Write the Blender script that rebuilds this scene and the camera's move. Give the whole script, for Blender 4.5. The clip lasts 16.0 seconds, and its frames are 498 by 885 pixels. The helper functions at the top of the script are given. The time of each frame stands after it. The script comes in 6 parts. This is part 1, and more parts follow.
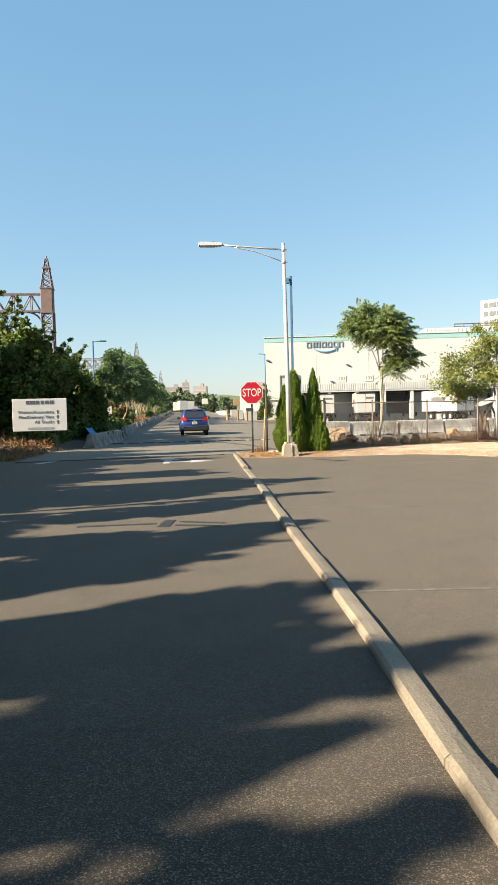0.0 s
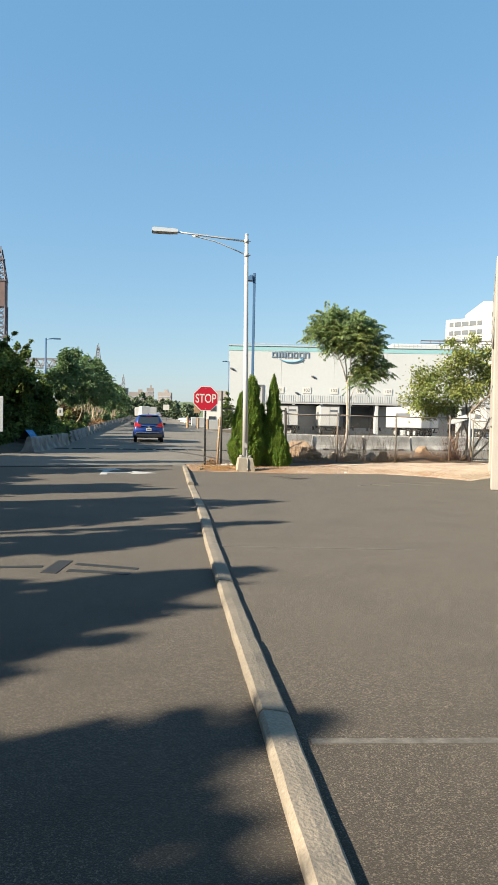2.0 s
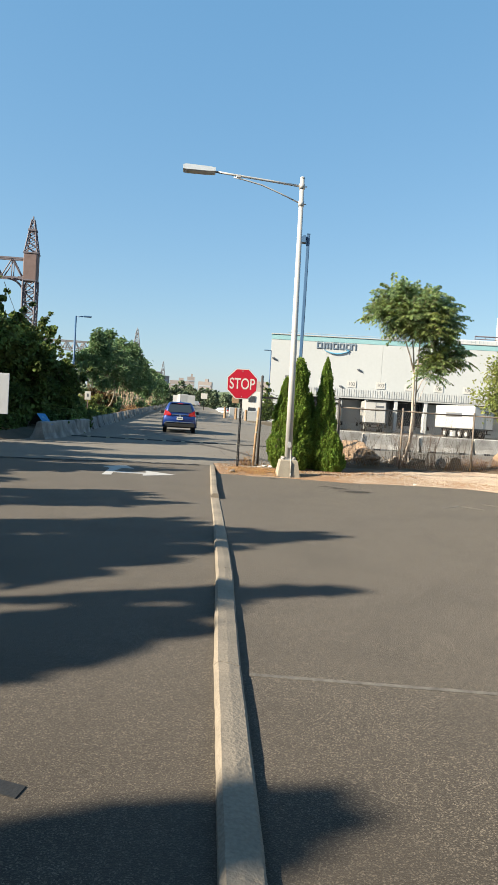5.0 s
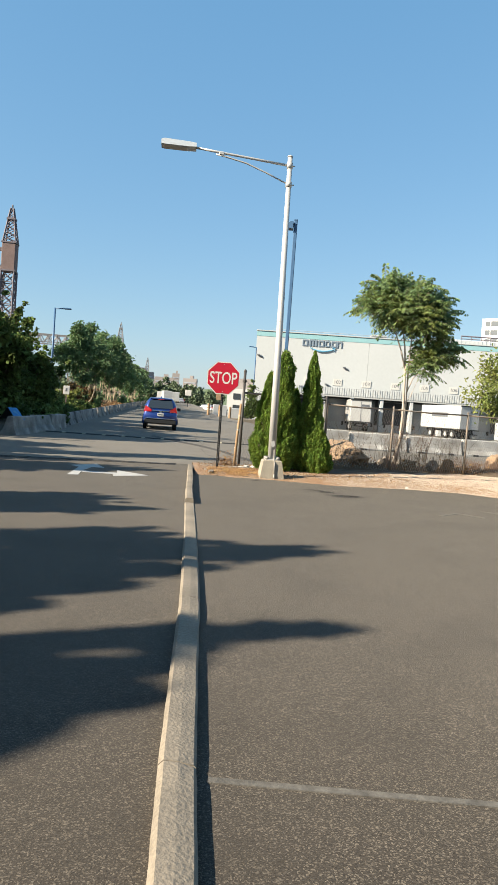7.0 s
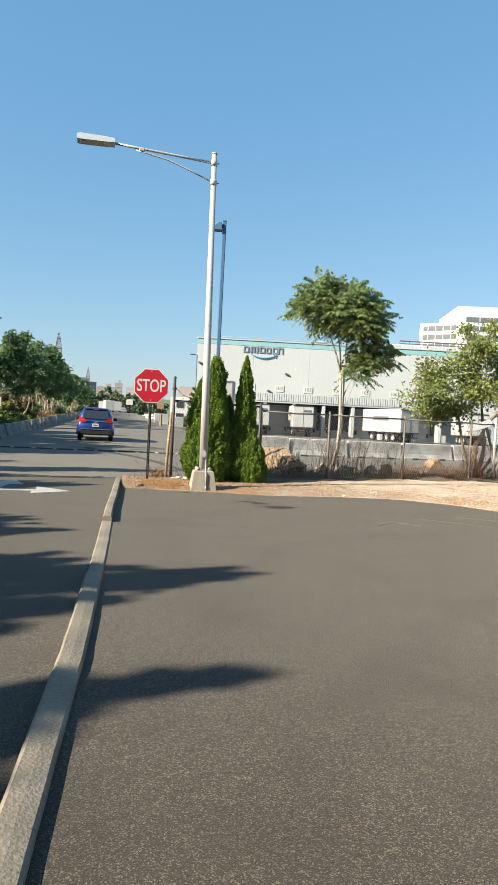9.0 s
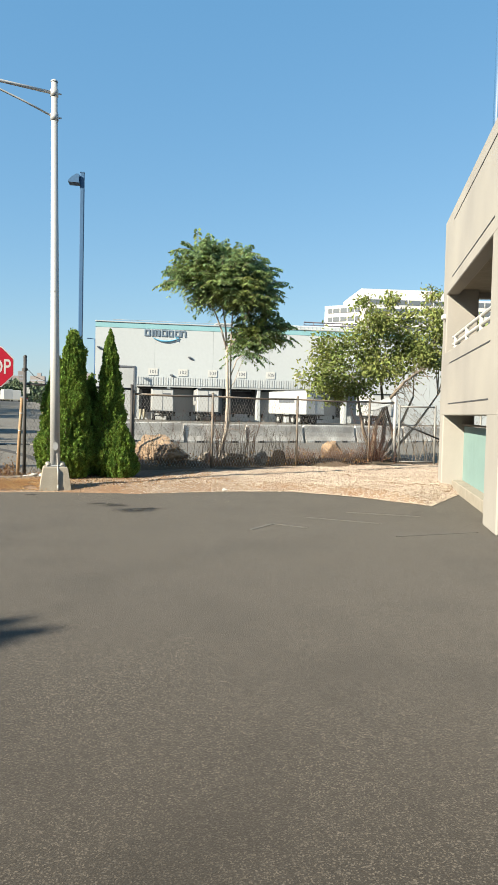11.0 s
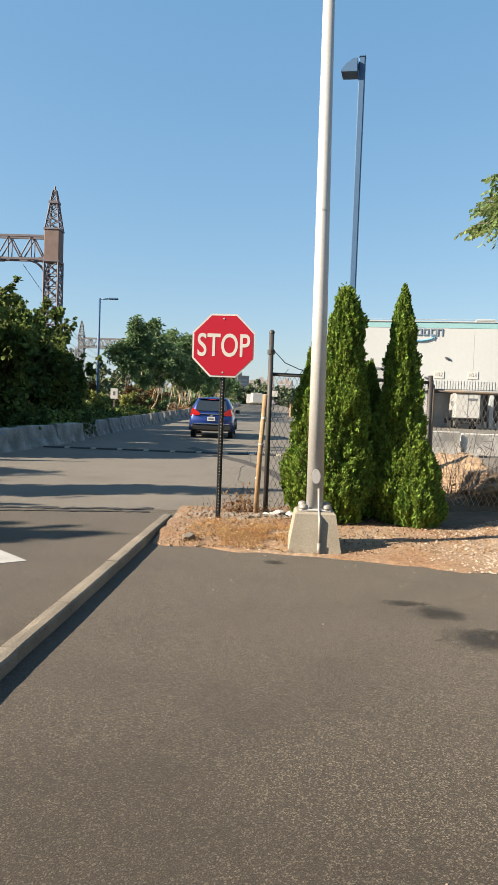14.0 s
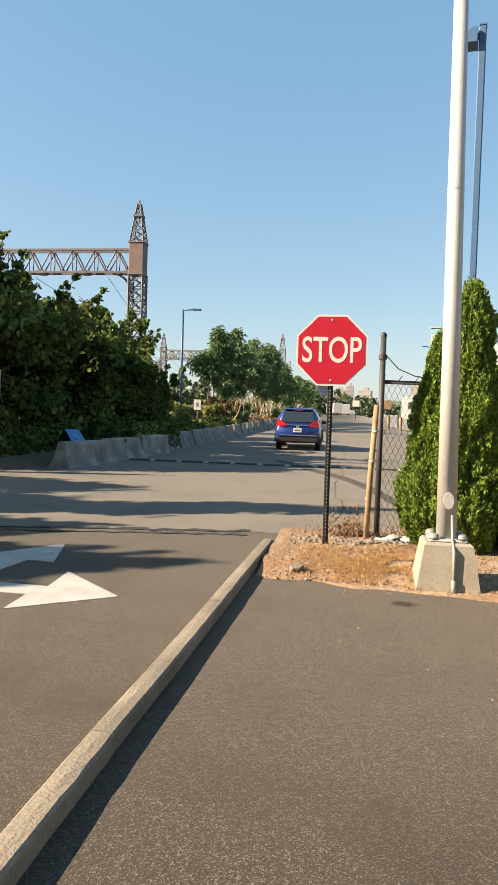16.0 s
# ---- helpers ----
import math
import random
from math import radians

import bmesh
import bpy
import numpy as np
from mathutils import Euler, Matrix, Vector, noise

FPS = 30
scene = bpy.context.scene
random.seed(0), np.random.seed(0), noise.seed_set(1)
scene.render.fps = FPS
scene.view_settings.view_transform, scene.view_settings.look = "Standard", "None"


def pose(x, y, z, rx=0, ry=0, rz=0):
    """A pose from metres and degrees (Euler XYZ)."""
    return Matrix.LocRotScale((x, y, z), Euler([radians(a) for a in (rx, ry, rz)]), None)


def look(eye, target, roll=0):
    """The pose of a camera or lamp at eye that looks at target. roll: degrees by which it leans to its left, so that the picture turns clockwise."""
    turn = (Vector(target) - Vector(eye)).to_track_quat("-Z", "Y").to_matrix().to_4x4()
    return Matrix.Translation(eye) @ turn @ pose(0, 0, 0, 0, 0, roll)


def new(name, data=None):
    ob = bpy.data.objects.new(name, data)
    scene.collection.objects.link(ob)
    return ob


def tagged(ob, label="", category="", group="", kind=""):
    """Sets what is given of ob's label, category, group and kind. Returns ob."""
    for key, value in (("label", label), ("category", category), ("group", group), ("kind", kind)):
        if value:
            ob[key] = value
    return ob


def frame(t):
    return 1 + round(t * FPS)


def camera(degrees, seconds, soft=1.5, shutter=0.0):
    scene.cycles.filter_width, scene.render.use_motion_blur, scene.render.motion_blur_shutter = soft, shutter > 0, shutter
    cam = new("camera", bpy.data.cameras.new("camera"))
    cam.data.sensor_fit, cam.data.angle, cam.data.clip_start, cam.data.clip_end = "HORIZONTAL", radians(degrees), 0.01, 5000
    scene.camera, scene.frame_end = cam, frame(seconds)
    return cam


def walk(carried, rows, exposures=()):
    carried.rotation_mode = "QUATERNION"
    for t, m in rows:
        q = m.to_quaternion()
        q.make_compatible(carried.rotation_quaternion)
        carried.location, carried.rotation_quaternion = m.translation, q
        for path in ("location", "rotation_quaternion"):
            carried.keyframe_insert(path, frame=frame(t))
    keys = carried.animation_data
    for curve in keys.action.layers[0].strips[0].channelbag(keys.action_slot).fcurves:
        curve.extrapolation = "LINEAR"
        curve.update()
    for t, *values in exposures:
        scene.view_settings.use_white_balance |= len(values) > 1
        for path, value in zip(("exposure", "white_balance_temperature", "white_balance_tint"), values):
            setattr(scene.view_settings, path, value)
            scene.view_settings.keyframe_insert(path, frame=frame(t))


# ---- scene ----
cam = camera(39.3, 16.0)
PATH = [
    (0, (-0.302, -0.655, 1.427), (-0.121, 1.335, 1.348), -1.3),
    (0.5, (-0.097, -0.084, 1.434), (0.17, 1.897, 1.37), 0.2),
    (1, (0.064, 0.469, 1.433), (0.374, 2.444, 1.387), 1.6),
    (1.5, (0.203, 0.995, 1.425), (0.51, 2.971, 1.371), 0.6),
    (2, (0.281, 1.727, 1.428), (0.567, 3.706, 1.375), 1.1),
    (2.5, (0.377, 2.375, 1.421), (0.636, 4.358, 1.367), 0.5),
    (3, (0.449, 3.194, 1.423), (0.683, 5.179, 1.362), 1.6),
    (3.5, (0.46, 3.331, 1.409), (0.691, 5.316, 1.349), 1.6),
    (4, (0.506, 4.438, 1.406), (0.712, 6.425, 1.328), 4.6),
    (4.2, (0.57, 4.872, 1.438), (0.755, 6.862, 1.359), 3.3),
    (6.3, (0.798, 6.768, 1.437), (0.971, 8.759, 1.355), 4.2),
    (6.5, (0.818, 6.885, 1.417), (1.006, 8.875, 1.338), 4.5),
    (7, (0.92, 7.148, 1.418), (1.143, 9.134, 1.334), 4.2),
    (7.5, (0.972, 7.22, 1.44), (1.215, 9.204, 1.37), 3.8),
    (8, (1.067, 7.321, 1.466), (1.338, 9.302, 1.413), 2.6),
    (8.5, (1.164, 7.496, 1.471), (1.48, 9.47, 1.419), 2.8),
    (9, (1.331, 7.801, 1.451), (1.706, 9.765, 1.398), 2.9),
    (9.5, (1.591, 8.18, 1.459), (2.053, 10.126, 1.406), 2.8),
    (10, (1.887, 8.609, 1.449), (2.449, 10.527, 1.376), 2.9),
    (10.2, (2.042, 8.804, 1.448), (2.634, 10.712, 1.364), 2.2),
    (12.3, (3.189, 12.128, 1.501), (3.803, 14.03, 1.415), 0.6),
    (12.5, (3.22, 12.593, 1.511), (3.75, 14.52, 1.424), 0.1),
    (13, (3.167, 13.362, 1.507), (3.542, 15.325, 1.421), 1.1),
    (13.5, (2.987, 14.31, 1.46), (3.164, 16.3, 1.378), 0.7),
    (14, (2.675, 15.272, 1.433), (2.618, 17.269, 1.339), 2.1),
    (14.5, (2.483, 15.784, 1.443), (2.298, 17.774, 1.353), 1.3),
    (15, (2.347, 16.054, 1.442), (2.097, 18.037, 1.36), 2.0),
    (15.5, (2.3, 16.168, 1.446), (2.021, 18.147, 1.36), 1.6),
    (16, (2.29, 16.175, 1.446), (2.008, 18.154, 1.374), 1.8),
]
EXPOSURES = [(0.0, 1.88, 7350, 9), (0.5, 1.72, 6850, 8), (4.0, 1.65, 6650, 8), (8.0, 1.65, 6650, 8), (10.0, 1.58, 6350, 5), (12.5, 1.60, 6350, 6), (13.5, 1.60, 6500, 9), (14.5, 1.75, 7350, 13), (16.0, 1.85, 7700, 14)]
walk(cam, [(t, look(eye, target, roll)) for t, eye, target, roll in PATH], EXPOSURES)

# ---- sky and sun ----
SUN_ELEVATION, SUN_TURN = 30.0, 252.0
world = bpy.data.worlds.new("sky")
scene.world = world
world.use_nodes = True
wn = world.node_tree.nodes
sky = wn.new("ShaderNodeTexSky")
sky.sky_type, sky.sun_disc = "NISHITA", False
sky.sun_elevation, sky.sun_rotation = radians(SUN_ELEVATION), radians(SUN_TURN)
sky.air_density, sky.dust_density, sky.ozone_density = 1.2, 0.6, 1.7
wn["Background"].inputs["Strength"].default_value = 0.055
clear = wn.new("ShaderNodeVectorMath")
clear.operation = "MULTIPLY_ADD"
clear.inputs[1].default_value, clear.inputs[2].default_value = (0.59, 0.53, 0.46), (0.31, 1.27, 2.56)
world.node_tree.links.new(sky.outputs["Color"], clear.inputs[0])
world.node_tree.links.new(clear.outputs["Vector"], wn["Background"].inputs["Color"])
sun = new("sun", bpy.data.lights.new("sun", "SUN"))
sun.data.energy, sun.data.angle, sun.data.color = 5.0, radians(0.6), (1.0, 0.885, 0.72)
to_sun = Vector((math.sin(radians(SUN_TURN)) * math.cos(radians(SUN_ELEVATION)), math.cos(radians(SUN_TURN)) * math.cos(radians(SUN_ELEVATION)), math.sin(radians(SUN_ELEVATION))))
sun.matrix_world = look(to_sun * 200, (0, 0, 0))

# ---- materials ----
def material(name, colour, rough=0.8, vary=0.25, scale=3.0, fine=40.0, bump=0.2, metal=0.0, tint=None, island=0.0, each=0.0, coat=0.0, through_light=0.0, spec=0.5, coords="Object"):
    """Two scales of noise over a base colour, with fine relief. tint: a second colour for the coarse patches."""
    colour = tuple(c * 0.77 for c in colour)
    tint = tuple(c * 0.77 for c in tint) if tint else None
    m = bpy.data.materials.new(name)
    m.use_nodes = True
    n, l = m.node_tree.nodes, m.node_tree.links
    b = n["Principled BSDF"]
    b.inputs["Roughness"].default_value, b.inputs["Metallic"].default_value = rough, metal
    b.inputs["Coat Weight"].default_value, b.inputs["Specular IOR Level"].default_value = coat, spec
    tc = n.new("ShaderNodeTexCoord")

    def grain(s, detail):
        t = n.new("ShaderNodeTexNoise")
        t.inputs["Scale"].default_value, t.inputs["Detail"].default_value = s, detail
        l.new(tc.outputs[coords], t.inputs["Vector"])
        return t
    coarse, small = grain(scale, 4), grain(fine, 3)
    second = tint or tuple(c * (1 - vary) for c in colour)
    mix = n.new("ShaderNodeMix")
    mix.data_type = "RGBA"
    mix.inputs["A"].default_value, mix.inputs["B"].default_value = (*colour, 1), (*second, 1)
    ramp = n.new("ShaderNodeMapRange")
    ramp.inputs["From Min"].default_value, ramp.inputs["From Max"].default_value = 0.35, 0.68
    l.new(coarse.outputs["Fac"], ramp.inputs["Value"])
    l.new(ramp.outputs["Result"], mix.inputs["Factor"])
    hsv = n.new("ShaderNodeHueSaturation")
    l.new(mix.outputs["Result"], hsv.inputs["Color"])
    val = n.new("ShaderNodeMapRange")
    val.inputs["To Min"].default_value, val.inputs["To Max"].default_value = 1 - vary, 1 + vary
    val.inputs["From Min"].default_value, val.inputs["From Max"].default_value = 0.25, 0.75
    l.new(small.outputs["Fac"], val.inputs["Value"])
    out = val.outputs["Result"]
    if island or each:
        rnd = n.new("ShaderNodeNewGeometry") if island else n.new("ShaderNodeObjectInfo")
        r = n.new("ShaderNodeMapRange")
        amount = island or each
        r.inputs["To Min"].default_value, r.inputs["To Max"].default_value = 1 - amount, 1 + amount
        l.new(rnd.outputs["Random Per Island" if island else "Random"], r.inputs["Value"])
        mul = n.new("ShaderNodeMath")
        mul.operation = "MULTIPLY"
        l.new(out, mul.inputs[0])
        l.new(r.outputs["Result"], mul.inputs[1])
        out = mul.outputs["Value"]
        if island:
            hue = n.new("ShaderNodeMapRange")
            hue.inputs["To Min"].default_value, hue.inputs["To Max"].default_value = 0.475, 0.515
            l.new(rnd.outputs["Random Per Island"], hue.inputs["Value"])
            l.new(hue.outputs["Result"], hsv.inputs["Hue"])
    l.new(out, hsv.inputs["Value"])
    l.new(hsv.outputs["Color"], b.inputs["Base Color"])
    if bump:
        bp = n.new("ShaderNodeBump")
        bp.inputs["Strength"].default_value, bp.inputs["Distance"].default_value = bump, 0.02
        l.new(small.outputs["Fac"], bp.inputs["Height"])
        l.new(bp.outputs["Normal"], b.inputs["Normal"])
    if through_light:
        tr = n.new("ShaderNodeBsdfTranslucent")
        l.new(hsv.outputs["Color"], tr.inputs["Color"])
        ms = n.new("ShaderNodeMixShader")
        ms.inputs["Fac"].default_value = through_light
        l.new(b.outputs["BSDF"], ms.inputs[1])
        l.new(tr.outputs["BSDF"], ms.inputs[2])
        l.new(ms.outputs["Shader"], n["Material Output"].inputs["Surface"])
    return m


def asphalt(name, base, speck, warm, grazing_sheen=0.105):
    """Worn asphalt: pale stone specks in dark binder, cloudy patches, hairline cracks."""
    m = bpy.data.materials.new(name)
    m.use_nodes = True
    n, l = m.node_tree.nodes, m.node_tree.links
    b = n["Principled BSDF"]
    b.inputs["Roughness"].default_value = 0.85
    b.inputs["Specular IOR Level"].default_value = 0.2
    # sheen added to brighten the asphalt at grazing view
    b.inputs["Sheen Weight"].default_value, b.inputs["Sheen Roughness"].default_value = grazing_sheen, 0.40
    b.inputs["Sheen Tint"].default_value = (1.0, 0.95, 0.88, 1)
    tc = n.new("ShaderNodeTexCoord")
    cells = n.new("ShaderNodeTexVoronoi")
    cells.inputs["Scale"].default_value = 185
    patch = n.new("ShaderNodeTexNoise")
    patch.inputs["Scale"].default_value, patch.inputs["Detail"].default_value = 0.35, 5
    mid = n.new("ShaderNodeTexNoise")
    mid.inputs["Scale"].default_value, mid.inputs["Detail"].default_value = 22, 6
    warp = n.new("ShaderNodeTexNoise")
    warp.inputs["Scale"].default_value, warp.inputs["Detail"].default_value = 1.1, 5
    cracks = n.new("ShaderNodeTexVoronoi")
    cracks.feature = "DISTANCE_TO_EDGE"
    cracks.inputs["Scale"].default_value = 0.16
    add = n.new("ShaderNodeVectorMath")
    add.operation = "MULTIPLY_ADD"
    add.inputs[1].default_value = (1.6, 1.6, 1.6)
    l.new(warp.outputs["Color"], add.inputs[0])
    l.new(tc.outputs["Object"], add.inputs[2])
    l.new(add.outputs["Vector"], cracks.inputs["Vector"])
    for t in (cells, patch, mid, warp):
        l.new(tc.outputs["Object"], t.inputs["Vector"])

    def mapped(src, a, c, lo, hi):
        r = n.new("ShaderNodeMapRange")
        r.inputs["From Min"].default_value, r.inputs["From Max"].default_value = a, c
        r.inputs["To Min"].default_value, r.inputs["To Max"].default_value = lo, hi
        l.new(src, r.inputs["Value"])
        return r.outputs["Result"]

    def mixed(fac, a, c):
        x = n.new("ShaderNodeMix")
        x.data_type = "RGBA"
        l.new(fac, x.inputs["Factor"])
        for key, v in (("A", a), ("B", c)):
            if isinstance(v, tuple):
                x.inputs[key].default_value = (*v, 1)
            else:
                l.new(v, x.inputs[key])
        return x.outputs["Result"]
    sep = n.new("ShaderNodeSeparateColor")
    l.new(cells.outputs["Color"], sep.inputs["Color"])
    stone = mapped(sep.outputs["Red"], 0.64, 1.0, 0.0, 0.9)
    c = mixed(stone, base, speck)
    c = mixed(mapped(sep.outputs["Green"], 0.66, 0.92, 0.0, 0.85), c, tuple(v * 0.36 for v in base))
    c = mixed(mapped(patch.outputs["Fac"], 0.40, 0.66, 0.0, 0.7), c, warm)
    c = mixed(mapped(mid.outputs["Fac"], 0.3, 0.75, 0.0, 0.35), c, tuple(v * 0.6 for v in base))
    c = mixed(mapped(warp.outputs["Fac"], 0.48, 0.70, 0.0, 0.5), c, tuple(v * 0.62 for v in base))
    c = mixed(mapped(cracks.outputs["Distance"], 0.0, 0.0035, 0.26, 0.0), c, tuple(v * 0.35 for v in base))
    l.new(c, b.inputs["Base Color"])
    bp = n.new("ShaderNodeBump")
    bp.inputs["Strength"].default_value, bp.inputs["Distance"].default_value = 0.7, 0.005
    grit = n.new("ShaderNodeTexNoise")
    grit.inputs["Scale"].default_value, grit.inputs["Detail"].default_value = 130, 3
    l.new(tc.outputs["Object"], grit.inputs["Vector"])
    l.new(grit.outputs["Fac"], bp.inputs["Height"])
    l.new(bp.outputs["Normal"], b.inputs["Normal"])
    return m


def stain(name, colour, strength):
    """A dark blot that thins out unevenly towards its rim."""
    m = bpy.data.materials.new(name)
    m.use_nodes = True
    n, l = m.node_tree.nodes, m.node_tree.links
    b = n["Principled BSDF"]
    b.inputs["Base Color"].default_value, b.inputs["Roughness"].default_value = (*colour, 1), 0.6
    tc = n.new("ShaderNodeTexCoord")
    far = n.new("ShaderNodeVectorMath")
    far.operation = "DISTANCE"
    far.inputs[1].default_value = (0.5, 0.5, 0.5)
    flat_z = n.new("ShaderNodeVectorMath")
    flat_z.operation = "MULTIPLY_ADD"
    flat_z.inputs[1].default_value, flat_z.inputs[2].default_value = (1, 1, 0), (0, 0, 0.5)
    l.new(tc.outputs["Generated"], flat_z.inputs[0])
    l.new(flat_z.outputs["Vector"], far.inputs[0])
    t = n.new("ShaderNodeTexNoise")
    t.inputs["Scale"].default_value, t.inputs["Detail"].default_value = 7, 6
    l.new(tc.outputs["Object"], t.inputs["Vector"])
    add = n.new("ShaderNodeMath")
    add.operation = "MULTIPLY_ADD"
    add.inputs[1].default_value = 0.55
    l.new(t.outputs["Fac"], add.inputs[0])
    l.new(far.outputs["Value"], add.inputs[2])
    r = n.new("ShaderNodeMapRange")
    r.inputs["From Min"].default_value, r.inputs["From Max"].default_value = 0.42, 0.70
    r.inputs["To Min"].default_value, r.inputs["To Max"].default_value = strength, 0.0
    l.new(add.outputs["Value"], r.inputs["Value"])
    l.new(r.outputs["Result"], b.inputs["Alpha"])
    return m


def glass(name, colour, rough=0.05):
    m = bpy.data.materials.new(name)
    m.use_nodes = True
    b = m.node_tree.nodes["Principled BSDF"]
    b.inputs["Base Color"].default_value = (*colour, 1)
    b.inputs["Roughness"].default_value, b.inputs["Specular IOR Level"].default_value = rough, 0.9
    return m


M_ASPHALT = asphalt("worn_asphalt", (0.036, 0.0295, 0.023), (0.19, 0.158, 0.121), (0.051, 0.042, 0.033))
M_OLDROAD = asphalt("bleached_asphalt", (0.098, 0.088, 0.074), (0.20, 0.178, 0.148), (0.125, 0.112, 0.094), 0.11)
M_PATCH = material("new_asphalt", (0.02, 0.02, 0.021), 0.8, 0.3, 3, 90, 0.4)
M_KERB = material("kerb_concrete", (0.255, 0.215, 0.165), 0.9, 0.22, 1.6, 60, 0.3, tint=(0.17, 0.145, 0.112), each=0.08)
M_CONC = material("concrete", (0.33, 0.295, 0.235), 0.9, 0.2, 4, 80, 0.15, tint=(0.27, 0.235, 0.185), each=0.06)
M_BARRIER = material("weathered_concrete", (0.36, 0.34, 0.315), 0.9, 0.25, 1.8, 22, 0.5, tint=(0.15, 0.14, 0.125), each=0.12)
M_YARD = material("pale_barrier_concrete", (0.68, 0.66, 0.62), 0.9, 0.15, 1.2, 22, 0.3, tint=(0.36, 0.34, 0.31), each=0.08)
M_PRECAST = material("precast_panel", (0.37, 0.345, 0.305), 0.85, 0.06, 0.6, 60, 0.15, tint=(0.30, 0.28, 0.255))
M_DIRT = material("dry_dirt", (0.23, 0.125, 0.062), 0.95, 0.35, 0.9, 25, 0.8, tint=(0.31, 0.235, 0.165))
M_SOIL = material("bank_soil", (0.15, 0.10, 0.065), 0.95, 0.3, 0.8, 12, 0.8, tint=(0.08, 0.065, 0.04))
M_GRAVEL = material("pale_gravel", (0.40, 0.335, 0.265), 0.9, 0.15, 1.2, 40, 0.4, tint=(0.31, 0.245, 0.185), island=0.18)
M_ROCK = material("boulder", (0.33, 0.225, 0.14), 0.9, 0.3, 2.5, 16, 1.0, tint=(0.19, 0.13, 0.085))
M_STONE = material("grey_stone", (0.27, 0.23, 0.19), 0.9, 0.25, 5, 30, 0.9, tint=(0.18, 0.15, 0.12))
M_MARK = material("road_paint", (0.44, 0.435, 0.42), 0.7, 0.14, 5, 90, 0.3, tint=(0.36, 0.355, 0.34))
M_FAINT = material("faded_paint", (0.15, 0.137, 0.117), 0.85, 0.25, 14, 90, 0.3, tint=(0.075, 0.068, 0.058))
M_STAIN = material("oil_stain", (0.012, 0.012, 0.012), 0.7, 0.3, 6, 60, 0.2)
M_OIL = stain("oil_blot", (0.014, 0.013, 0.011), 0.5)
M_YELLOW = material("yellow_paint", (0.40, 0.36, 0.26), 0.7, 0.2, 10, 60, 0.2)
M_RUBBER = material("black_rubber", (0.02, 0.02, 0.02), 0.75, 0.3, 8, 60, 0.3)
M_RED = material("sign_red", (0.43, 0.012, 0.032), 0.5, 0.04, 2, 30, 0.0, spec=0.2)
M_WHITE = material("sign_white", (0.58, 0.57, 0.54), 0.5, 0.04, 2, 30, 0.0)
M_PANEL = material("sign_panel_white", (0.80, 0.79, 0.77), 0.5, 0.04, 2, 30, 0.0)
M_POST = material("black_post", (0.035, 0.034, 0.034), 0.55, 0.3, 6, 50, 0.1, metal=0.6)
M_GALV = material("galvanised_steel", (0.47, 0.465, 0.45), 0.5, 0.08, 1.2, 35, 0.05, metal=0.15, tint=(0.51, 0.505, 0.49))
M_LAMPHEAD = material("pale_lamp_casing", (0.62, 0.67, 0.72), 0.5, 0.06, 2, 30, 0.0)
M_WIRE = material("chain_wire", (0.44, 0.42, 0.39), 0.55, 0.15, 4, 30, 0.0, metal=0.5)
M_RAILPOST = material("rusty_fence_steel", (0.24, 0.18, 0.13), 0.7, 0.3, 5, 40, 0.2, metal=0.3, tint=(0.17, 0.16, 0.15))
M_BLUEPOLE = material("blue_grey_paint", (0.045, 0.12, 0.24), 0.5, 0.1, 2, 30, 0.0)
M_WOOD = material("weathered_wood", (0.37, 0.25, 0.145), 0.85, 0.25, 6, 50, 0.4, tint=(0.30, 0.18, 0.09))
M_BARK = material("grey_bark", (0.29, 0.23, 0.17), 0.9, 0.3, 5, 40, 0.6, tint=(0.19, 0.145, 0.10))
M_PALEBARK = material("pale_smooth_bark", (0.50, 0.43, 0.36), 0.85, 0.2, 4, 40, 0.3, tint=(0.38, 0.32, 0.26))
M_DARKBARK = material("brown_bark", (0.16, 0.12, 0.085), 0.9, 0.3, 5, 40, 0.6)
M_PALESTEM = material("pale_stem", (0.44, 0.35, 0.24), 0.9, 0.2, 5, 30, 0.2)
M_VINE = material("dry_red_vine", (0.24, 0.13, 0.085), 0.9, 0.3, 6, 40, 0.2, island=0.3)
M_GOLD = material("golden_dry_grass", (0.46, 0.30, 0.14), 0.9, 0.25, 3, 30, 0.0, tint=(0.42, 0.23, 0.09), island=0.35, through_light=0.2)
M_CONDUIT = material("dull_conduit", (0.32, 0.30, 0.27), 0.55, 0.12, 3, 30, 0.05, metal=0.3)
M_TWIG = material("dry_twigs", (0.27, 0.17, 0.12), 0.9, 0.3, 6, 40, 0.2, island=0.3)
M_CYPRESS = material("arborvitae_leaf", (0.145, 0.24, 0.05), 0.85, 0.3, 5, 40, 0.0, tint=(0.20, 0.29, 0.05), island=0.45, through_light=0.25, spec=0.08)
M_LEAF = material("green_leaf", (0.16, 0.25, 0.105), 0.6, 0.25, 1.2, 20, 0.0, tint=(0.085, 0.16, 0.065), island=0.4, through_light=0.3, spec=0.3)
M_OLIVE = material("olive_leaf", (0.31, 0.34, 0.10), 0.65, 0.25, 1.0, 20, 0.0, tint=(0.17, 0.22, 0.06), island=0.45, through_light=0.3, spec=0.25)
M_AILANTHUS = material("frond_leaf", (0.20, 0.32, 0.17), 0.6, 0.25, 1.6, 20, 0.0, tint=(0.36, 0.42, 0.12), island=0.45, through_light=0.5, spec=0.3)
M_SHRUB = material("bank_leaf", (0.055, 0.09, 0.025), 0.7, 0.3, 0.7, 20, 0.0, tint=(0.18, 0.24, 0.065), island=0.55, through_light=0.25, spec=0.12)
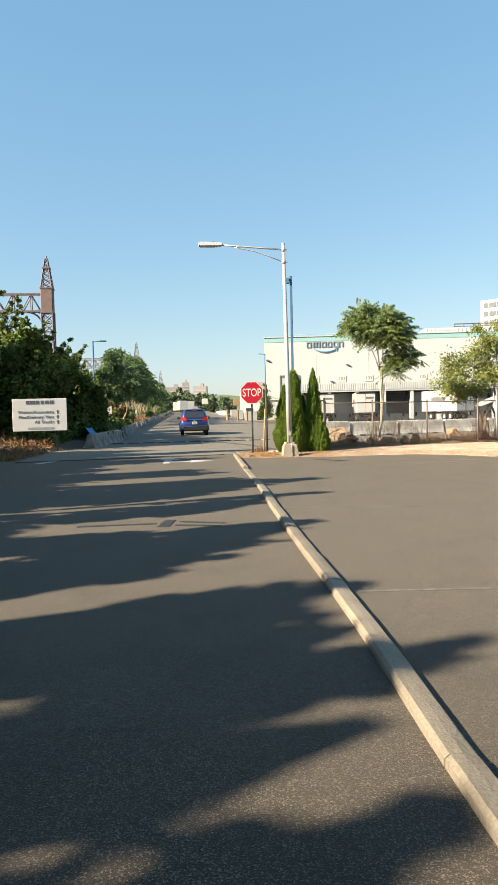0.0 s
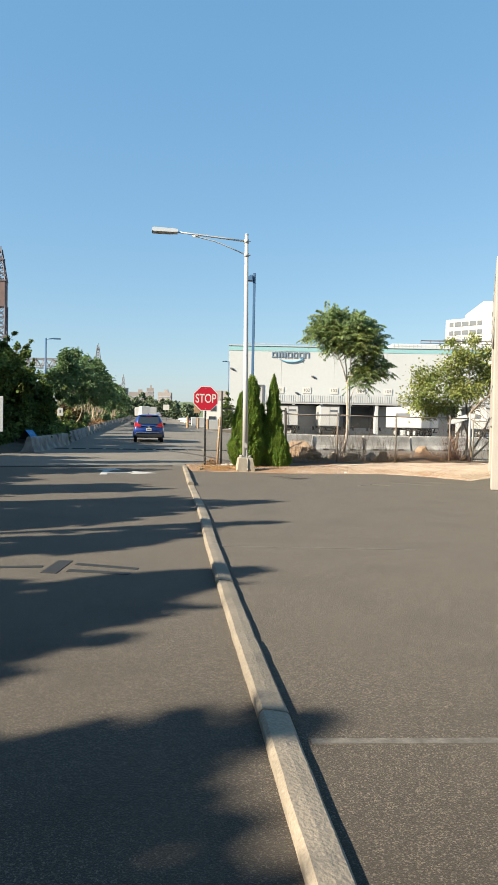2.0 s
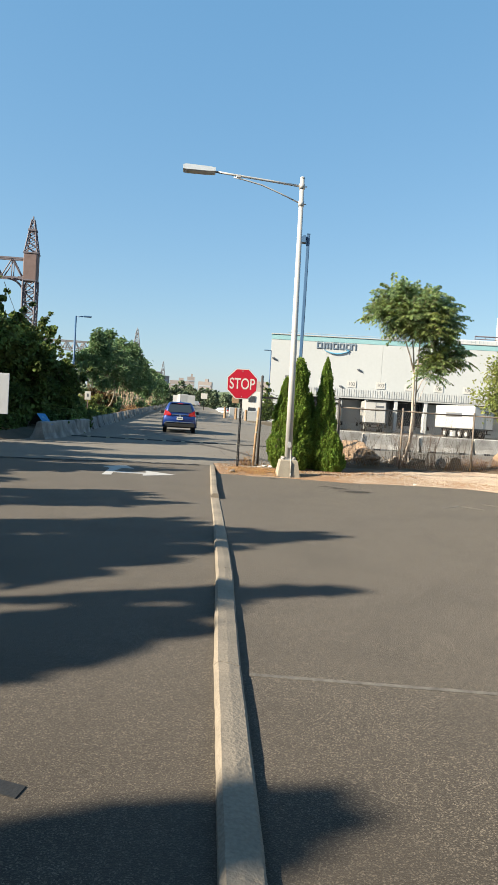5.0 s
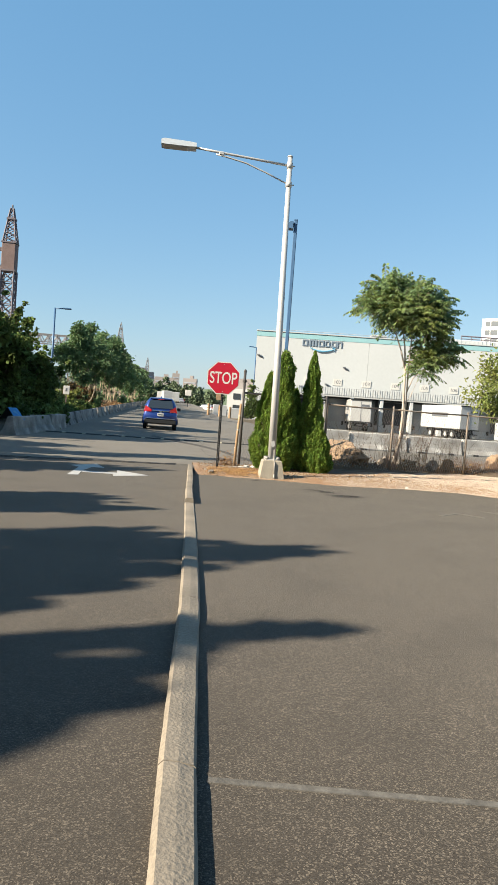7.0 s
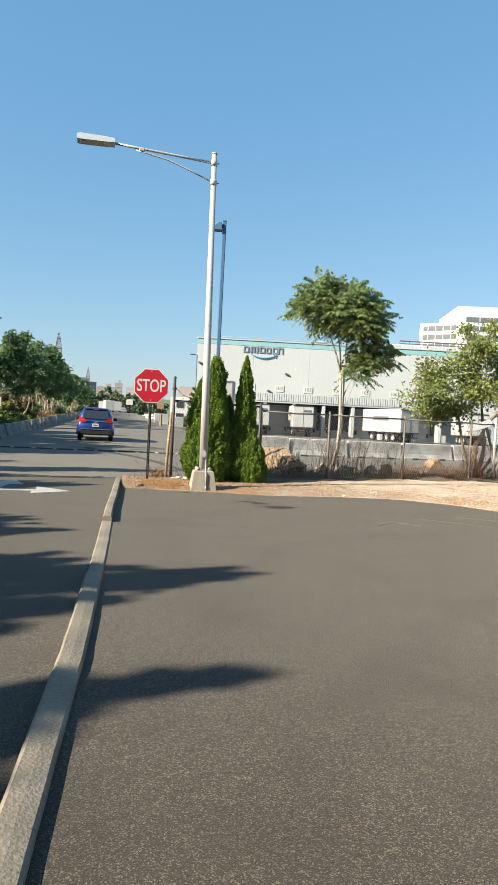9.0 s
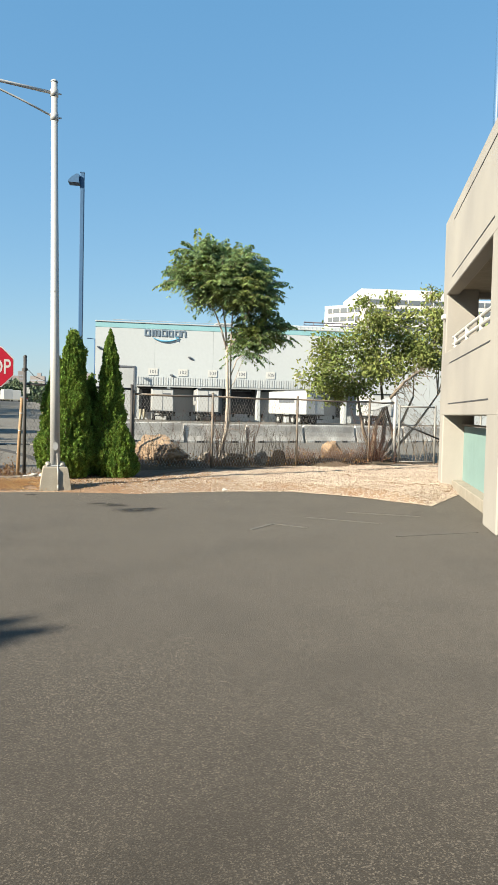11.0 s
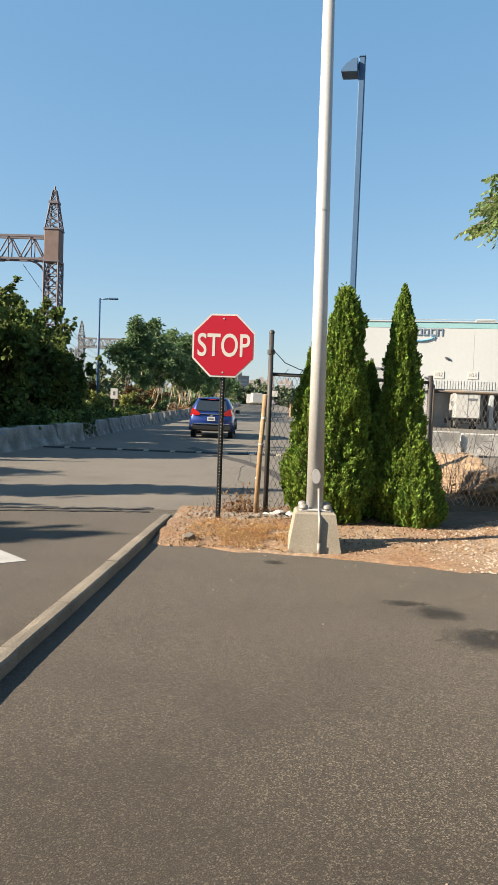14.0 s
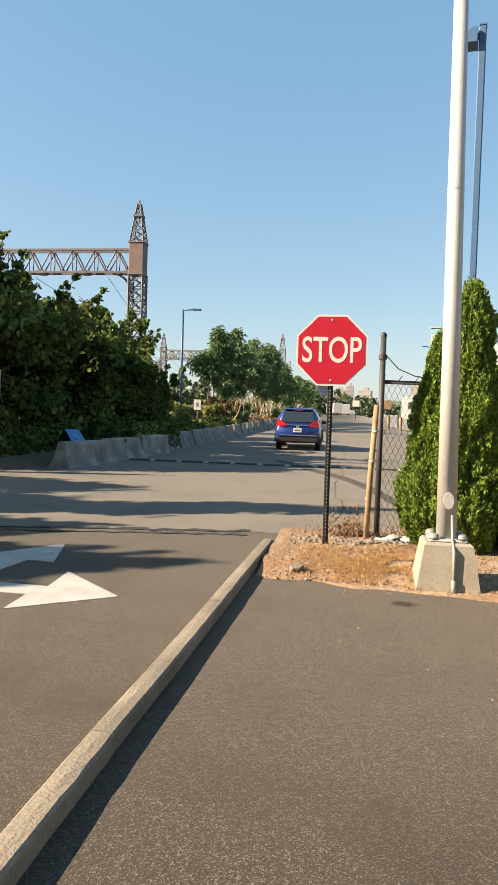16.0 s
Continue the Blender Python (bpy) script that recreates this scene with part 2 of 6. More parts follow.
# paler, greyer leaf colour that carries the haze of the far woods and hill
M_FARLEAF = material("far_leaf", (0.12, 0.165, 0.10), 0.8, 0.2, 0.3, 5, 0.0, tint=(0.13, 0.165, 0.085), island=0.3, spec=0.2)
M_DRY = material("dry_grass", (0.31, 0.19, 0.085), 0.9, 0.3, 3, 30, 0.0, tint=(0.20, 0.11, 0.055), island=0.35, through_light=0.2)
M_BRUSH = material("rusty_brush_leaf", (0.20, 0.12, 0.06), 0.8, 0.3, 1.0, 20, 0.0, tint=(0.11, 0.12, 0.04), island=0.4, through_light=0.2, spec=0.2)
# rusty steel turned grey-violet: distance haze put into the colour
M_STEEL = material("hazed_rusty_lattice", (0.17, 0.15, 0.175), 0.75, 0.25, 2, 20, 0.1, tint=(0.12, 0.105, 0.12))
M_FARSTEEL = material("grey_far_steel", (0.20, 0.20, 0.21), 0.8, 0.1, 1, 10, 0.0)
# rust greyed the same way, with haze in its colour
M_RUST = material("hazed_rust_plate", (0.20, 0.14, 0.13), 0.85, 0.25, 2, 20, 0.2)
M_WALL = material("white_wall_panel", (0.49, 0.515, 0.525), 0.7, 0.03, 0.1, 3, 0.0, tint=(0.46, 0.485, 0.495))
M_TEAL = material("teal_band", (0.25, 0.46, 0.50), 0.6, 0.05, 0.5, 5, 0.0)
M_NAVY = material("dark_lettering", (0.15, 0.20, 0.26), 0.6, 0.05, 2, 20, 0.0)
M_SKYBLUE = material("blue_swoosh", (0.12, 0.36, 0.55), 0.6, 0.05, 2, 20, 0.0)
M_GREYMETAL = material("grey_sheet_metal", (0.42, 0.43, 0.43), 0.6, 0.08, 0.5, 12, 0.0)
# for joints, and for solid panels whose colour paints the shade of an opening
M_DARK = material("dark_opening", (0.06, 0.06, 0.065), 0.8, 0.2, 1, 10, 0.0)
M_VAN = material("white_body_paint", (0.50, 0.50, 0.49), 0.4, 0.04, 1, 10, 0.0, coat=0.3)
M_OFFICE = material("white_office_panel", (0.62, 0.61, 0.59), 0.7, 0.03, 0.05, 2, 0.0)
M_BLUECAR = material("blue_car_paint", (0.01, 0.04, 0.22), 0.35, 0.04, 2, 20, 0.0, metal=0.4, coat=1.0)
M_TRIM = material("black_trim", (0.018, 0.018, 0.018), 0.5, 0.1, 2, 20, 0.0)
M_TAIL = material("red_lens", (0.45, 0.012, 0.012), 0.25, 0.05, 2, 20, 0.0, coat=0.8)
M_CHROME = material("chrome", (0.75, 0.75, 0.75), 0.2, 0.02, 2, 20, 0.0, metal=1.0)
M_SCREEN = material("green_screen_net", (0.21, 0.32, 0.30), 0.8, 0.1, 3, 60, 0.2)
M_BLUEBOARD = material("blue_board", (0.03, 0.22, 0.52), 0.5, 0.08, 3, 30, 0.0)
M_INK = material("grey_print", (0.12, 0.13, 0.15), 0.6, 0.05, 3, 30, 0.0)
M_BRICK = material("brown_masonry", (0.37, 0.33, 0.31), 0.85, 0.1, 0.05, 2, 0.0)
M_LITTER = material("litter_white", (0.5, 0.48, 0.45), 0.7, 0.1, 3, 30, 0.0)
G_DARK = glass("dark_glass", (0.02, 0.025, 0.03))
G_GREY = glass("office_glass", (0.10, 0.11, 0.12), 0.15)
# skyline windows paled, since haze is painted into the glass colour
G_PALE = glass("hazy_far_glass", (0.30, 0.32, 0.35), 0.3)
M_FAINTTAR = material("weathered_tar", (0.055, 0.047, 0.039), 0.85, 0.25, 3, 60, 0.2)
M_OLDPOST = material("old_dark_post", (0.065, 0.06, 0.058), 0.6, 0.25, 5, 40, 0.1, metal=0.3)
M_DULLSTEEL = material("dull_gate_steel", (0.28, 0.27, 0.25), 0.6, 0.15, 3, 30, 0.1, metal=0.4)


# ---- shapes ----
class Shape:
    """Collects vertices and faces of one mesh."""

    def __init__(self):
        self.v, self.f = [], []

    def add(self, verts, faces):
        k = len(self.v)
        self.v.extend(tuple(p) for p in verts)
        self.f.extend(tuple(i + k for i in q) for q in faces)
        return self

    def box(self, c, s, turn=None, bev=0.0):
        """A box with centre c and sizes s; bev: width of its chamfered edges."""
        hx, hy, hz = (a / 2 for a in s)
        if bev:
            b = min(bev, hx * 0.9, hy * 0.9, hz * 0.9)
            pts, faces = [], []
            idx = {}
            for sx in (-1, 1):
                for sy in (-1, 1):
                    for sz in (-1, 1):
                        for ax in range(3):
                            e = [hx - b, hy - b, hz - b]
                            e[ax] = (hx, hy, hz)[ax]
                            idx[sx, sy, sz, ax] = len(pts)
                            pts.append((sx * e[0], sy * e[1], sz * e[2]))
            for ax in range(3):
                o = [i for i in range(3) if i != ax]
                for sg in (-1, 1):
                    ring = []
                    for a, c2 in ((-1, -1), (1, -1), (1, 1), (-1, 1)):
                        k = [0, 0, 0]
                        k[ax], k[o[0]], k[o[1]] = sg, a, c2
                        ring.append(idx[k[0], k[1], k[2], ax])
                    faces.append(ring)
                for a in (-1, 1):
                    for c2 in (-1, 1):
                        k1, k2 = [0, 0, 0], [0, 0, 0]
                        k1[ax], k2[ax] = -1, 1
                        k1[o[0]] = k2[o[0]] = a
                        k1[o[1]] = k2[o[1]] = c2
                        faces.append([idx[(*k1, o[0])], idx[(*k2, o[0])], idx[(*k2, o[1])], idx[(*k1, o[1])]])
            for sx in (-1, 1):
                for sy in (-1, 1):
                    for sz in (-1, 1):
                        faces.append([idx[sx, sy, sz, a] for a in range(3)])
        else:
            pts = [(x, y, z) for x in (-hx, hx) for y in (-hy, hy) for z in (-hz, hz)]
            faces = [(0, 1, 3, 2), (4, 6, 7, 5), (0, 4, 5, 1), (2, 3, 7, 6), (0, 2, 6, 4), (1, 5, 7, 3)]
        m = Matrix.Translation(c) @ (turn.to_4x4() if turn else Matrix())
        return self.add([m @ Vector(p) for p in pts], faces)

    def tube(self, points, radii, sides=8, caps=True):
        """A round rod along points; radii: one, or one for each point."""
        points = [Vector(p) for p in points]
        if not isinstance(radii, (list, tuple)):
            radii = [radii] * len(points)
        verts, faces = [], []
        up = Vector((0, 0, 1)) if abs((points[-1] - points[0]).normalized().z) < 0.9 else Vector((1, 0, 0))
        for i, p in enumerate(points):
            d = (points[min(i + 1, len(points) - 1)] - points[max(i - 1, 0)]).normalized()
            a = d.cross(up).normalized()
            b = d.cross(a)
            for k in range(sides):
                w = 2 * math.pi * k / sides
                verts.append(p + (a * math.cos(w) + b * math.sin(w)) * radii[i])
        for i in range(len(points) - 1):
            for k in range(sides):
                q = (k + 1) % sides
                faces.append((i * sides + k, i * sides + q, (i + 1) * sides + q, (i + 1) * sides + k))
        if caps:
            faces.append(tuple(range(sides)))
            faces.append(tuple(reversed(range((len(points) - 1) * sides, len(points) * sides))))
        return self.add(verts, faces)

    def prism(self, outline, lo, hi, axis="z"):
        """An outline (pairs) drawn out from lo to hi along an axis."""
        def place(u, v, w):
            return {"z": (u, v, w), "y": (u, w, v), "x": (w, u, v)}[axis]
        k = len(outline)
        verts = [place(u, v, lo) for u, v in outline] + [place(u, v, hi) for u, v in outline]
        faces = [tuple(range(k)), tuple(reversed(range(k, 2 * k)))] + [(i, (i + 1) % k, k + (i + 1) % k, k + i) for i in range(k)]
        return self.add(verts, faces)

    def dome(self, c, r, squash=1.0, rings=4, sides=10):
        verts = [(c[0], c[1], c[2] + r * squash)]
        for i in range(1, rings + 1):
            a = math.pi / 2 * i / rings
            for k in range(sides):
                w = 2 * math.pi * k / sides
                verts.append((c[0] + r * math.sin(a) * math.cos(w), c[1] + r * math.sin(a) * math.sin(w), c[2] + r * squash * math.cos(a)))
        faces = [(0, 1 + k, 1 + (k + 1) % sides) for k in range(sides)]
        for i in range(rings - 1):
            for k in range(sides):
                q = (k + 1) % sides
                faces.append((1 + i * sides + k, 1 + (i + 1) * sides + k, 1 + (i + 1) * sides + q, 1 + i * sides + q))
        return self.add(verts, faces)

    def mesh(self, name, mat, smooth=False):
        me = bpy.data.meshes.new(name)
        me.from_pydata(self.v, [], self.f)
        me.materials.append(mat)
        b = bmesh.new()
        b.from_mesh(me)
        bmesh.ops.recalc_face_normals(b, faces=b.faces)
        b.to_mesh(me)
        b.free()
        if smooth:
            me.shade_smooth()
        return me


def rise(x, y):
    """Height of the ground: level in the lot, climbing gently along the road beyond it, less so in the yard."""
    far = min(y, 170.0) - 28.0
    climb = 0.0 if far <= 0 else 0.0019 * far * far / 2 if far < 10 else 0.019 * (far - 5)
    w = min(1.0, max(0.0, (x - 4.5) / 7.0))
    return climb * (1 - 0.78 * w * w * (3 - 2 * w))


def part(name, shape, mat, parent=None, label="", smooth=False):
    """Links a shape as one mesh object, under a thing or a part."""
    ob = new(name, shape.mesh(name, mat, smooth) if isinstance(shape, Shape) else shape)
    if parent is not None:
        ob.parent = parent
    return tagged(ob, label)


def thing(name, label, category, at=(0, 0, 0), turn=0.0, group="", kind=""):
    ob = new(name)
    ob.empty_display_size = 0.2
    ob.matrix_world = pose(at[0], at[1], at[2] + rise(at[0], at[1]), 0, 0, turn)
    return tagged(ob, label, category, group, kind)


def lettering(name, text, size, mat, parent, place, depth=0.004, width=None, bold=0.0):
    """Letters of the built-in font, centred at a pose, turned into a mesh."""
    cu = bpy.data.curves.new(name, "FONT")
    cu.body, cu.size, cu.extrude, cu.offset, cu.align_x, cu.align_y = text, size, depth, bold, "CENTER", "CENTER"
    tmp = bpy.data.objects.new(name, cu)
    scene.collection.objects.link(tmp)
    bpy.context.view_layer.update()
    me = bpy.data.meshes.new_from_object(tmp.evaluated_get(bpy.context.evaluated_depsgraph_get()))
    bpy.data.objects.remove(tmp)
    me.materials.clear()
    me.materials.append(mat)
    xs = [v.co.x for v in me.vertices]
    k = width / (max(xs) - min(xs)) if width else 1.0
    me.transform(place @ Matrix.Diagonal((k, 1, 1, 1)))
    ob = new(name, me)
    ob.parent = parent
    return ob


def leaf_mesh(name, mat, centres, size, rng, shape=(1.0, 0.45), fold=0.15, droop=0.0, out=None):
    """Many small leaves, one four-cornered folded blade each. out: directions in which they lean."""
    c = np.asarray(centres)
    k = len(c)
    d = rng.normal(size=(k, 3))
    if out is not None:
        d = d * 0.6 + np.asarray(out)
    d[:, 2] -= droop
    d /= np.linalg.norm(d, axis=1)[:, None] + 1e-9
    s = rng.normal(size=(k, 3))
    s -= (s * d).sum(1)[:, None] * d
    s /= np.linalg.norm(s, axis=1)[:, None] + 1e-9
    nrm = np.cross(d, s)
    sz = (size * rng.uniform(0.6, 1.35, k))[:, None]
    a, b = c - d * sz * shape[0] / 2, c + d * sz * shape[0] / 2
    m1 = c + s * sz * shape[1] / 2 + nrm * sz * fold
    m2 = c - s * sz * shape[1] / 2 + nrm * sz * fold
    n1, n2 = m1 + d * sz * shape[0] * 0.24 - s * sz * shape[1] * 0.1, m2 + d * sz * shape[0] * 0.24 + s * sz * shape[1] * 0.1
    m1, m2 = m1 - d * sz * shape[0] * 0.16, m2 - d * sz * shape[0] * 0.16
    verts = np.stack([a, m1, n1, b, n2, m2], 1).reshape(-1, 3)
    idx = np.arange(k)[:, None] * 6
    faces = np.concatenate([idx + [0, 1, 2, 3], idx + [0, 3, 4, 5]], 1).reshape(-1, 4)
    me = bpy.data.meshes.new(name)
    me.from_pydata(verts.tolist(), [], faces.tolist())
    me.materials.append(mat)
    return me


# ---- ground, kerb, gravel ----
rng = np.random.default_rng(7)
gx = [-1500, -300, -60, -20, -8, 0, 4.5, 5.5, 6.5, 7.5, 8.5, 9.5, 10.5, 11.5, 15, 60, 300, 1500]
gy = [-300, 0, 20, 28] + [28 + k for k in range(1, 12)] + [42 + 4 * k for k in range(33)] + [220, 500, 1200, 3500]
ground = part("ground", Shape().add([(x, y, rise(x, y)) for y in gy for x in gx], [(j * len(gx) + i, j * len(gx) + i + 1, (j + 1) * len(gx) + i + 1, (j + 1) * len(gx) + i) for j in range(len(gy) - 1) for i in range(len(gx) - 1)]), M_ASPHALT, smooth=True)
tagged(ground, "worn grey-brown asphalt of the road and parking lot", "ground", kind="structure")

# older, bleached surface of the road and the yard beyond the seam
ox = [-6.0, -4.4, -2.8, -1.2, 0.4, 1.2, 2.0, 2.6, 4.5, 5.5, 6.5, 7.5, 8.5, 9.5, 10.5, 11.5, 15, 60, 300]
oy = [None, 25.4, 27, 28] + [28 + k for k in range(1, 12)] + [42 + 4 * k for k in range(33)] + [220, 500]
verts = []
for y in oy:
    for x in ox:
        yy = y or min(24.9, 23.42 + 0.20 * (x + 6)) + 0.05 * noise.noise(Vector((x, 0, 0)))
        verts.append((x, yy, rise(x, yy) + 0.004))
road = part("road", Shape().add(verts, [(j * len(ox) + i, j * len(ox) + i + 1, (j + 1) * len(ox) + i + 1, (j + 1) * len(ox) + i) for j in range(len(oy) - 1) for i in range(len(ox) - 1)]), M_OLDROAD, smooth=True)
tagged(road, "older bleached grey asphalt of the road beyond the seam", "road", kind="structure")

KERB = [(0.57, -4.0), (0.775, 2.0), (0.855, 3.5), (0.905, 5.0), (0.93, 6.2), (0.975, 7.8), (1.035, 9.8), (1.085, 11.0), (1.14, 12.2), (1.195, 14.25), (1.235, 16.0), (1.262, 17.6), (1.29, 19.0), (1.322, 19.9), (1.36, 21.2), (1.39, 22.4), (1.435, 23.95)]
kerb = thing("kerb", "long worn concrete kerb between the road and the lot", "kerb", kind="structure")
for (x0, y0), (x1, y1) in zip(KERB, KERB[1:]):
    length = math.hypot(x1 - x0, y1 - y0)
    pieces = max(1, round(length / 2.2))
    for i in range(pieces):
        a, b = (i + 0.003) / pieces, (i + 0.997) / pieces
        p, q = Vector((x0 + (x1 - x0) * a, y0 + (y1 - y0) * a, 0)), Vector((x0 + (x1 - x0) * b, y0 + (y1 - y0) * b, 0))
        mid = (p.y + q.y) / 2
        high = (0.060 if mid < 14.25 else 0.022 if mid < 17.6 else 0.088) + rng.uniform(-0.003, 0.004)
        low = 0.020 if mid < 14.25 else 0.006 if mid < 17.6 else 0.004
        wide = 0.074 if mid < 17.6 else 0.060
        d = (q - p).normalized()
        side = Vector((d.y, -d.x, 0))
        steps = max(2, int((q - p).length / 0.12))
        prof = [(-wide - 0.010, -0.08), (-wide - 0.004, high - 0.025), (-wide + 0.016, high - 0.003), (0, high - low * 0.45), (wide - 0.014, high - low - 0.002), (wide - 0.002, high - low - 0.014), (wide + 0.004, -0.08)]
        verts, faces = [], []
        for s in range(steps + 1):
            c = p.lerp(q, s / steps)
            chip = noise.noise(c * 3.0) * 0.007
            for k, (u, z) in enumerate(prof):
                j = noise.noise(Vector((c.x * 9 + k * 3.1, c.y * 9, k * 2.7)))
                drop = max(0.0, j - 0.3) * 0.028 if k in (1, 2, 4, 5) else 0.0
                verts.append(c + side * (u + chip * 0.4 + j * 0.003) + Vector((0, 0, z + chip * 0.3 - drop)))
        n = len(prof)
        for s in range(steps):
            for k in range(n - 1):
                faces.append((s * n + k, s * n + k + 1, (s + 1) * n + k + 1, (s + 1) * n + k))
        faces += [tuple(range(n)), tuple(reversed(range(steps * n, steps * n + n)))]
        part("kerb_stone", Shape().add(verts, faces), M_KERB, kerb)


def strip_edge(x):
    """The near edge of the dirt and gravel strip, at x."""
    pts = [(1.55, 22.35), (2.3, 22.27), (3.4, 22.03), (4.4, 21.7), (5.2, 21.75), (6.2, 21.85), (7.3, 21.7), (8.2, 20.8), (8.9, 19.5), (10.5, 21.0), (14.5, 24.0)]
    for (a, b), (c, d) in zip(pts, pts[1:]):
        if x <= c:
            return b + (d - b) * (x - a) / (c - a)
    return 24.0


def berm(x, y):
    """Height of the strip above the lot."""
    e = min(1.0, max(0.0, (y - strip_edge(x)) / 0.8))
    rise = 0.05 + 0.06 * min(1.0, max(0.0, (x - 3.5) / 3.0))
    return 0.012 + rise * e * e * (3 - 2 * e) + 0.02 * e * noise.noise(Vector((x * 2.1, y * 2.1, 0))) + 0.012 * e * noise.noise(Vector((x * 7, y * 7, 1)))


verts, faces, nx, ny = [], [], 130, 46
for i in range(nx + 1):
    x = 1.50 + (14.5 - 1.50) * i / nx
    for j in range(ny + 1):
        f = j / ny
        edge = strip_edge(x) + 0.18 * noise.noise(Vector((x * 2.3, 3, 0))) + 0.05 * noise.noise(Vector((x * 9, 5, 0)))
        far = 25.0 + 2.2 * min(1, max(0, (x - 2.6) / 2.0))
        y = edge + (far - edge) * f
        verts.append((x, y, berm(x, y) if 0 < j < ny else -0.02))
for i in range(nx):
    for j in range(ny):
        k = i * (ny + 1) + j
        faces.append((k, k + ny + 1, k + ny + 2, k + 1))
strip = part("dirt_strip", Shape().add(verts, faces), M_DIRT, smooth=True)
tagged(strip, "strip of dry reddish dirt and straw beside the lot", "dirt", kind="structure")


def chips(name, mat, count, spot, size, seed, label, category):
    """Loose stones, four-cornered lumps strewn over the ground."""
    r = np.random.default_rng(seed)
    sh = Shape()
    for _ in range(count):
        x, y, z = spot(r)
        s = size * r.uniform(0.5, 1.7)
        e = [Vector(r.normal(size=3)).normalized() * s * r.uniform(0.6, 1) for _ in range(2)]
        top = Vector((x, y, z + s * 0.55))
        ring = [Vector((x + s * math.cos(w + r.uniform(-0.4, 0.4)) * r.uniform(0.6, 1.1), y + s * math.sin(w) * r.uniform(0.6, 1.1), z - 0.004 + s * r.uniform(0, 0.25))) for w in (0.2, 1.5, 2.8, 4.0, 5.2)]
        sh.add([top + Vector((e[0].x, e[0].y, 0)) * 0.3, *ring], [(0, i + 1, (i + 1) % 5 + 1) for i in range(5)])
    me = bpy.data.meshes.new(name)
    me.from_pydata(sh.v, [], sh.f)
    me.materials.append(mat)
    ob = new(name, me)
    return tagged(ob, label, category, kind="stuff")


def gravel_end(x):
    """The far edge of the gravel, where bare dark soil and its painted shade begin at the fence."""
    pts = [(3.0, 22.9), (5.0, 23.6), (6.1, 24.75), (7.0, 25.05), (8.4, 25.7), (10.6, 26.4), (14.5, 26.6)]
    for (a, b), (c, d) in zip(pts, pts[1:]):
        if x <= c:
            return b + (d - b) * (x - a) / (c - a)
    return 26.6


def on_gravel(r):
    while True:
        x, y = r.uniform(3.6, 13.5), r.uniform(19.2, 26.5)
        inside = y - strip_edge(x)
        if inside > -0.05 and r.uniform() < min(1.0, (x - 4.2) / 2.6) and y < gravel_end(x) + 0.15 * r.normal():
            return x, y, berm(x, y)


# bare dark soil between the gravel and the fence; its dark colour also paints shade
verts, faces, nx, ny = [], [], 60, 8
for i in range(nx + 1):
    x = 4.75 + 6.2 * i / nx
    a, b = gravel_end(x) + 0.10 * noise.noise(Vector((x * 3.3, 8, 0))), 25.35 + (x - 4.9) * 0.195
    for j in range(ny + 1):
        y = a + max(0.05, b - a) * j / ny
        verts.append((x, y, berm(x, y) + (0.02 if 0 < j < ny and 0 < i < nx else -0.03)))
for i in range(nx):
    for j in range(ny):
        k = i * (ny + 1) + j
        faces.append((k, k + ny + 1, k + ny + 2, k + 1))
tagged(part("soil_strip", Shape().add(verts, faces), M_SOIL, smooth=True), "bare soil with painted shade at the foot of the fence", "soil", kind="structure")


def on_dirt(r):
    while True:
        x, y = r.uniform(1.55, 6.0), r.uniform(22.0, 25.2)
        if y > strip_edge(x) + 0.03 and y < 25.0:
            return x, y, berm(x, y)


def on_lot(r):
    x = r.uniform(2.0, 9.4)
    y = strip_edge(x) - abs(r.normal()) * 1.3 - 0.05
    return x, y, 0.0


chips("gravel", M_GRAVEL, 52000, on_gravel, 0.0145, 11, "pale tan gravel along the foot of the fence", "gravel")
chips("dirt_stones", M_GRAVEL, 700, on_dirt, 0.013, 12, "small pale stones in reddish dirt", "stones")
chips("loose_stones", M_GRAVEL, 260, on_lot, 0.008, 13, "loose gravel bits strewn on asphalt", "stones")

# ---- paint and patches on the asphalt ----
def flat(name, outline, z, mat, parent=None):
    k = len(outline)
    verts = [(x, y, z + rise(x, y)) for x, y in outline] + [(x, y, z - 0.012 + rise(x, y)) for x, y in outline]
    faces = [tuple(range(k)), tuple(reversed(range(k, 2 * k)))] + [(i, (i + 1) % k, k + (i + 1) % k, k + i) for i in range(k)]
    return part(name, Shape().add(verts, faces), mat, parent)


arrow = thing("turn_arrow", "worn white painted turn arrow on the road", "road marking", kind="structure")
flat("arrow_head", [(0.540, 21.43), (-0.170, 22.14), (-0.120, 21.59), (-0.175, 21.31), (-0.150, 20.89)], 0.005, M_MARK, arrow)
flat("arrow_shaft", [(-0.122, 21.59), (-0.560, 21.62), (-0.825, 21.66), (-0.810, 21.36), (-0.400, 21.33), (-0.176, 21.32)], 0.005, M_MARK, arrow)
flat("arrow_stem", [(-1.000, 20.70), (-0.800, 20.75), (-0.830, 21.68), (-0.790, 22.00), (-0.740, 22.52), (-0.460, 22.48), (-0.730, 23.40), (-1.210, 22.72), (-1.000, 22.42)], 0.005, M_MARK, arrow)
old_mark = thing("lane_mark", "worn white painted mark beyond the turn arrow", "road marking", kind="structure")
flat("paint_bar", [(-5.2, 22.3), (-4.95, 22.3), (-4.6, 23.7), (-4.9, 23.7)], 0.005, M_MARK, old_mark)
seal = thing("sealed_cracks", "dark tar strips forming a broken cross on the road", "tar patch", kind="structure")
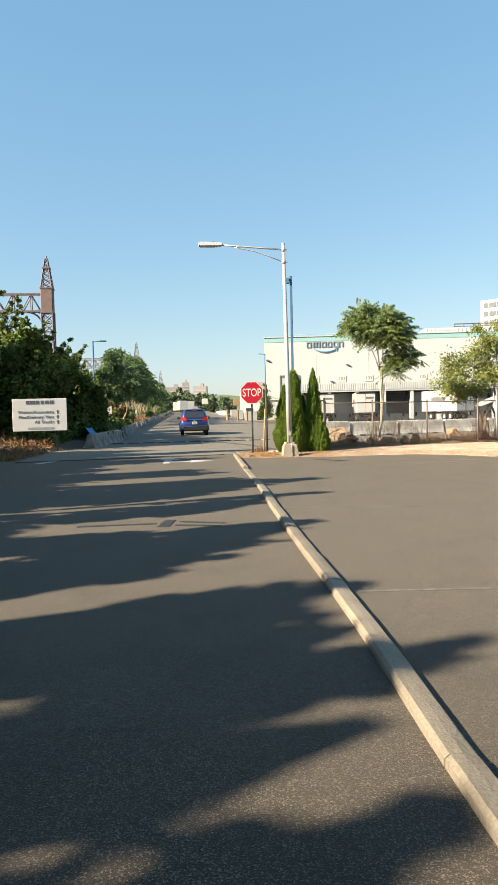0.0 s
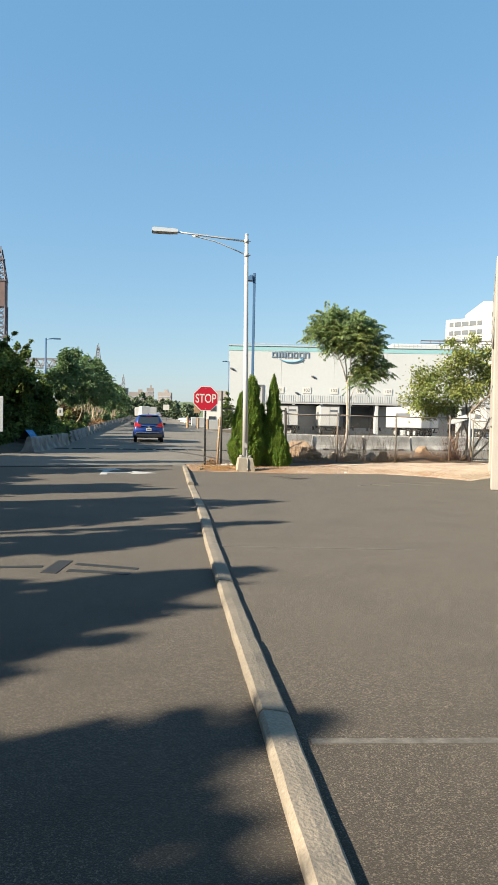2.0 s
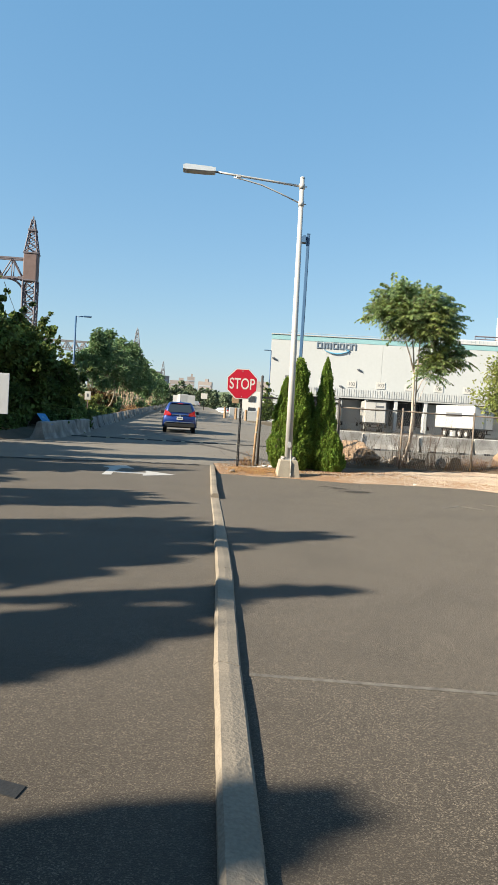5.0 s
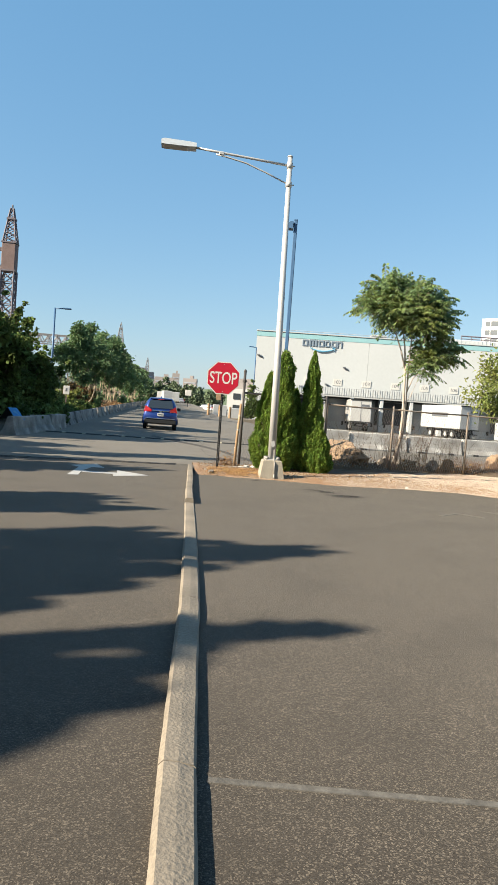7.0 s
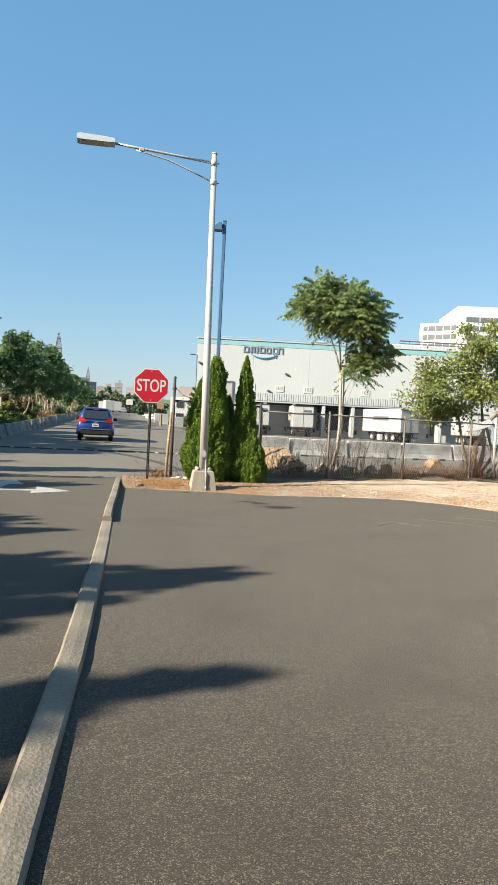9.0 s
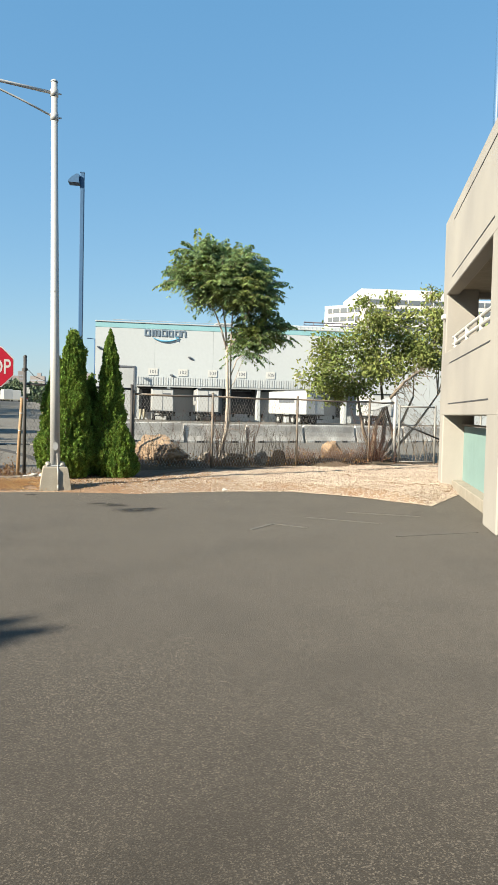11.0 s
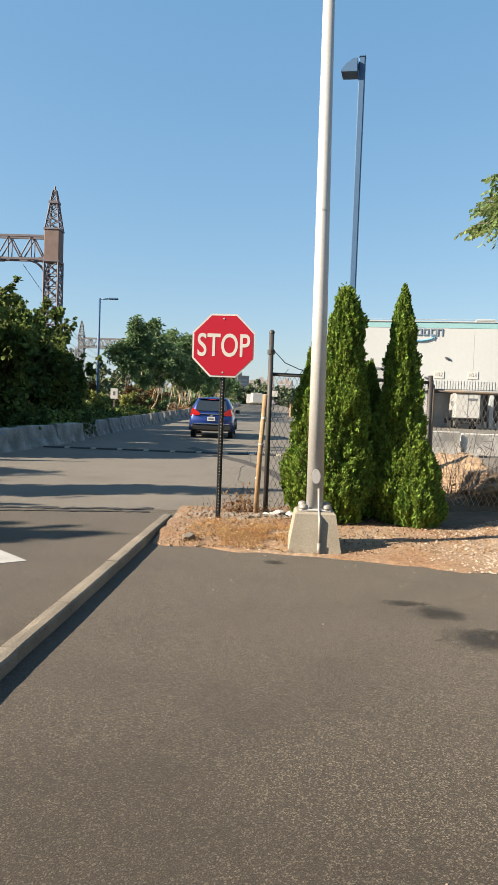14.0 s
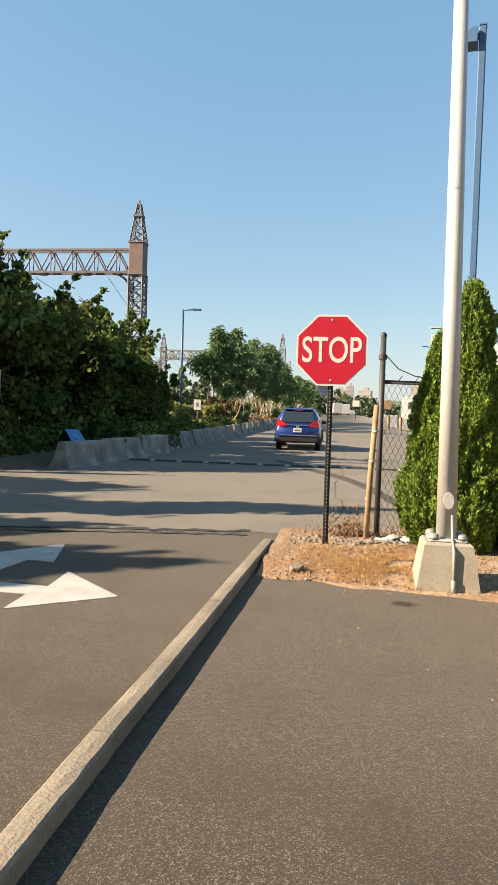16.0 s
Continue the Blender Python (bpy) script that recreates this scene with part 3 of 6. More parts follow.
flat("tar_strip", [(-0.42, 8.76), (0.19, 8.50), (0.21, 8.58), (-0.40, 8.85)], 0.005, M_STAIN, seal)
flat("tar_strip", [(-0.47, 8.46), (0.12, 8.28), (0.14, 8.37), (-0.45, 8.56)], 0.005, M_STAIN, seal)
flat("tar_strip", [(-0.70, 8.42), (-0.55, 8.37), (-0.46, 8.97), (-0.60, 9.00)], 0.005, M_STAIN, seal)
flat("tar_strip", [(-1.75, 8.62), (-0.72, 8.66), (-0.72, 8.74), (-1.75, 8.72)], 0.005, M_STAIN, seal)
lines = thing("parking_lines", "faded parking lines barely visible on the asphalt", "road marking", kind="structure")
for (x0, y0), (x1, y1), w in (((1.03, 4.76), (3.2, 4.56), 0.05), ((1.15, 9.76), (3.4, 9.45), 0.04), ((5.72, 18.32), (6.08, 17.88), 0.04), ((6.38, 18.73), (7.2, 18.03), 0.03), ((7.2, 19.08), (8.1, 18.5), 0.03), ((5.30, 17.87), (5.72, 18.24), 0.06), ((6.9, 17.1), (8.1, 17.17), 0.035)):
    d = Vector((x1 - x0, y1 - y0)).normalized()
    s = Vector((-d.y, d.x)) * w / 2
    flat("painted_line", [(x0 + s.x, y0 + s.y), (x1 + s.x, y1 + s.y), (x1 - s.x, y1 - s.y), (x0 - s.x, y0 - s.y)], 0.005, M_FAINT, lines)


def blot(cx, cy, rx, ry, seed):
    r = random.Random(seed)
    pts = [(cx + rx * math.cos(a) * (0.65 + 0.5 * r.random()), cy + ry * math.sin(a) * (0.65 + 0.5 * r.random())) for a in (2 * math.pi * k / 26 for k in range(26))]
    return pts


stains = thing("oil_stains", "dark oily stains on the asphalt", "stain", kind="structure")
for k, (cx, cy, rx, ry) in enumerate(((3.95, 20.32, 0.26, 0.22), (4.15, 19.76, 0.44, 0.30), (3.72, 20.55, 0.24, 0.10), (4.42, 19.85, 0.28, 0.18), (2.78, 21.79, 0.17, 0.1))):
    flat("oil_spot", blot(cx, cy, rx, ry, k), 0.006, M_OIL, stains)
bump_road = thing("speed_bump", "black rubber speed bump with worn yellow blocks across the road", "speed bump", (0, 36.3, 0.006), 0.6)
prof = [(-0.12, 0), (-0.09, 0.025), (-0.04, 0.04), (0.04, 0.04), (0.09, 0.025), (0.12, 0)]
for k in range(8):
    x0 = -4.6 + k * 1.1
    part("rubber_block", Shape().prism(prof, x0, x0 + 1.09, "x"), M_RUBBER, bump_road)
for k in range(11):
    x0 = -4.3 + k * 0.8
    part("yellow_block", Shape().prism([(u * 1.02, z + 0.004) for u, z in prof], x0, x0 + 0.15, "x"), M_YELLOW, bump_road)
band = thing("tar_band", "dark repair strip curving across the road", "tar patch", kind="structure")
edge = [(0.16, 38.6), (0.8, 37.2), (1.43, 35.6), (2.08, 34.2), (2.5, 32.9), (2.85, 31.5), (3.23, 29.2), (3.5, 27.6)]
flat("tar_strip", edge + [(x - 0.16, y - 0.62) for x, y in reversed(edge)], 0.009, M_FAINTTAR, band)
crack = thing("pavement_crack", "thin jagged crack in the asphalt beyond the sign", "crack", kind="structure")
r = random.Random(5)
pts = [(2.1 + 0.10 * math.sin(k * 0.5) + r.uniform(-0.05, 0.05), 26.0 + k * 0.55) for k in range(46)]
flat("crack_line", pts + [(x + r.uniform(0.004, 0.018), y) for x, y in reversed(pts)], 0.008, M_FAINTTAR, crack)
drain = thing("storm_drain", "dark iron storm drain grate beside the speed bump", "drain", (2.3, 36.9, 0.006), 2)
part("drain_frame", Shape().box((0, 0, 0.0), (0.62, 0.5, 0.012)), M_PATCH, drain)
for k in range(8):
    part("grate_bar", Shape().box((-0.245 + 0.07 * k, 0, 0.009), (0.03, 0.44, 0.012)), M_GREYMETAL, drain)
seam = thing("pavement_seam", "rough dark seam across the asphalt", "seam", kind="structure")
r = random.Random(3)
for shift, wide in ((0.0, 0.09), (0.26, 0.12)):
    pts = [(-6 + 0.1 * k, 23.15 + shift + 0.020 * k + 0.11 * noise.noise(Vector((k * 0.13, shift * 20, 0))) + r.uniform(-0.03, 0.03)) for k in range(72)]
    flat("seam_strip", pts + [(x, y + wide * r.uniform(0.2, 1.7)) for x, y in reversed(pts)], 0.009, M_PATCH, seam)

# ---- stop sign ----
def stop_sign(at, turn):
    t = thing("stop_sign", "red octagonal stop sign on a black perforated steel post", "traffic sign", at, turn)
    R = 0.388 / math.cos(math.pi / 8)
    octagon = [(R * math.cos(math.pi / 8 + k * math.pi / 4), 2.16 + R * math.sin(math.pi / 8 + k * math.pi / 4)) for k in range(8)]
    part("border_plate", Shape().prism(octagon, -0.043, -0.040, "y"), M_WHITE, t, "white reflective border")
    part("sign_face", Shape().prism([(u * 0.945, 2.16 + (v - 2.16) * 0.945) for u, v in octagon], -0.047, -0.0435, "y"), M_RED, t)
    lettering("lettering", "STOP", 0.395, M_WHITE, t, Matrix.Translation((0, -0.0485, 2.15)) @ pose(0, 0, 0, 90, 0, 0), 0.001, 0.65, 0.004)
    post = part("post", Shape().box((0, 0, 1.22), (0.06, 0.035, 2.54), bev=0.006).box((0, -0.02, 1.22), (0.02, 0.01, 2.5)), M_POST, t)
    holes = Shape()
    for k in range(44):
        holes.tube([(0, -0.030, 0.12 + k * 0.04), (0, -0.026, 0.12 + k * 0.04)], 0.006, 6)
    tagged(part("hole_row", holes, M_GREYMETAL, post, "row of punched holes"), kind="stuff")
    for z in (1.83, 2.49):
        part("bolt", Shape().dome((0, 0, 0), 0.012, 0.6).mesh("bolt", M_GALV), M_GALV, t).matrix_local = pose(0, -0.047, z, 90, 0, 0)
    return t


stop_sign((2.072, 23.95, 0.05), -3)

# ---- street lamp by the strip ----
def street_lamp(at):
    t = thing("street_lamp", "tall galvanised street lamp on a tapered concrete footing", "street lamp", at)
    b, u, h = 0.27, 0.205, 0.42
    sh = Shape().add([(-b, -b, -0.05), (b, -b, -0.05), (b, b, -0.05), (-b, b, -0.05), (-b, -b, 0), (b, -b, 0), (b, b, 0), (-b, b, 0), (-u, -u, h - 0.02), (u, -u, h - 0.02), (u, u, h - 0.02), (-u, u, h - 0.02), (-u + 0.02, -u + 0.02, h), (u - 0.02, -u + 0.02, h), (u - 0.02, u - 0.02, h), (-u + 0.02, u - 0.02, h)],
                    [(0, 3, 2, 1)] + [(a + k, a + (k + 1) % 4, a + 4 + (k + 1) % 4, a + 4 + k) for a in (0, 4, 8) for k in range(4)] + [(12, 13, 14, 15)])
    part("footing", sh, M_CONC, t, "tapered concrete footing")
    part("pole", Shape().tube([(0, 0, h), (0, 0, 2.5), (0, 0, 7.12)], [0.088, 0.076, 0.052], 24), M_GALV, t, smooth=True)
    part("cap", Shape().dome((0, 0, 7.12), 0.064, 0.7), M_GALV, t, smooth=True)
    part("base_flange", Shape().box((0, 0, h + 0.012), (0.32, 0.32, 0.024), bev=0.008), M_GALV, t)
    for sx in (-1, 1):
        for sy in (-1, 1):
            part("bolt_cover", Shape().tube([(sx * 0.12, sy * 0.12, h + 0.024), (sx * 0.12, sy * 0.12, h + 0.05)], 0.046, 12).dome((sx * 0.12, sy * 0.12, h + 0.05), 0.046, 0.55), M_CONDUIT, t, smooth=True)
    part("access_cover", Shape().prism([(0.045 * math.cos(a), 0.78 + 0.075 * math.sin(a)) for a in (2 * math.pi * k / 20 for k in range(20))], -0.112, -0.09, "y"), M_GALV, t, "pale oval access cover")
    part("conduit", Shape().tube([(0.03, -0.13, 0.66), (0.035, -0.15, 0.45), (0.04, -0.235, 0.36), (0.04, -0.285, 0.0)], [0.014, 0.014, 0.014, 0.014], 10).tube([(0.04, -0.272, 0.12), (0.04, -0.29, 0.0)], 0.02, 10), M_CONDUIT, t, smooth=True)
    part("weld_band", Shape().tube([(0, 0, 3.50), (0, 0, 3.52)], 0.0735, 24), M_GALV, t)
    part("arm", Shape().tube([(0, 0, 6.93), (-0.75, 0, 6.99), (-1.55, 0, 7.05), (-2.05, 0, 7.09)], [0.028, 0.027, 0.026, 0.025], 12), M_GALV, t, smooth=True)
    part("brace", Shape().tube([(0, 0, 6.52), (-0.5, 0, 6.72), (-0.95, 0, 6.88), (-1.4, 0, 6.97), (-1.62, 0, 7.0)], 0.017, 10), M_GALV, t, smooth=True)
    part("arm_clamp", Shape().box((-1.5, 0, 7.03), (0.12, 0.06, 0.08), bev=0.015), M_GALV, t)
    for z in (6.93, 6.52):
        part("collar", Shape().tube([(0, 0, z - 0.06), (0, 0, z + 0.06)], 0.068, 20), M_GALV, t, smooth=True)
        part("collar_bolt", Shape().tube([(0.07, 0, z), (0.12, 0, z)], 0.014, 8), M_GALV, t)
    head = part("lamp_head", Shape().prism([(-2.05, 7.06), (-2.05, 7.14), (-2.2, 7.155), (-2.74, 7.17), (-2.80, 7.15), (-2.80, 7.06), (-2.74, 7.05), (-2.2, 7.05)], -0.15, 0.15, "y"), M_LAMPHEAD, t, "flat box-shaped lamp head")
    part("lens", Shape().box((-2.5, 0, 7.045), (0.5, 0.24, 0.02), bev=0.006), M_WHITE, head)
    part("photocell", Shape().tube([(-2.3, 0, 7.15), (-2.3, 0, 7.20)], 0.035, 10), M_TRIM, head)
    # the pole stands slightly out of plumb on its footing
    for ob in t.children_recursive:
        if ob.name.split(".")[0] != "footing":
            for v in ob.data.vertices:
                v.co.x -= 0.0125 * max(0.0, v.co.z - h)
                v.co.z -= 0.009 * max(0.0, v.co.z - h)
    return t


street_lamp((3.175, 22.50, 0.0))


def area_lamp(at, height, turn, name="area_lamp", label="blue-grey square light pole with a shoebox lamp head"):
    t = thing(name, label, "light pole", at, turn)
    part("pole", Shape().box((0, 0, height / 2), (0.092, 0.092, height), bev=0.012), M_BLUEPOLE, t)
    part("base_plate", Shape().box((0, 0, 0.03), (0.3, 0.3, 0.06), bev=0.01), M_BLUEPOLE, t)
    part("bracket", Shape().box((-0.05, 0, height - 0.12), (0.10, 0.07, 0.07), bev=0.01), M_BLUEPOLE, t)
    part("lamp_head", Shape().prism([(-0.06, height - 0.22), (-0.06, height - 0.05), (-0.12, height - 0.05), (-0.22, height - 0.12), (-0.29, height - 0.20), (-0.29, height - 0.23), (-0.06, height - 0.24)], -0.13, 0.13, "y"), M_BLUEPOLE, t, "wedge-shaped lamp head")
    part("cap", Shape().box((0, 0, height + 0.01), (0.10, 0.10, 0.03), bev=0.008), M_BLUEPOLE, t)
    part("hand_cover", Shape().box((0, -0.058, 0.8), (0.06, 0.01, 0.14)), M_GREYMETAL, t)
    return t


area_lamp((3.83, 25.75, 0.0), 6.62, -12)

# ---- arborvitae beside the lamp ----
def cypress(at, height, radius, seed, leaves=11000, label="tall narrow green arborvitae shrub", taper=0.54):
    t = thing("arborvitae", label, "shrub", at, group="arborvitae by the lamp")
    r = np.random.default_rng(seed)
    part("trunk", Shape().tube([(0, 0, -0.05), (0.02, 0, 0.3), (0, 0.01, height * 0.55)], [0.035, 0.03, 0.012], 8), M_DARKBARK, t)
    k = leaves
    f = r.beta(1.0, 1.35, k)
    z = 0.06 + f * (height - 0.08)
    prof = np.where(f < 0.14, 0.62 + f * 2.7, np.minimum(1.0, (1 - f) ** taper * 1.10))
    a = r.uniform(0, 2 * np.pi, k)
    lump = np.array([noise.noise(Vector((math.cos(w) * 1.6 + seed, math.sin(w) * 1.6, h * 3.4))) for w, h in zip(a, z)])
    spray = np.array([noise.noise(Vector((math.cos(w) * 5.5 + seed * 3, math.sin(w) * 5.5, h * 9.0))) for w, h in zip(a, z)])
    rad = radius * prof * (1 + 0.34 * lump + 0.26 * spray) * (1 - 0.35 * r.beta(1, 5, k)) + 0.02 * np.maximum(0, spray)
    c = np.stack([rad * np.cos(a), rad * np.sin(a), z + r.normal(0, 0.03, k)], 1)
    out = np.stack([np.cos(a) * 0.9, np.sin(a) * 0.9, np.full(k, 1.2)], 1)
    part("crown", leaf_mesh("crown", M_CYPRESS, c, 0.046, r, (1.0, 0.5), 0.1, 0, out), None, t)
    # one solid bark-coloured core fills the middle of the crown
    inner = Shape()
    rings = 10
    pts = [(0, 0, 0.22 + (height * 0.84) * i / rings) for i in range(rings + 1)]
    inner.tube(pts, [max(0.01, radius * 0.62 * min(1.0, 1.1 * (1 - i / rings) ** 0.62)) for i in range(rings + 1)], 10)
    part("inner_core", inner, M_DARKBARK, t, "solid dark brown core inside the crown")
    return t


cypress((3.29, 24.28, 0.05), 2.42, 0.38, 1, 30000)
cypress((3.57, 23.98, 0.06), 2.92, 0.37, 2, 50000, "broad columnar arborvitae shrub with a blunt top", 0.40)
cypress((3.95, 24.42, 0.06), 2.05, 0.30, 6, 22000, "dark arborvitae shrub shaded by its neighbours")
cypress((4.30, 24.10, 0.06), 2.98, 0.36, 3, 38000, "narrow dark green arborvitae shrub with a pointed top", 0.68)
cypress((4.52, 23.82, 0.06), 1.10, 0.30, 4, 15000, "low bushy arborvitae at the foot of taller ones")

# ---- chain-link fence ----
FENCE = [(4.94, 25.15), (6.80, 25.35), (9.15, 25.95), (11.42, 26.45), (12.30, 26.65)]
FH = 1.83


def link_panel(sh, p, q, z0, z1, cell=0.075, wire=0.0033):
    """Woven wire diamonds between two posts."""
    p, q = Vector(p), Vector(q)
    length = (q - p).length
    d = (q - p) / length
    rise = int((z1 - z0) / cell)
    side = Vector((d.y, -d.x, 0)) * 0.006
    for k in range(int(length / cell) + 1):
        for sg in (1, -1):
            pts = []
            for i in range(rise * 1 + 1):
                u = k * cell + (cell / 2 if i % 2 else 0) * sg
                if 0 <= u <= length:
                    pts.append(p + d * u + side * (sg * (1 if i % 2 else -1)) + Vector((0, 0, z0 + (z1 - z0) * i / rise)))
            if len(pts) > 1:
                sh.tube(pts, wire, 3, False)


fence = thing("chain_link_fence", "rusty chain-link fence with steel posts and a top rail", "fence")
for (x, y), (x2, y2) in zip(FENCE, FENCE[1:]):
    g = berm(x, y)
    part("post", Shape().tube([(x, y, -0.05), (x, y, FH + 0.03)], 0.03, 10).dome((x, y, FH + 0.03), 0.034, 0.8), M_RAILPOST, fence, smooth=True)
    sag = Vector((0, 0, -0.02))
    part("top_rail", Shape().tube([(x, y, FH - 0.03), Vector(((x + x2) / 2, (y + y2) / 2, FH - 0.03)) + sag, (x2, y2, FH - 0.03)], 0.021, 8), M_RAILPOST, fence, smooth=True)
    sh = Shape()
    link_panel(sh, (x, y, 0), (x2, y2, 0), 0.06, FH - 0.03)
    part("wire_mesh", sh, M_WIRE, fence, "woven wire mesh")
part("post", Shape().tube([(12.3, 26.65, -0.05), (12.3, 26.65, FH + 0.12)], 0.045, 12).dome((12.3, 26.65, FH + 0.12), 0.05, 0.8), M_GALV, fence, smooth=True)

gate = thing("fence_gate", "galvanised pipe gate with chain link and a diagonal brace", "gate")
for x, y in ((12.42, 26.6), (13.35, 26.3), (13.75, 26.2), (14.6, 26.0)):
    part("gate_post", Shape().tube([(x, y, -0.05), (x, y, 1.72)], 0.03, 10).dome((x, y, 1.72), 0.034), M_DULLSTEEL, gate, smooth=True)
for z in (1.70, 0.2):
    part("gate_rail", Shape().tube([(12.42, 26.6, z), (13.35, 26.3, z)], 0.022, 8), M_DULLSTEEL, gate, smooth=True)
    part("gate_rail", Shape().tube([(13.75, 26.2, z), (14.6, 26.0, z)], 0.022, 8), M_DULLSTEEL, gate, smooth=True)
part("diagonal_brace", Shape().tube([(12.45, 26.58, 1.25), (13.9, 26.1, 0.65)], 0.024, 8), M_POST, gate, smooth=True)
sh = Shape()
link_panel(sh, (12.42, 26.6, 0), (13.35, 26.3, 0), 0.1, 1.70)
link_panel(sh, (13.75, 26.2, 0), (14.6, 26.0, 0), 0.1, 1.70)
part("wire_mesh", sh, M_WIRE, gate)

sec = thing("security_fence", "dull chain-link fence with a tall post and barbed wire", "fence")
part("corner_post", Shape().tube([(2.66, 24.62, -0.05), (2.66, 24.62, 2.46)], 0.034, 14).dome((2.66, 24.62, 2.46), 0.04, 1.2), M_OLDPOST, sec, smooth=True)
ends = ((2.68, 24.66), (4.90, 25.12))
part("top_rail", Shape().tube([(*ends[0], 1.92), (*ends[1], 1.90)], 0.024, 8), M_OLDPOST, sec, smooth=True)
part("end_post", Shape().tube([(*ends[1], -0.05), (*ends[1], 2.0)], 0.035, 10), M_OLDPOST, sec, smooth=True)
sh = Shape()
link_panel(sh, (*ends[0], 0), (*ends[1], 0), 0.08, 1.90, 0.07, 0.003)
part("wire_mesh", sh, M_DULLSTEEL, sec, "dull woven wire mesh")
barb = Shape()
for k in range(12):
    f = k / 11
    x, y = ends[0][0] + (ends[1][0] - ends[0][0]) * f, ends[0][1] + (ends[1][1] - ends[0][1]) * f
    barb.tube([(x - 0.03, y, 1.93), (x + 0.02, y, 2.0)], 0.004, 4)
tagged(part("wire_ends", barb, M_OLDPOST, sec, "twisted wire ends above the rail"), kind="stuff")
part("barbed_wire", Shape().tube([(2.68, 24.62, 2.25), (2.85, 24.70, 2.08), (3.05, 24.74, 2.0), (3.4, 24.8, 1.96)], 0.006, 5), M_OLDPOST, sec)
part("strap", Shape().tube([(2.66, 24.62, 2.18), (2.66, 24.62, 2.24)], 0.05, 12), M_OLDPOST, sec)

pole = thing("wooden_stake", "leaning weathered wooden stake tied to the fence post", "stake", (2.53, 24.48, 0.02))
part("shaft", Shape().tube([(0, 0, -0.05), (0.03, 0.03, 0.8), (0.075, 0.05, 1.62)], [0.036, 0.034, 0.032], 10), M_WOOD, pole, smooth=True)
for z, x in ((0.5, 0.018), (0.95, 0.045), (1.3, 0.07)):
    part("tie", Shape().tube([(x, 0.03, z), (x, 0.03, z + 0.02)], 0.04, 12), M_GALV, pole)

# ---- boulders, brush, litter by the fence ----
def boulder(at, size, seed, mat, label, rough=0.28):
    bm = bmesh.new()
    bmesh.ops.create_icosphere(bm, subdivisions=5 if size[0] > 1.0 else 4, radius=0.5)
    r = random.Random(seed)
    cuts = [(Vector((r.gauss(0, 1), r.gauss(0, 1), r.gauss(0, 0.8))).normalized(), r.uniform(0.27, 0.44)) for _ in range(13)]
    for v in bm.verts:
        d = v.co.normalized()
        reach = min([0.56] + [h / d.dot(n) for n, h in cuts if d.dot(n) > 0.1])
        p = d * 1.1 + Vector((seed * 3.7, 0, 0))
        v.co = d * reach * (1 + rough * 0.3 * noise.noise(p) + 0.10 * noise.noise(p * 3) + 0.07 * noise.noise(p * 8) + 0.04 * noise.noise(p * 19))
        v.co = Vector((v.co.x * size[0], v.co.y * size[1], (v.co.z + 0.36) * size[2]))
    me = bpy.data.meshes.new("boulder")
    bm.to_mesh(me)
    bm.free()
    me.materials.append(mat)
    ob = new("boulder", me)
    ob.matrix_world = pose(*at, 0, 0, seed * 37)
    return tagged(ob, label, "rock", "rocks along the fence")


boulder((5.68, 26.4, 0.05), (2.3, 1.3, 0.92), 3, M_ROCK, "large tan boulder lying behind the fence")
boulder((7.45, 26.1, 0.2), (0.95, 0.5, 0.34), 5, M_STONE, "flat grey stone slab behind the fence")
boulder((8.22, 26.0, 0.12), (0.80, 0.45, 0.42), 7, M_STONE, "rough grey stone behind the fence")
boulder((8.72, 26.1, 0.12), (0.42, 0.36, 0.62), 9, M_ROCK, "pointed tan stone behind the fence")
boulder((10.75, 27.3, 0.1), (1.1, 0.7, 0.66), 12, M_ROCK, "rounded pale boulder in dry brush")
boulder((6.82, 25.95, 0.15), (0.42, 0.36, 0.42), 14, M_STONE, "small dark stone behind the fence")
boulder((4.9, 26.0, 0.0), (0.5, 0.4, 0.45), 17, M_ROCK, "brown stone behind the fence")


def twigs(name, label, spot, count, height, seed, mat=None, spread=0.5, thick=0.004):
    r = random.Random(seed)
    sh = Shape()
    for _ in range(count):
        x, y, h = spot(r)
        h *= r.uniform(0.5, 1.1) * height
        a = r.uniform(0, 6.28)
        lean = r.uniform(0.1, spread) * h
        p = [(x, y, 0.0), (x + lean * 0.3 * math.cos(a), y + lean * 0.3 * math.sin(a), h * 0.5), (x + lean * math.cos(a), y + lean * math.sin(a), h * r.uniform(0.7, 1.0))]
        sh.tube(p, [thick, thick * 0.8, thick * 0.4], 3, False)
        for _ in range(2):
            f = r.uniform(0.4, 0.9)
            q = Vector(p[1]).lerp(Vector(p[2]), f)
            sh.tube([q, q + Vector((r.uniform(-0.15, 0.15), r.uniform(-0.15, 0.15), r.uniform(-0.03, 0.18))) * h], thick * 0.5, 3, False)
    me = bpy.data.meshes.new(name)
    me.from_pydata(sh.v, [], sh.f)
    me.materials.append(mat or M_TWIG)
    return tagged(new(name, me), label, "brush", kind="stuff")


def along_fence(r):
    x = r.uniform(4.8, 12.2)
    y = 25.2 + (x - 4.9) * 0.195 + r.uniform(0.08, 0.75)
    return x, y, (0.55 + 0.45 * max(0, noise.noise(Vector((x * 1.3, 0, 0)))) + (0.25 if x > 9.3 else 0)) * (0.6 if 6.4 < x < 8.9 else 1.0)


def vine_spots(r):
    x = random.Random(int(r.uniform(0, 7))).choice((6.85, 7.0, 8.2, 8.5, 6.0, 9.9, 7.9)) + r.gauss(0, 0.12)
    return x, 25.2 + (x - 4.9) * 0.195 + r.uniform(0.0, 0.12), 1.0


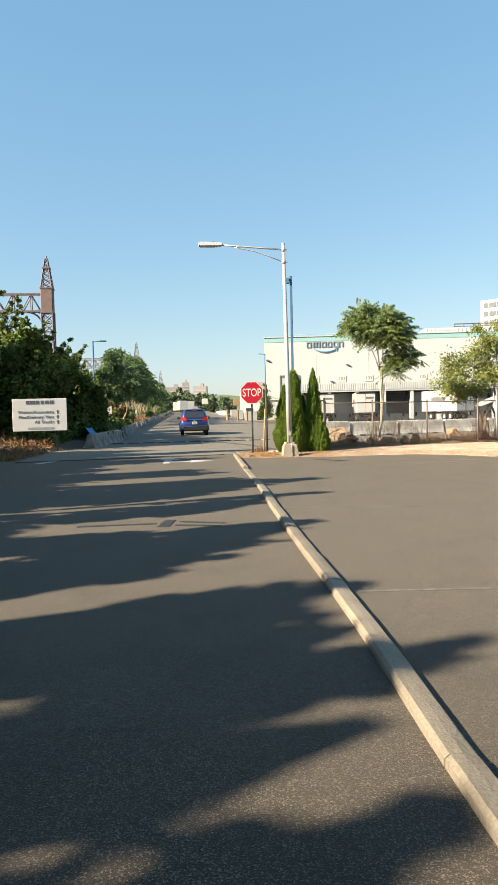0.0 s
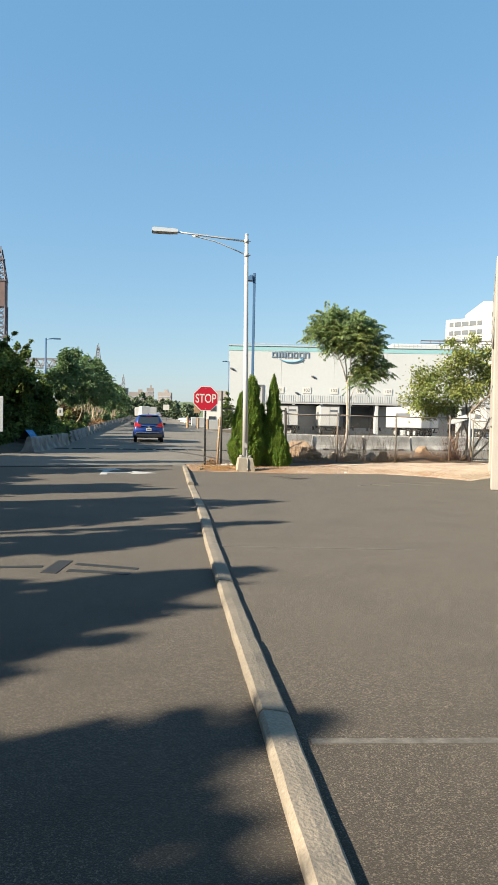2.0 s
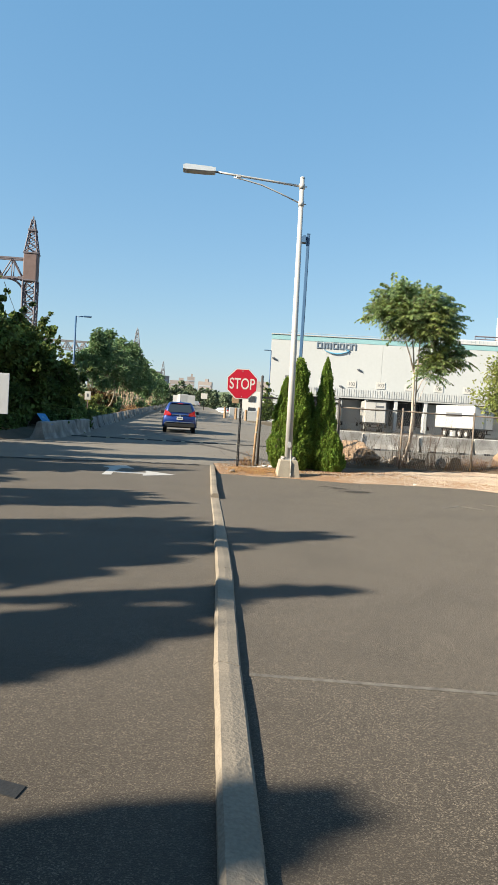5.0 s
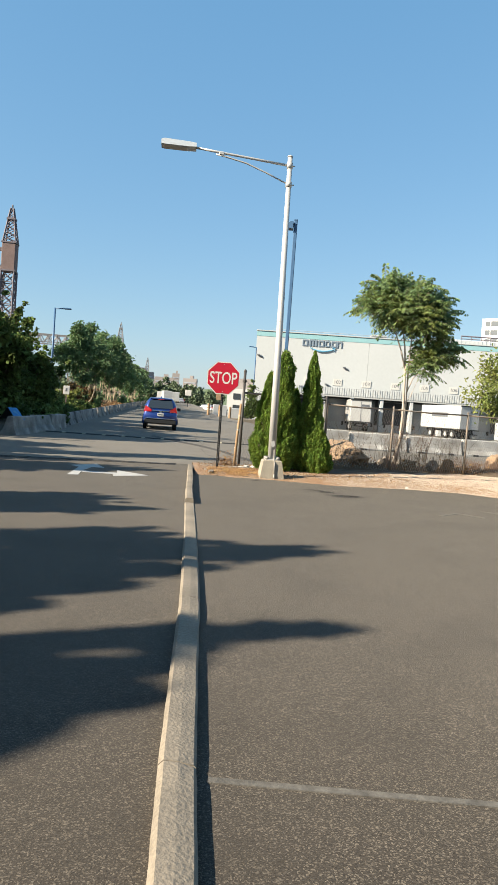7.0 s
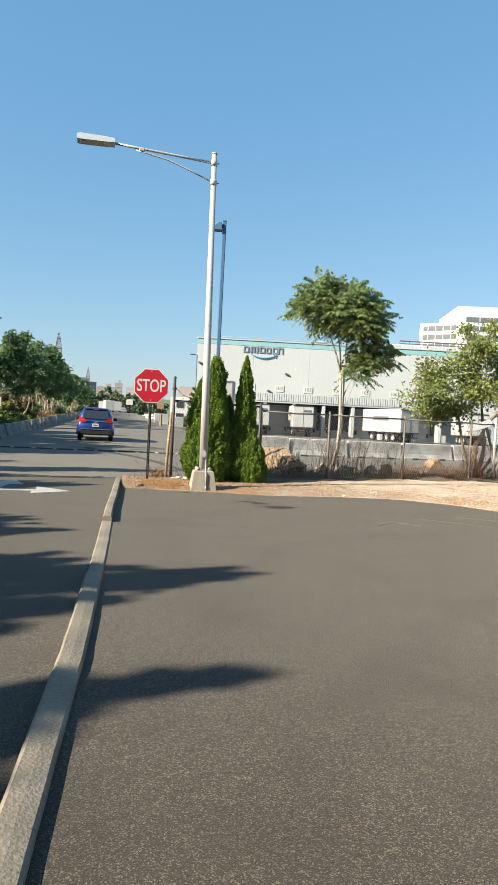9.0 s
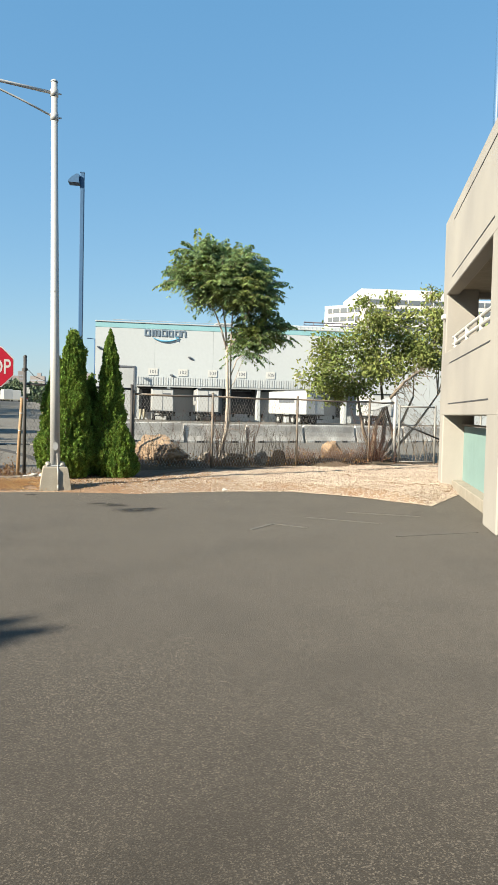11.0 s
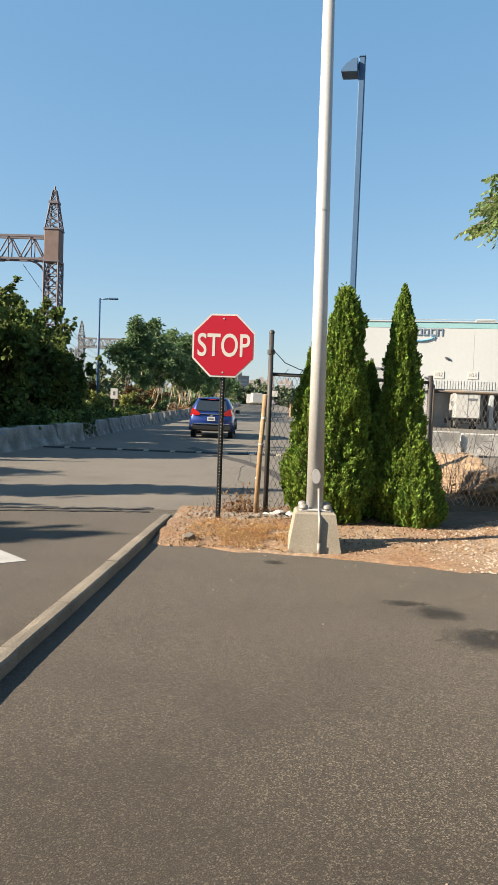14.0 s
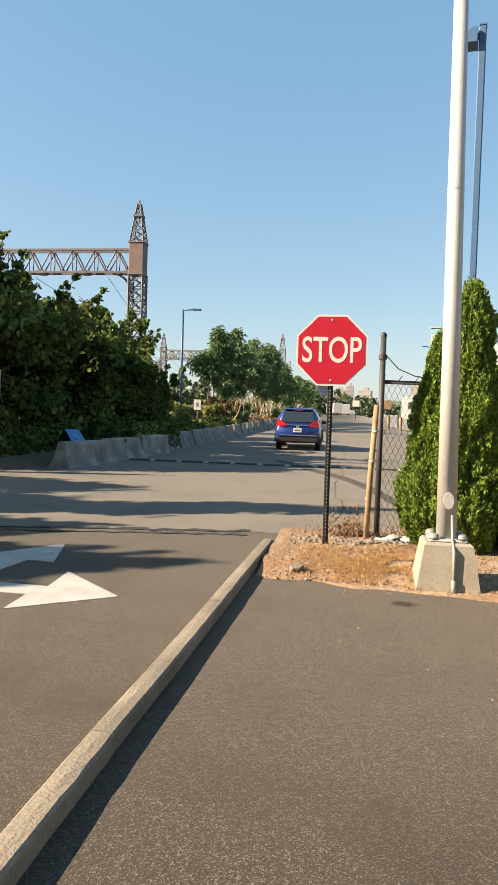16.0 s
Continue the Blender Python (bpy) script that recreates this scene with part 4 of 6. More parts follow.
twigs("dry_brush", "brown dry brush and dead vines along the fence", along_fence, 2600, 0.72, 4, spread=0.9)
twigs("dead_vines", "dead grey vines climbing the wire mesh", vine_spots, 70, 1.55, 6, spread=0.25, thick=0.006)
r0 = np.random.default_rng(5)
# low mound of earth under the brush
verts, faces, nx, ny = [], [], 70, 12
for i in range(nx + 1):
    x = 4.4 + 8.6 * i / nx
    line = 25.2 + (x - 4.9) * 0.195
    for j in range(ny + 1):
        f = j / ny
        h = 0.34 * math.sin(math.pi * f) ** 0.8 * (0.7 + 0.6 * noise.noise(Vector((x * 1.1, f * 2, 0)))) + 0.05 * noise.noise(Vector((x * 6, f * 8, 0)))
        verts.append((x, line - 0.5 + 2.15 * f, max(-0.03, h) if 0 < j < ny and 0 < i < nx else -0.03))
for i in range(nx):
    for j in range(ny):
        k = i * (ny + 1) + j
        faces.append((k, k + ny + 1, k + ny + 2, k + 1))
tagged(part("earth_mound", Shape().add(verts, faces), M_SOIL, smooth=True), "low mound of brown earth along the fence", "earth", kind="structure")
c = []
for _ in range(2600):
    x = r0.uniform(4.9, 12.4)
    c.append((x, 25.2 + (x - 4.9) * 0.195 + r0.uniform(-0.15, 0.9), abs(r0.normal(0, 0.13)) + 0.12))
tagged(new("leaf_litter", leaf_mesh("leaf_litter", M_DRY, c, 0.07, r0)), "brown leaf litter under the brush", "leaves", kind="stuff")
c = []
for _ in range(3800):
    x = r0.uniform(1.6, 6.5)
    y = r0.uniform(22.2, 24.9)
    if y > strip_edge(x) + 0.05:
        c.append((x, y, berm(x, y) + 0.01))
for _ in range(500):
    x, y = r0.normal(2.5, 0.35), r0.normal(24.75, 0.2)
    c.append((x, y, abs(r0.normal(0, 0.1)) + 0.05))
tagged(new("straw", leaf_mesh("straw", M_DRY, c, 0.034, r0, (1.0, 0.3), 0.02)), "straw and dead leaves on the dirt", "leaves", kind="stuff")
for k, (x, y, s) in enumerate(((2.70, 24.42, 0.07), (2.82, 24.48, 0.12), (3.0, 24.44, 0.13), (2.75, 24.4, 0.07), (2.5, 23.0, 0.05), (6.15, 21.95, 0.07))):
    ob = boulder((x, y, berm(x, y) - 0.01 if y > strip_edge(x) else 0.0), (s * 1.9, s * 1.3, s * 0.8), 20 + k, M_LITTER, "crumpled white litter on the ground")
    ob.name = "litter"
    tagged(ob, "crumpled white litter on the ground", "litter", "litter by the fence")


def vine_on_post(r):
    return 11.55 + r.gauss(0, 0.22), 26.5 + r.gauss(0, 0.05), r.uniform(0.7, 1.0)


def vine_on_wire(r):
    x = r.choice((7.25, 7.5, 8.3, 8.9, 5.4, 6.7)) + r.gauss(0, 0.22)
    return x, 25.43 + max(0, x - 6.8) * 0.25, r.uniform(0.5, 1.0)


twigs("dry_vine", "tangled reddish dry vine climbing a fence post", vine_on_post, 90, 1.75, 51, M_VINE, 0.35, 0.006)
twigs("bare_vines", "thin bare vines hanging in the chain-link wire", vine_on_wire, 170, 1.75, 52, M_DARKBARK, 0.3, 0.005)

# dry grass, rubble and dead sprigs on the dirt by the stop sign
c = []
while len(c) < 9500:
    x, y = r0.normal(2.55, 0.42), r0.normal(22.95, 0.36)
    if 1.75 < x < 4.4 and y > strip_edge(x) + 0.05 and noise.noise(Vector((x * 3.1, y * 3.1, 2))) > -0.25:
        c.append((x, y, berm(x, y) + abs(r0.normal(0, 0.018)) + 0.012))
tagged(new("short_dry_grass", leaf_mesh("short_dry_grass", M_GOLD, c, 0.045, r0, (1.0, 0.08), 0.02, -0.5)), "short golden dry grass on the dirt", "grass", kind="stuff")
c = []
for _ in range(340):
    x, y = r0.normal(2.33, 0.12), r0.normal(24.6, 0.08)
    c.append((x, y, 0.05 + abs(r0.normal(0, 0.14))))
sprig = thing("dead_sprigs", "dead weed with curled orange-brown leaves by the stake", "weed")
tagged(part("leaf_mass", leaf_mesh("leaf_mass", M_DRY, c, 0.05, r0, (1.0, 0.4), 0.1), None, sprig), kind="stuff")
sh = Shape()
for _ in range(16):
    x, y = r0.normal(2.36, 0.12), r0.normal(24.55, 0.06)
    sh.tube([(x, y, 0.0), (x + r0.normal(0, 0.1), y + r0.normal(0, 0.05), r0.uniform(0.15, 0.3))], [0.005, 0.002], 4, False)
tagged(part("stem_tangle", sh, M_TWIG, sprig), kind="stuff")


def on_rubble(r):
    x, y = r.uniform(1.7, 3.0), 24.25 + r.normal() * 0.14
    return x, y, berm(x, y)


def on_near_dirt(r):
    while True:
        x, y = r.uniform(1.5, 2.6), r.uniform(22.3, 24.4)
        if y > strip_edge(x) + 0.03:
            return x, y, berm(x, y)


chips("rubble", M_STONE, 150, on_rubble, 0.032, 61, "broken grey stones along the foot of the sign", "rubble")
chips("dirt_rubble", M_ROCK, 420, on_near_dirt, 0.016, 62, "brown stone bits and wood chips in the dirt", "rubble")
for k, (x, y, q) in enumerate(((1.86, 22.62, 0.11), (2.02, 23.25, 0.06), (1.75, 23.0, 0.05), (2.62, 22.35, 0.04))):
    boulder((x, y, berm(x, y) - 0.01), (q * 1.7, q * 1.2, q), 70 + k, M_STONE, "rough grey stone lying on the dirt")

# ---- parking garage ----
def garage():
    g = thing("parking_garage", "cream precast concrete parking garage with open levels", "parking garage", (8.31, 16.95, 0.0), -26.65)
    # local y runs along the lit facade, local x into the building
    L, D = 5.93, 30.0
    for y, deep in ((0.306, 0.886), (L - 0.25, 0.5)):
        part("column", Shape().box((0.19, y, 2.7), (0.614, deep, 5.4), bev=0.02), M_PRECAST, g)
    for x in (8, 16, 24):
        part("column", Shape().box((x, 0.25, 2.7), (0.5, 0.46, 5.4), bev=0.02), M_PRECAST, g)
    for z0, z1 in ((1.48, 2.72), (3.88, 5.42)):
        for name, c, s in (("side_spandrel", (0.0, L / 2, (z0 + z1) / 2), (0.24, L + 0.06, z1 - z0)), ("front_spandrel", (D / 2, -0.02, (z0 + z1) / 2), (D, 0.24, z1 - z0 - 0.006)), ("rear_spandrel", (D / 2, L + 0.02, (z0 + z1) / 2), (D, 0.24, z1 - z0 - 0.006))):
            sp = part(name, Shape().box(c, s, bev=0.015), M_PRECAST, g)
        for z in (z0 + 0.22, z1 - 0.25):
            part("reveal_joint", Shape().box((-0.122, L / 2 - 0.3, z), (0.008, L - 1.9, 0.02)), M_DARK, g)
        part("deck", Shape().box((D / 2, L / 2, z0 + 0.25), (D - 0.3, L - 0.3, 0.3)), M_CONC, g, "concrete deck")
    rail = part("railing", Shape().tube([(0.02, 0.6, 2.88), (0.02, L - 0.6, 2.88)], 0.03, 8).tube([(0.02, 0.6, 3.02), (0.02, L - 0.6, 3.02)], 0.03, 8), M_WHITE, g, "white pipe railing")
    for y in (0.9, 2.2, 3.6, 5.0):
        part("rail_post", Shape().box((0.02, y, 2.87), (0.06, 0.08, 0.34), bev=0.01), M_WHITE, rail)
    part("screen", Shape().box((0.32, L / 2, 0.72), (0.03, L - 1.0, 1.1)), M_SCREEN, g, "green mesh screen")
    part("plinth", Shape().box((0.30, L / 2, 0.09), (0.4, L - 1.0, 0.2), bev=0.01), M_CONC, g)
    part("screen_bar", Shape().tube([(0.28, 0.5, 1.30), (0.28, L - 0.5, 1.30)], 0.02, 6), M_RAILPOST, g)
    part("back_wall", Shape().box((9, L / 2, 2.0), (0.3, L - 0.6, 3.6)), M_CONC, g)
    part("wall_lamp", Shape().box((-0.15, 5.55, 3.45), (0.10, 0.14, 0.10), bev=0.02), M_WHITE, g)
    return g


garage()
mast = thing("roof_light_pole", "grey-violet light pole standing on the garage roof", "light pole", (11.4, 21.5, 4.28), -28)
part("pole", Shape().tube([(0, 0, 0), (0, 0, 5.9)], [0.09, 0.075], 14), M_BLUEPOLE, mast, smooth=True)
part("base_plate", Shape().box((0, 0, 0.03), (0.34, 0.34, 0.06), bev=0.01), M_BLUEPOLE, mast)
part("lamp_head", Shape().box((0.4, 0, 5.82), (0.6, 0.3, 0.14), bev=0.03), M_BLUEPOLE, mast)

# ---- warehouse ----
def warehouse():
    w = thing("warehouse", "white warehouse with a teal band and a row of loading docks", "warehouse", (11.1, 97.7, 0.0), -8.5)
    H, W, D = 12.0, 95.0, 60.0
    # panels of the front wall, with joints
    for k in range(13):
        a, b = k * 7.3, min(W, (k + 1) * 7.3)
        part("wall_panel", Shape().box(((a + b) / 2, 0.15, (H - 0.75) / 2), (b - a - 0.02, 0.3, H - 0.75)), M_WALL, w)
    part("wall", Shape().box((W / 2, D / 2 + 0.3, H / 2 - 0.2), (W - 0.1, D, H - 0.4)), M_WALL, w)
    part("teal_band", Shape().box((W / 2, 0.13, H - 0.42), (W, 0.32, 0.62)), M_TEAL, w, "teal stripe below the roof edge")
    part("parapet_cap", Shape().box((W / 2, 0.13, H - 0.03), (W + 0.1, 0.5, 0.14), bev=0.03), M_GREYMETAL, w)
    door = part("side_door", Shape().box((3.5, -0.02, 3.35), (2.4, 0.06, 5.9)), M_GREYMETAL, w, "tall grey roll-up door")
    for x, sx, z, sz in ((2.2, 0.2, 3.4, 6.2), (4.8, 0.2, 3.4, 6.2), (3.5, 2.8, 6.5, 0.22)):
        part("door_frame", Shape().box((x, -0.05, z), (sx, 0.14, sz)), M_INK, door)
    canopy = part("dock_canopy", Shape().box((19.6, -1.2, 4.15), (29.0, 2.4, 0.25)), M_GREYMETAL, w, "long ribbed metal canopy over the docks")
    rib = Shape()
    for k in range(97):
        rib.box((5.2 + k * 0.3, -2.44, 4.72), (0.16, 0.05, 0.95))
    part("ribs", rib, M_WALL, canopy)
    part("fascia", Shape().box((19.6, -2.40, 4.72), (29.0, 0.04, 0.9)), M_GREYMETAL, canopy)
    for k in range(7):
        x = 7.1 + k * 3.74
        plate = part("number_plate", Shape().box((x, -0.04, 5.95), (1.15, 0.06, 0.85)), M_WHITE, w, "white dock number plate")
        lettering("numeral", str(101 + k), 0.62, M_INK, plate, Matrix.Translation((x, -0.075, 5.95)) @ pose(0, 0, 0, 90, 0, 0), 0.004)
        # two docks look open by a flat panel with the inner shade in its colour
        dd = part("dock_door", Shape().box((x, -0.03, 2.35), (2.6, 0.08, 2.9)), M_DARK if k in (0, 3) else M_GREYMETAL, w, "loading dock door")
        part("dock_shelter", Shape().box((x - 1.5, -0.3, 2.4), (0.35, 0.6, 3.3)).box((x + 1.5, -0.3, 2.4), (0.35, 0.6, 3.3)).box((x, -0.3, 4.0), (3.35, 0.6, 0.3)), M_TRIM, dd, "black dock shelter")
        for side in (-1.0, 1.0):
            part("dock_bumper", Shape().box((x + side, -0.1, 0.75), (0.25, 0.2, 0.5)), M_RUBBER, dd)
        part("pier", Shape().box((x + 1.87, -1.6, 2.0), (0.42, 1.4, 4.05), bev=0.03), M_WALL, w)
    for x, z in ((12.2, 7.5), (20.8, 7.5), (10.0, 5.2), (1.0, 8.4)):
        part("wall_light", Shape().tube([(x, 0.0, z), (x - 0.55, -0.14, z + 0.35)], 0.06, 6).box((x - 0.6, -0.15, z + 0.4), (0.35, 0.2, 0.16)), M_INK, w, "angled wall light")
    # brand lettering as plain bars with a curved stroke
    sign = part("brand_sign", Shape().box((6.0, -0.06, 10.78), (0.01, 0.01, 0.01)), M_NAVY, w, "dark lettering bars with a blue curved stroke")
    for k, (x, wd, h) in enumerate(((6.3, 0.72, 0.84), (7.35, 1.1, 0.84), (8.4, 0.72, 0.84), (9.2, 0.62, 0.84), (10.05, 0.76, 0.84), (10.77, 0.70, 0.84))):
        bar = Shape()
        for u in (-0.36, 0.36):
            bar.box((x + wd * u, -0.05, 10.77), (wd * 0.26, 0.08, h), bev=0.04)
        bar.box((x, -0.05, 10.77 + h * 0.38), (wd * 0.6, 0.08, h * 0.22), bev=0.03)
        if k in (0, 2, 3, 4):
            bar.box((x, -0.05, 10.77 - h * 0.38), (wd * 0.6, 0.08, h * 0.22), bev=0.03)
        if k == 1:
            bar.box((x, -0.05, 10.77), (wd * 0.2, 0.08, h * 0.9), bev=0.03)
        part("letter_bar", bar, M_NAVY, sign)
    pts = [(7.0 + 3.2 * f, -0.09, 10.20 - 0.42 * math.sin(math.pi * f) ** 0.8) for f in (k / 14 for k in range(15))]
    part("stroke", Shape().tube(pts, [0.05 + 0.07 * math.sin(math.pi * k / 14) for k in range(15)], 6).tube([(9.8, -0.09, 10.34), (10.25, -0.09, 10.27), (10.1, -0.09, 9.87)], 0.06, 6), M_SKYBLUE, sign)
    # roof
    part("roof_unit", Shape().box((16.5, 6, 12.9), (2.2, 1.6, 0.25), bev=0.05).box((16.5, 6, 12.3), (1.0, 1.0, 1.1)), M_GREYMETAL, w)
    part("roof_rail", Shape().tube([(2, 2.5, 12.55), (27, 2.5, 12.55)], 0.03, 5), M_GREYMETAL, w)
    part("roof_block", Shape().box((43.0, 20, 13.0), (36, 14, 2.3), bev=0.1), M_WALL, w, "pale roof-top enclosure")
    lat = Shape()
    for k in range(12):
        lat.tube([(30 + k * 1.5, 15, 14.1), (30 + k * 1.5, 15, 14.95)], 0.06, 4)
    lat.tube([(30, 15, 14.95), (47, 15, 14.95)], 0.10, 4)
    lat.tube([(30, 15, 14.55), (47, 15, 14.55)], 0.06, 4)
    fins = Shape()
    for k in range(60):
        fins.box((25.3 + k * 0.6, 12.97, 13.2), (0.08, 0.05, 1.8))
    part("fins", fins, M_WALL, w, "upright ribs of the roof enclosure")
    part("roof_frame", lat, M_STEEL, w)
    for x in (1.3, 5.6, 6.0):
        part("bollard", Shape().tube([(x, -2.2, 0), (x, -2.2, 1.15)], 0.13, 10).dome((x, -2.2, 1.15), 0.13), M_YELLOW, w, "yellow bollard", smooth=True)
    return w


warehouse()


def box_trailer(at, turn, length, label, group="parked trailers"):
    t = thing("box_trailer", label, "truck trailer", at, turn, group)
    part("body", Shape().box((0, length / 2, 2.45), (2.5, length, 2.65), bev=0.06), M_VAN, t)
    for z in (1.08, 3.72):
        part("rear_frame", Shape().box((0, -0.02, z), (2.5, 0.1, 0.12)), M_TRIM, t)
    part("door_seam", Shape().box((0, -0.015, 2.4), (0.03, 0.03, 2.5)), M_INK, t)
    part("chassis", Shape().box((0, length / 2, 0.95), (0.9, length * 0.96, 0.25)), M_TRIM, t)
    for y in (1.6, 2.9, length - 2.0):
        for x in (-0.95, 0.95):
            w = part("wheel", Shape().tube([(x - 0.17, y, 0.5), (x + 0.17, y, 0.5)], 0.5, 14), M_RUBBER, t)
            part("rim", Shape().tube([(x - 0.18, y, 0.5), (x + 0.18, y, 0.5)], 0.26, 10), M_GREYMETAL, w)
    part("underride_bar", Shape().box((0, 0.05, 0.6), (2.2, 0.1, 0.12)), M_TRIM, t)
    for c, q in (((-1.26, length * 0.5, 2.7), (0.02, length * 0.4, 0.5)), ((0.5, -0.03, 3.1), (0.9, 0.02, 0.22))):
        part("brand_patch", Shape().box(c, q), M_INK, t, "plain dark brand patch")
    return t


box_trailer((23.2, 88.6, 0.0), -8.5, 6.0, "white box truck backed to a loading dock")
box_trailer((33.9, 82.0, 0.0), 12, 8.0, "white box trailer parked before the docks")
box_trailer((18.2, 90.5, 0.0), -8.5, 5.0, "white trailer standing in the shade of the canopy")
box_trailer((43.4, 84.0, 0.0), -8.5, 6.0, "white trailer parked at a far dock")

# ---- concrete barriers ----
def barrier_mesh(length, high=0.81, seed=0):
    prof = [(-0.30, 0.0), (-0.30, 0.08), (-0.19, 0.30), (-0.14, 0.5), (-0.10, high - 0.03), (-0.06, high), (0.06, high), (0.10, high - 0.03), (0.14, 0.5), (0.19, 0.30), (0.30, 0.08), (0.30, 0.0)]
    n, steps = len(prof), 14
    verts, faces = [], []
    for s in range(steps + 1):
        y = -length / 2 + length * s / steps
        for k, (u, z) in enumerate(prof):
            j = noise.noise(Vector((y * 1.7 + seed * 9, k * 1.3, z * 3)))
            verts.append((u * (1 + 0.07 * j), y + (0.02 * j if s in (0, steps) else 0), z + (0.028 * min(0, j) if z > 0.4 else 0)))
    for s in range(steps):
        for k in range(n):
            q = (k + 1) % n
            faces.append((s * n + k, s * n + q, (s + 1) * n + q, (s + 1) * n + k))
    faces += [tuple(range(n)), tuple(reversed(range(steps * n, steps * n + n)))]
    return Shape().add(verts, faces).mesh("road_barrier", M_BARRIER)


def foot_slots(ob, length):
    for y in (-length * 0.28, length * 0.28):
        for x in (0.285, -0.285):
            # solid dark block; the shade of the slot is its colour
            part("lifting_slot", Shape().box((x, y, 0.05), (0.06, 0.35, 0.09)), M_DARK, ob)


shorts = [barrier_mesh(2.35, 0.72, k) for k in range(4)]
row = [(-4.68, 33.9), (-4.42, 36.3), (-4.24, 38.7)]
y = 41.1
while y < 150:
    row.append((-4.35 + 0.010 * (y - 40), y))
    y += 2.45
r = random.Random(8)
for k, (x, y) in enumerate(row):
    b = new("road_barrier", shorts[k % 4])
    turn = (8, 8, 5)[k] if k < 3 else r.uniform(-2, 2)
    tilt = (4, -7, 9)[k] if k < 3 else r.uniform(-2.5, 2.5)
    b.matrix_world = pose(x, y, rise(x, y) - (0.06 if k < 3 else 0.12), 0, tilt, -turn)
    tagged(b, "weathered concrete road barrier, stained and tilted" if k < 3 else "weathered concrete road barrier along the road", "barrier", "barriers along the road")
yard = barrier_mesh(3.0, 0.85)
yard.materials[0] = M_YARD
for k in range(13):
    f = k + 0.6
    b = new("road_barrier", yard)
    b.matrix_world = pose(6.0 + f * 3.1, 39.4 + f * 0.62, rise(6.0 + f * 3.1, 39.4 + f * 0.62), 0, 0, -78.6 + r.uniform(-1.5, 1.5))
    tagged(b, "pale concrete barrier in a row across the yard", "barrier", "barriers across the yard")
    foot_slots(b, 3.0)

# ---- bank of soil beyond the road ----
verts, faces = [], []
nx, ny = 26, 90
for j in range(ny + 1):
    y = -25 + 200 * j / ny
    edge = -5.3 if y > 31.5 else -5.3 - min(4.0, (31.5 - y) * 0.9)
    edge += 0.25 * noise.noise(Vector((y * 0.7, 0, 0)))
    for i in range(nx + 1):
        f = i / nx
        x = edge - 45 * f ** 1.6
        up = 1.3 * (1 - math.exp(-max(0, edge - x) / 4.0))
        verts.append((x, y, rise(x, y) - 0.02 + 0.03 * (i > 0) + up * (0.8 + 0.4 * noise.noise(Vector((x * 0.25, y * 0.25, 0)))) + 0.10 * noise.noise(Vector((x, y, 3))) * min(1, (edge - x))))
for j in range(ny):
    for i in range(nx):
        k = j * (nx + 1) + i
        faces.append((k, k + 1, k + nx + 2, k + nx + 1))
tagged(part("bank", Shape().add(verts, faces), M_SOIL, smooth=True), "brown soil bank beyond the road barriers", "ground", kind="structure")


def bank_z(x, y):
    edge = -5.3 if y > 31.5 else -5.3 - min(4.0, (31.5 - y) * 0.9)
    return 0.0 if x > edge else 1.3 * (1 - math.exp(-(edge - x) / 4.0)) * 0.85


# ---- trees and shrubs ----
def leafy(name, label, category, at, stems, lobes, leaves, size, leaf_mat, bark, seed, group="", droop=0.15, shape=(1.0, 0.55), shell=0.55):
    """A woody plant: tapered stems that fork to the lobes, and leaves in clumps around each lobe."""
    t = thing(name, label, category, at, 0, group)
    r = np.random.default_rng(seed)
    wood = Shape()
    for base, top, thick in stems:
        b, e = Vector(base), Vector(top)
        bend = Vector((r.normal() * 0.08, r.normal() * 0.08, 0)) * (e - b).length
        mid = b.lerp(e, 0.5) + bend
        wood.tube([b, b.lerp(mid, 0.5) + bend * 0.3, mid, e], [thick, thick * 0.85, thick * 0.72, thick * 0.5], 8)
    tips = [Vector(s[1]) for s in stems]
    for c, rad in lobes:
        c = Vector(c)
        src = min(tips, key=lambda p: (p - c).length)
        thick = max(0.012, min(s[2] for s in stems) * 0.42)
        mid = src.lerp(c, 0.55) + Vector((0, 0, 0.08 * (c - src).length))
        wood.tube([src, mid, c], [thick, thick * 0.7, thick * 0.3], 6, False)
        for _ in range(4):
            d = Vector(r.normal(size=3)).normalized() * rad * 0.8
            wood.tube([c - d * 0.2, c + d], [thick * 0.35, thick * 0.12], 4, False)
    part("trunk", wood, bark, t, smooth=True)
    vol = np.array([rad ** 2.5 for _, rad in lobes])
    pick = r.choice(len(lobes), leaves, p=vol / vol.sum())
    cen = np.array([c for c, _ in lobes])[pick]
    rad = np.array([q for _, q in lobes])[pick]
    sub = np.stack([r.normal(size=(len(lobes), 11)), r.normal(size=(len(lobes), 11)), r.normal(size=(len(lobes), 11))], 2)
    sub /= np.linalg.norm(sub, axis=2)[..., None]
    which = r.integers(0, 11, leaves)
    d = sub[pick, which] * shell + r.normal(size=(leaves, 3)) * 0.24
    d[:, 2] *= 0.85
    pts = cen + d * rad[:, None]
    lens = np.linalg.norm(d, axis=1)[:, None] + 1e-6
    part("crown", leaf_mesh("crown", leaf_mat, pts, size, r, shape, 0.12, droop, d / lens), None, t)
    return t


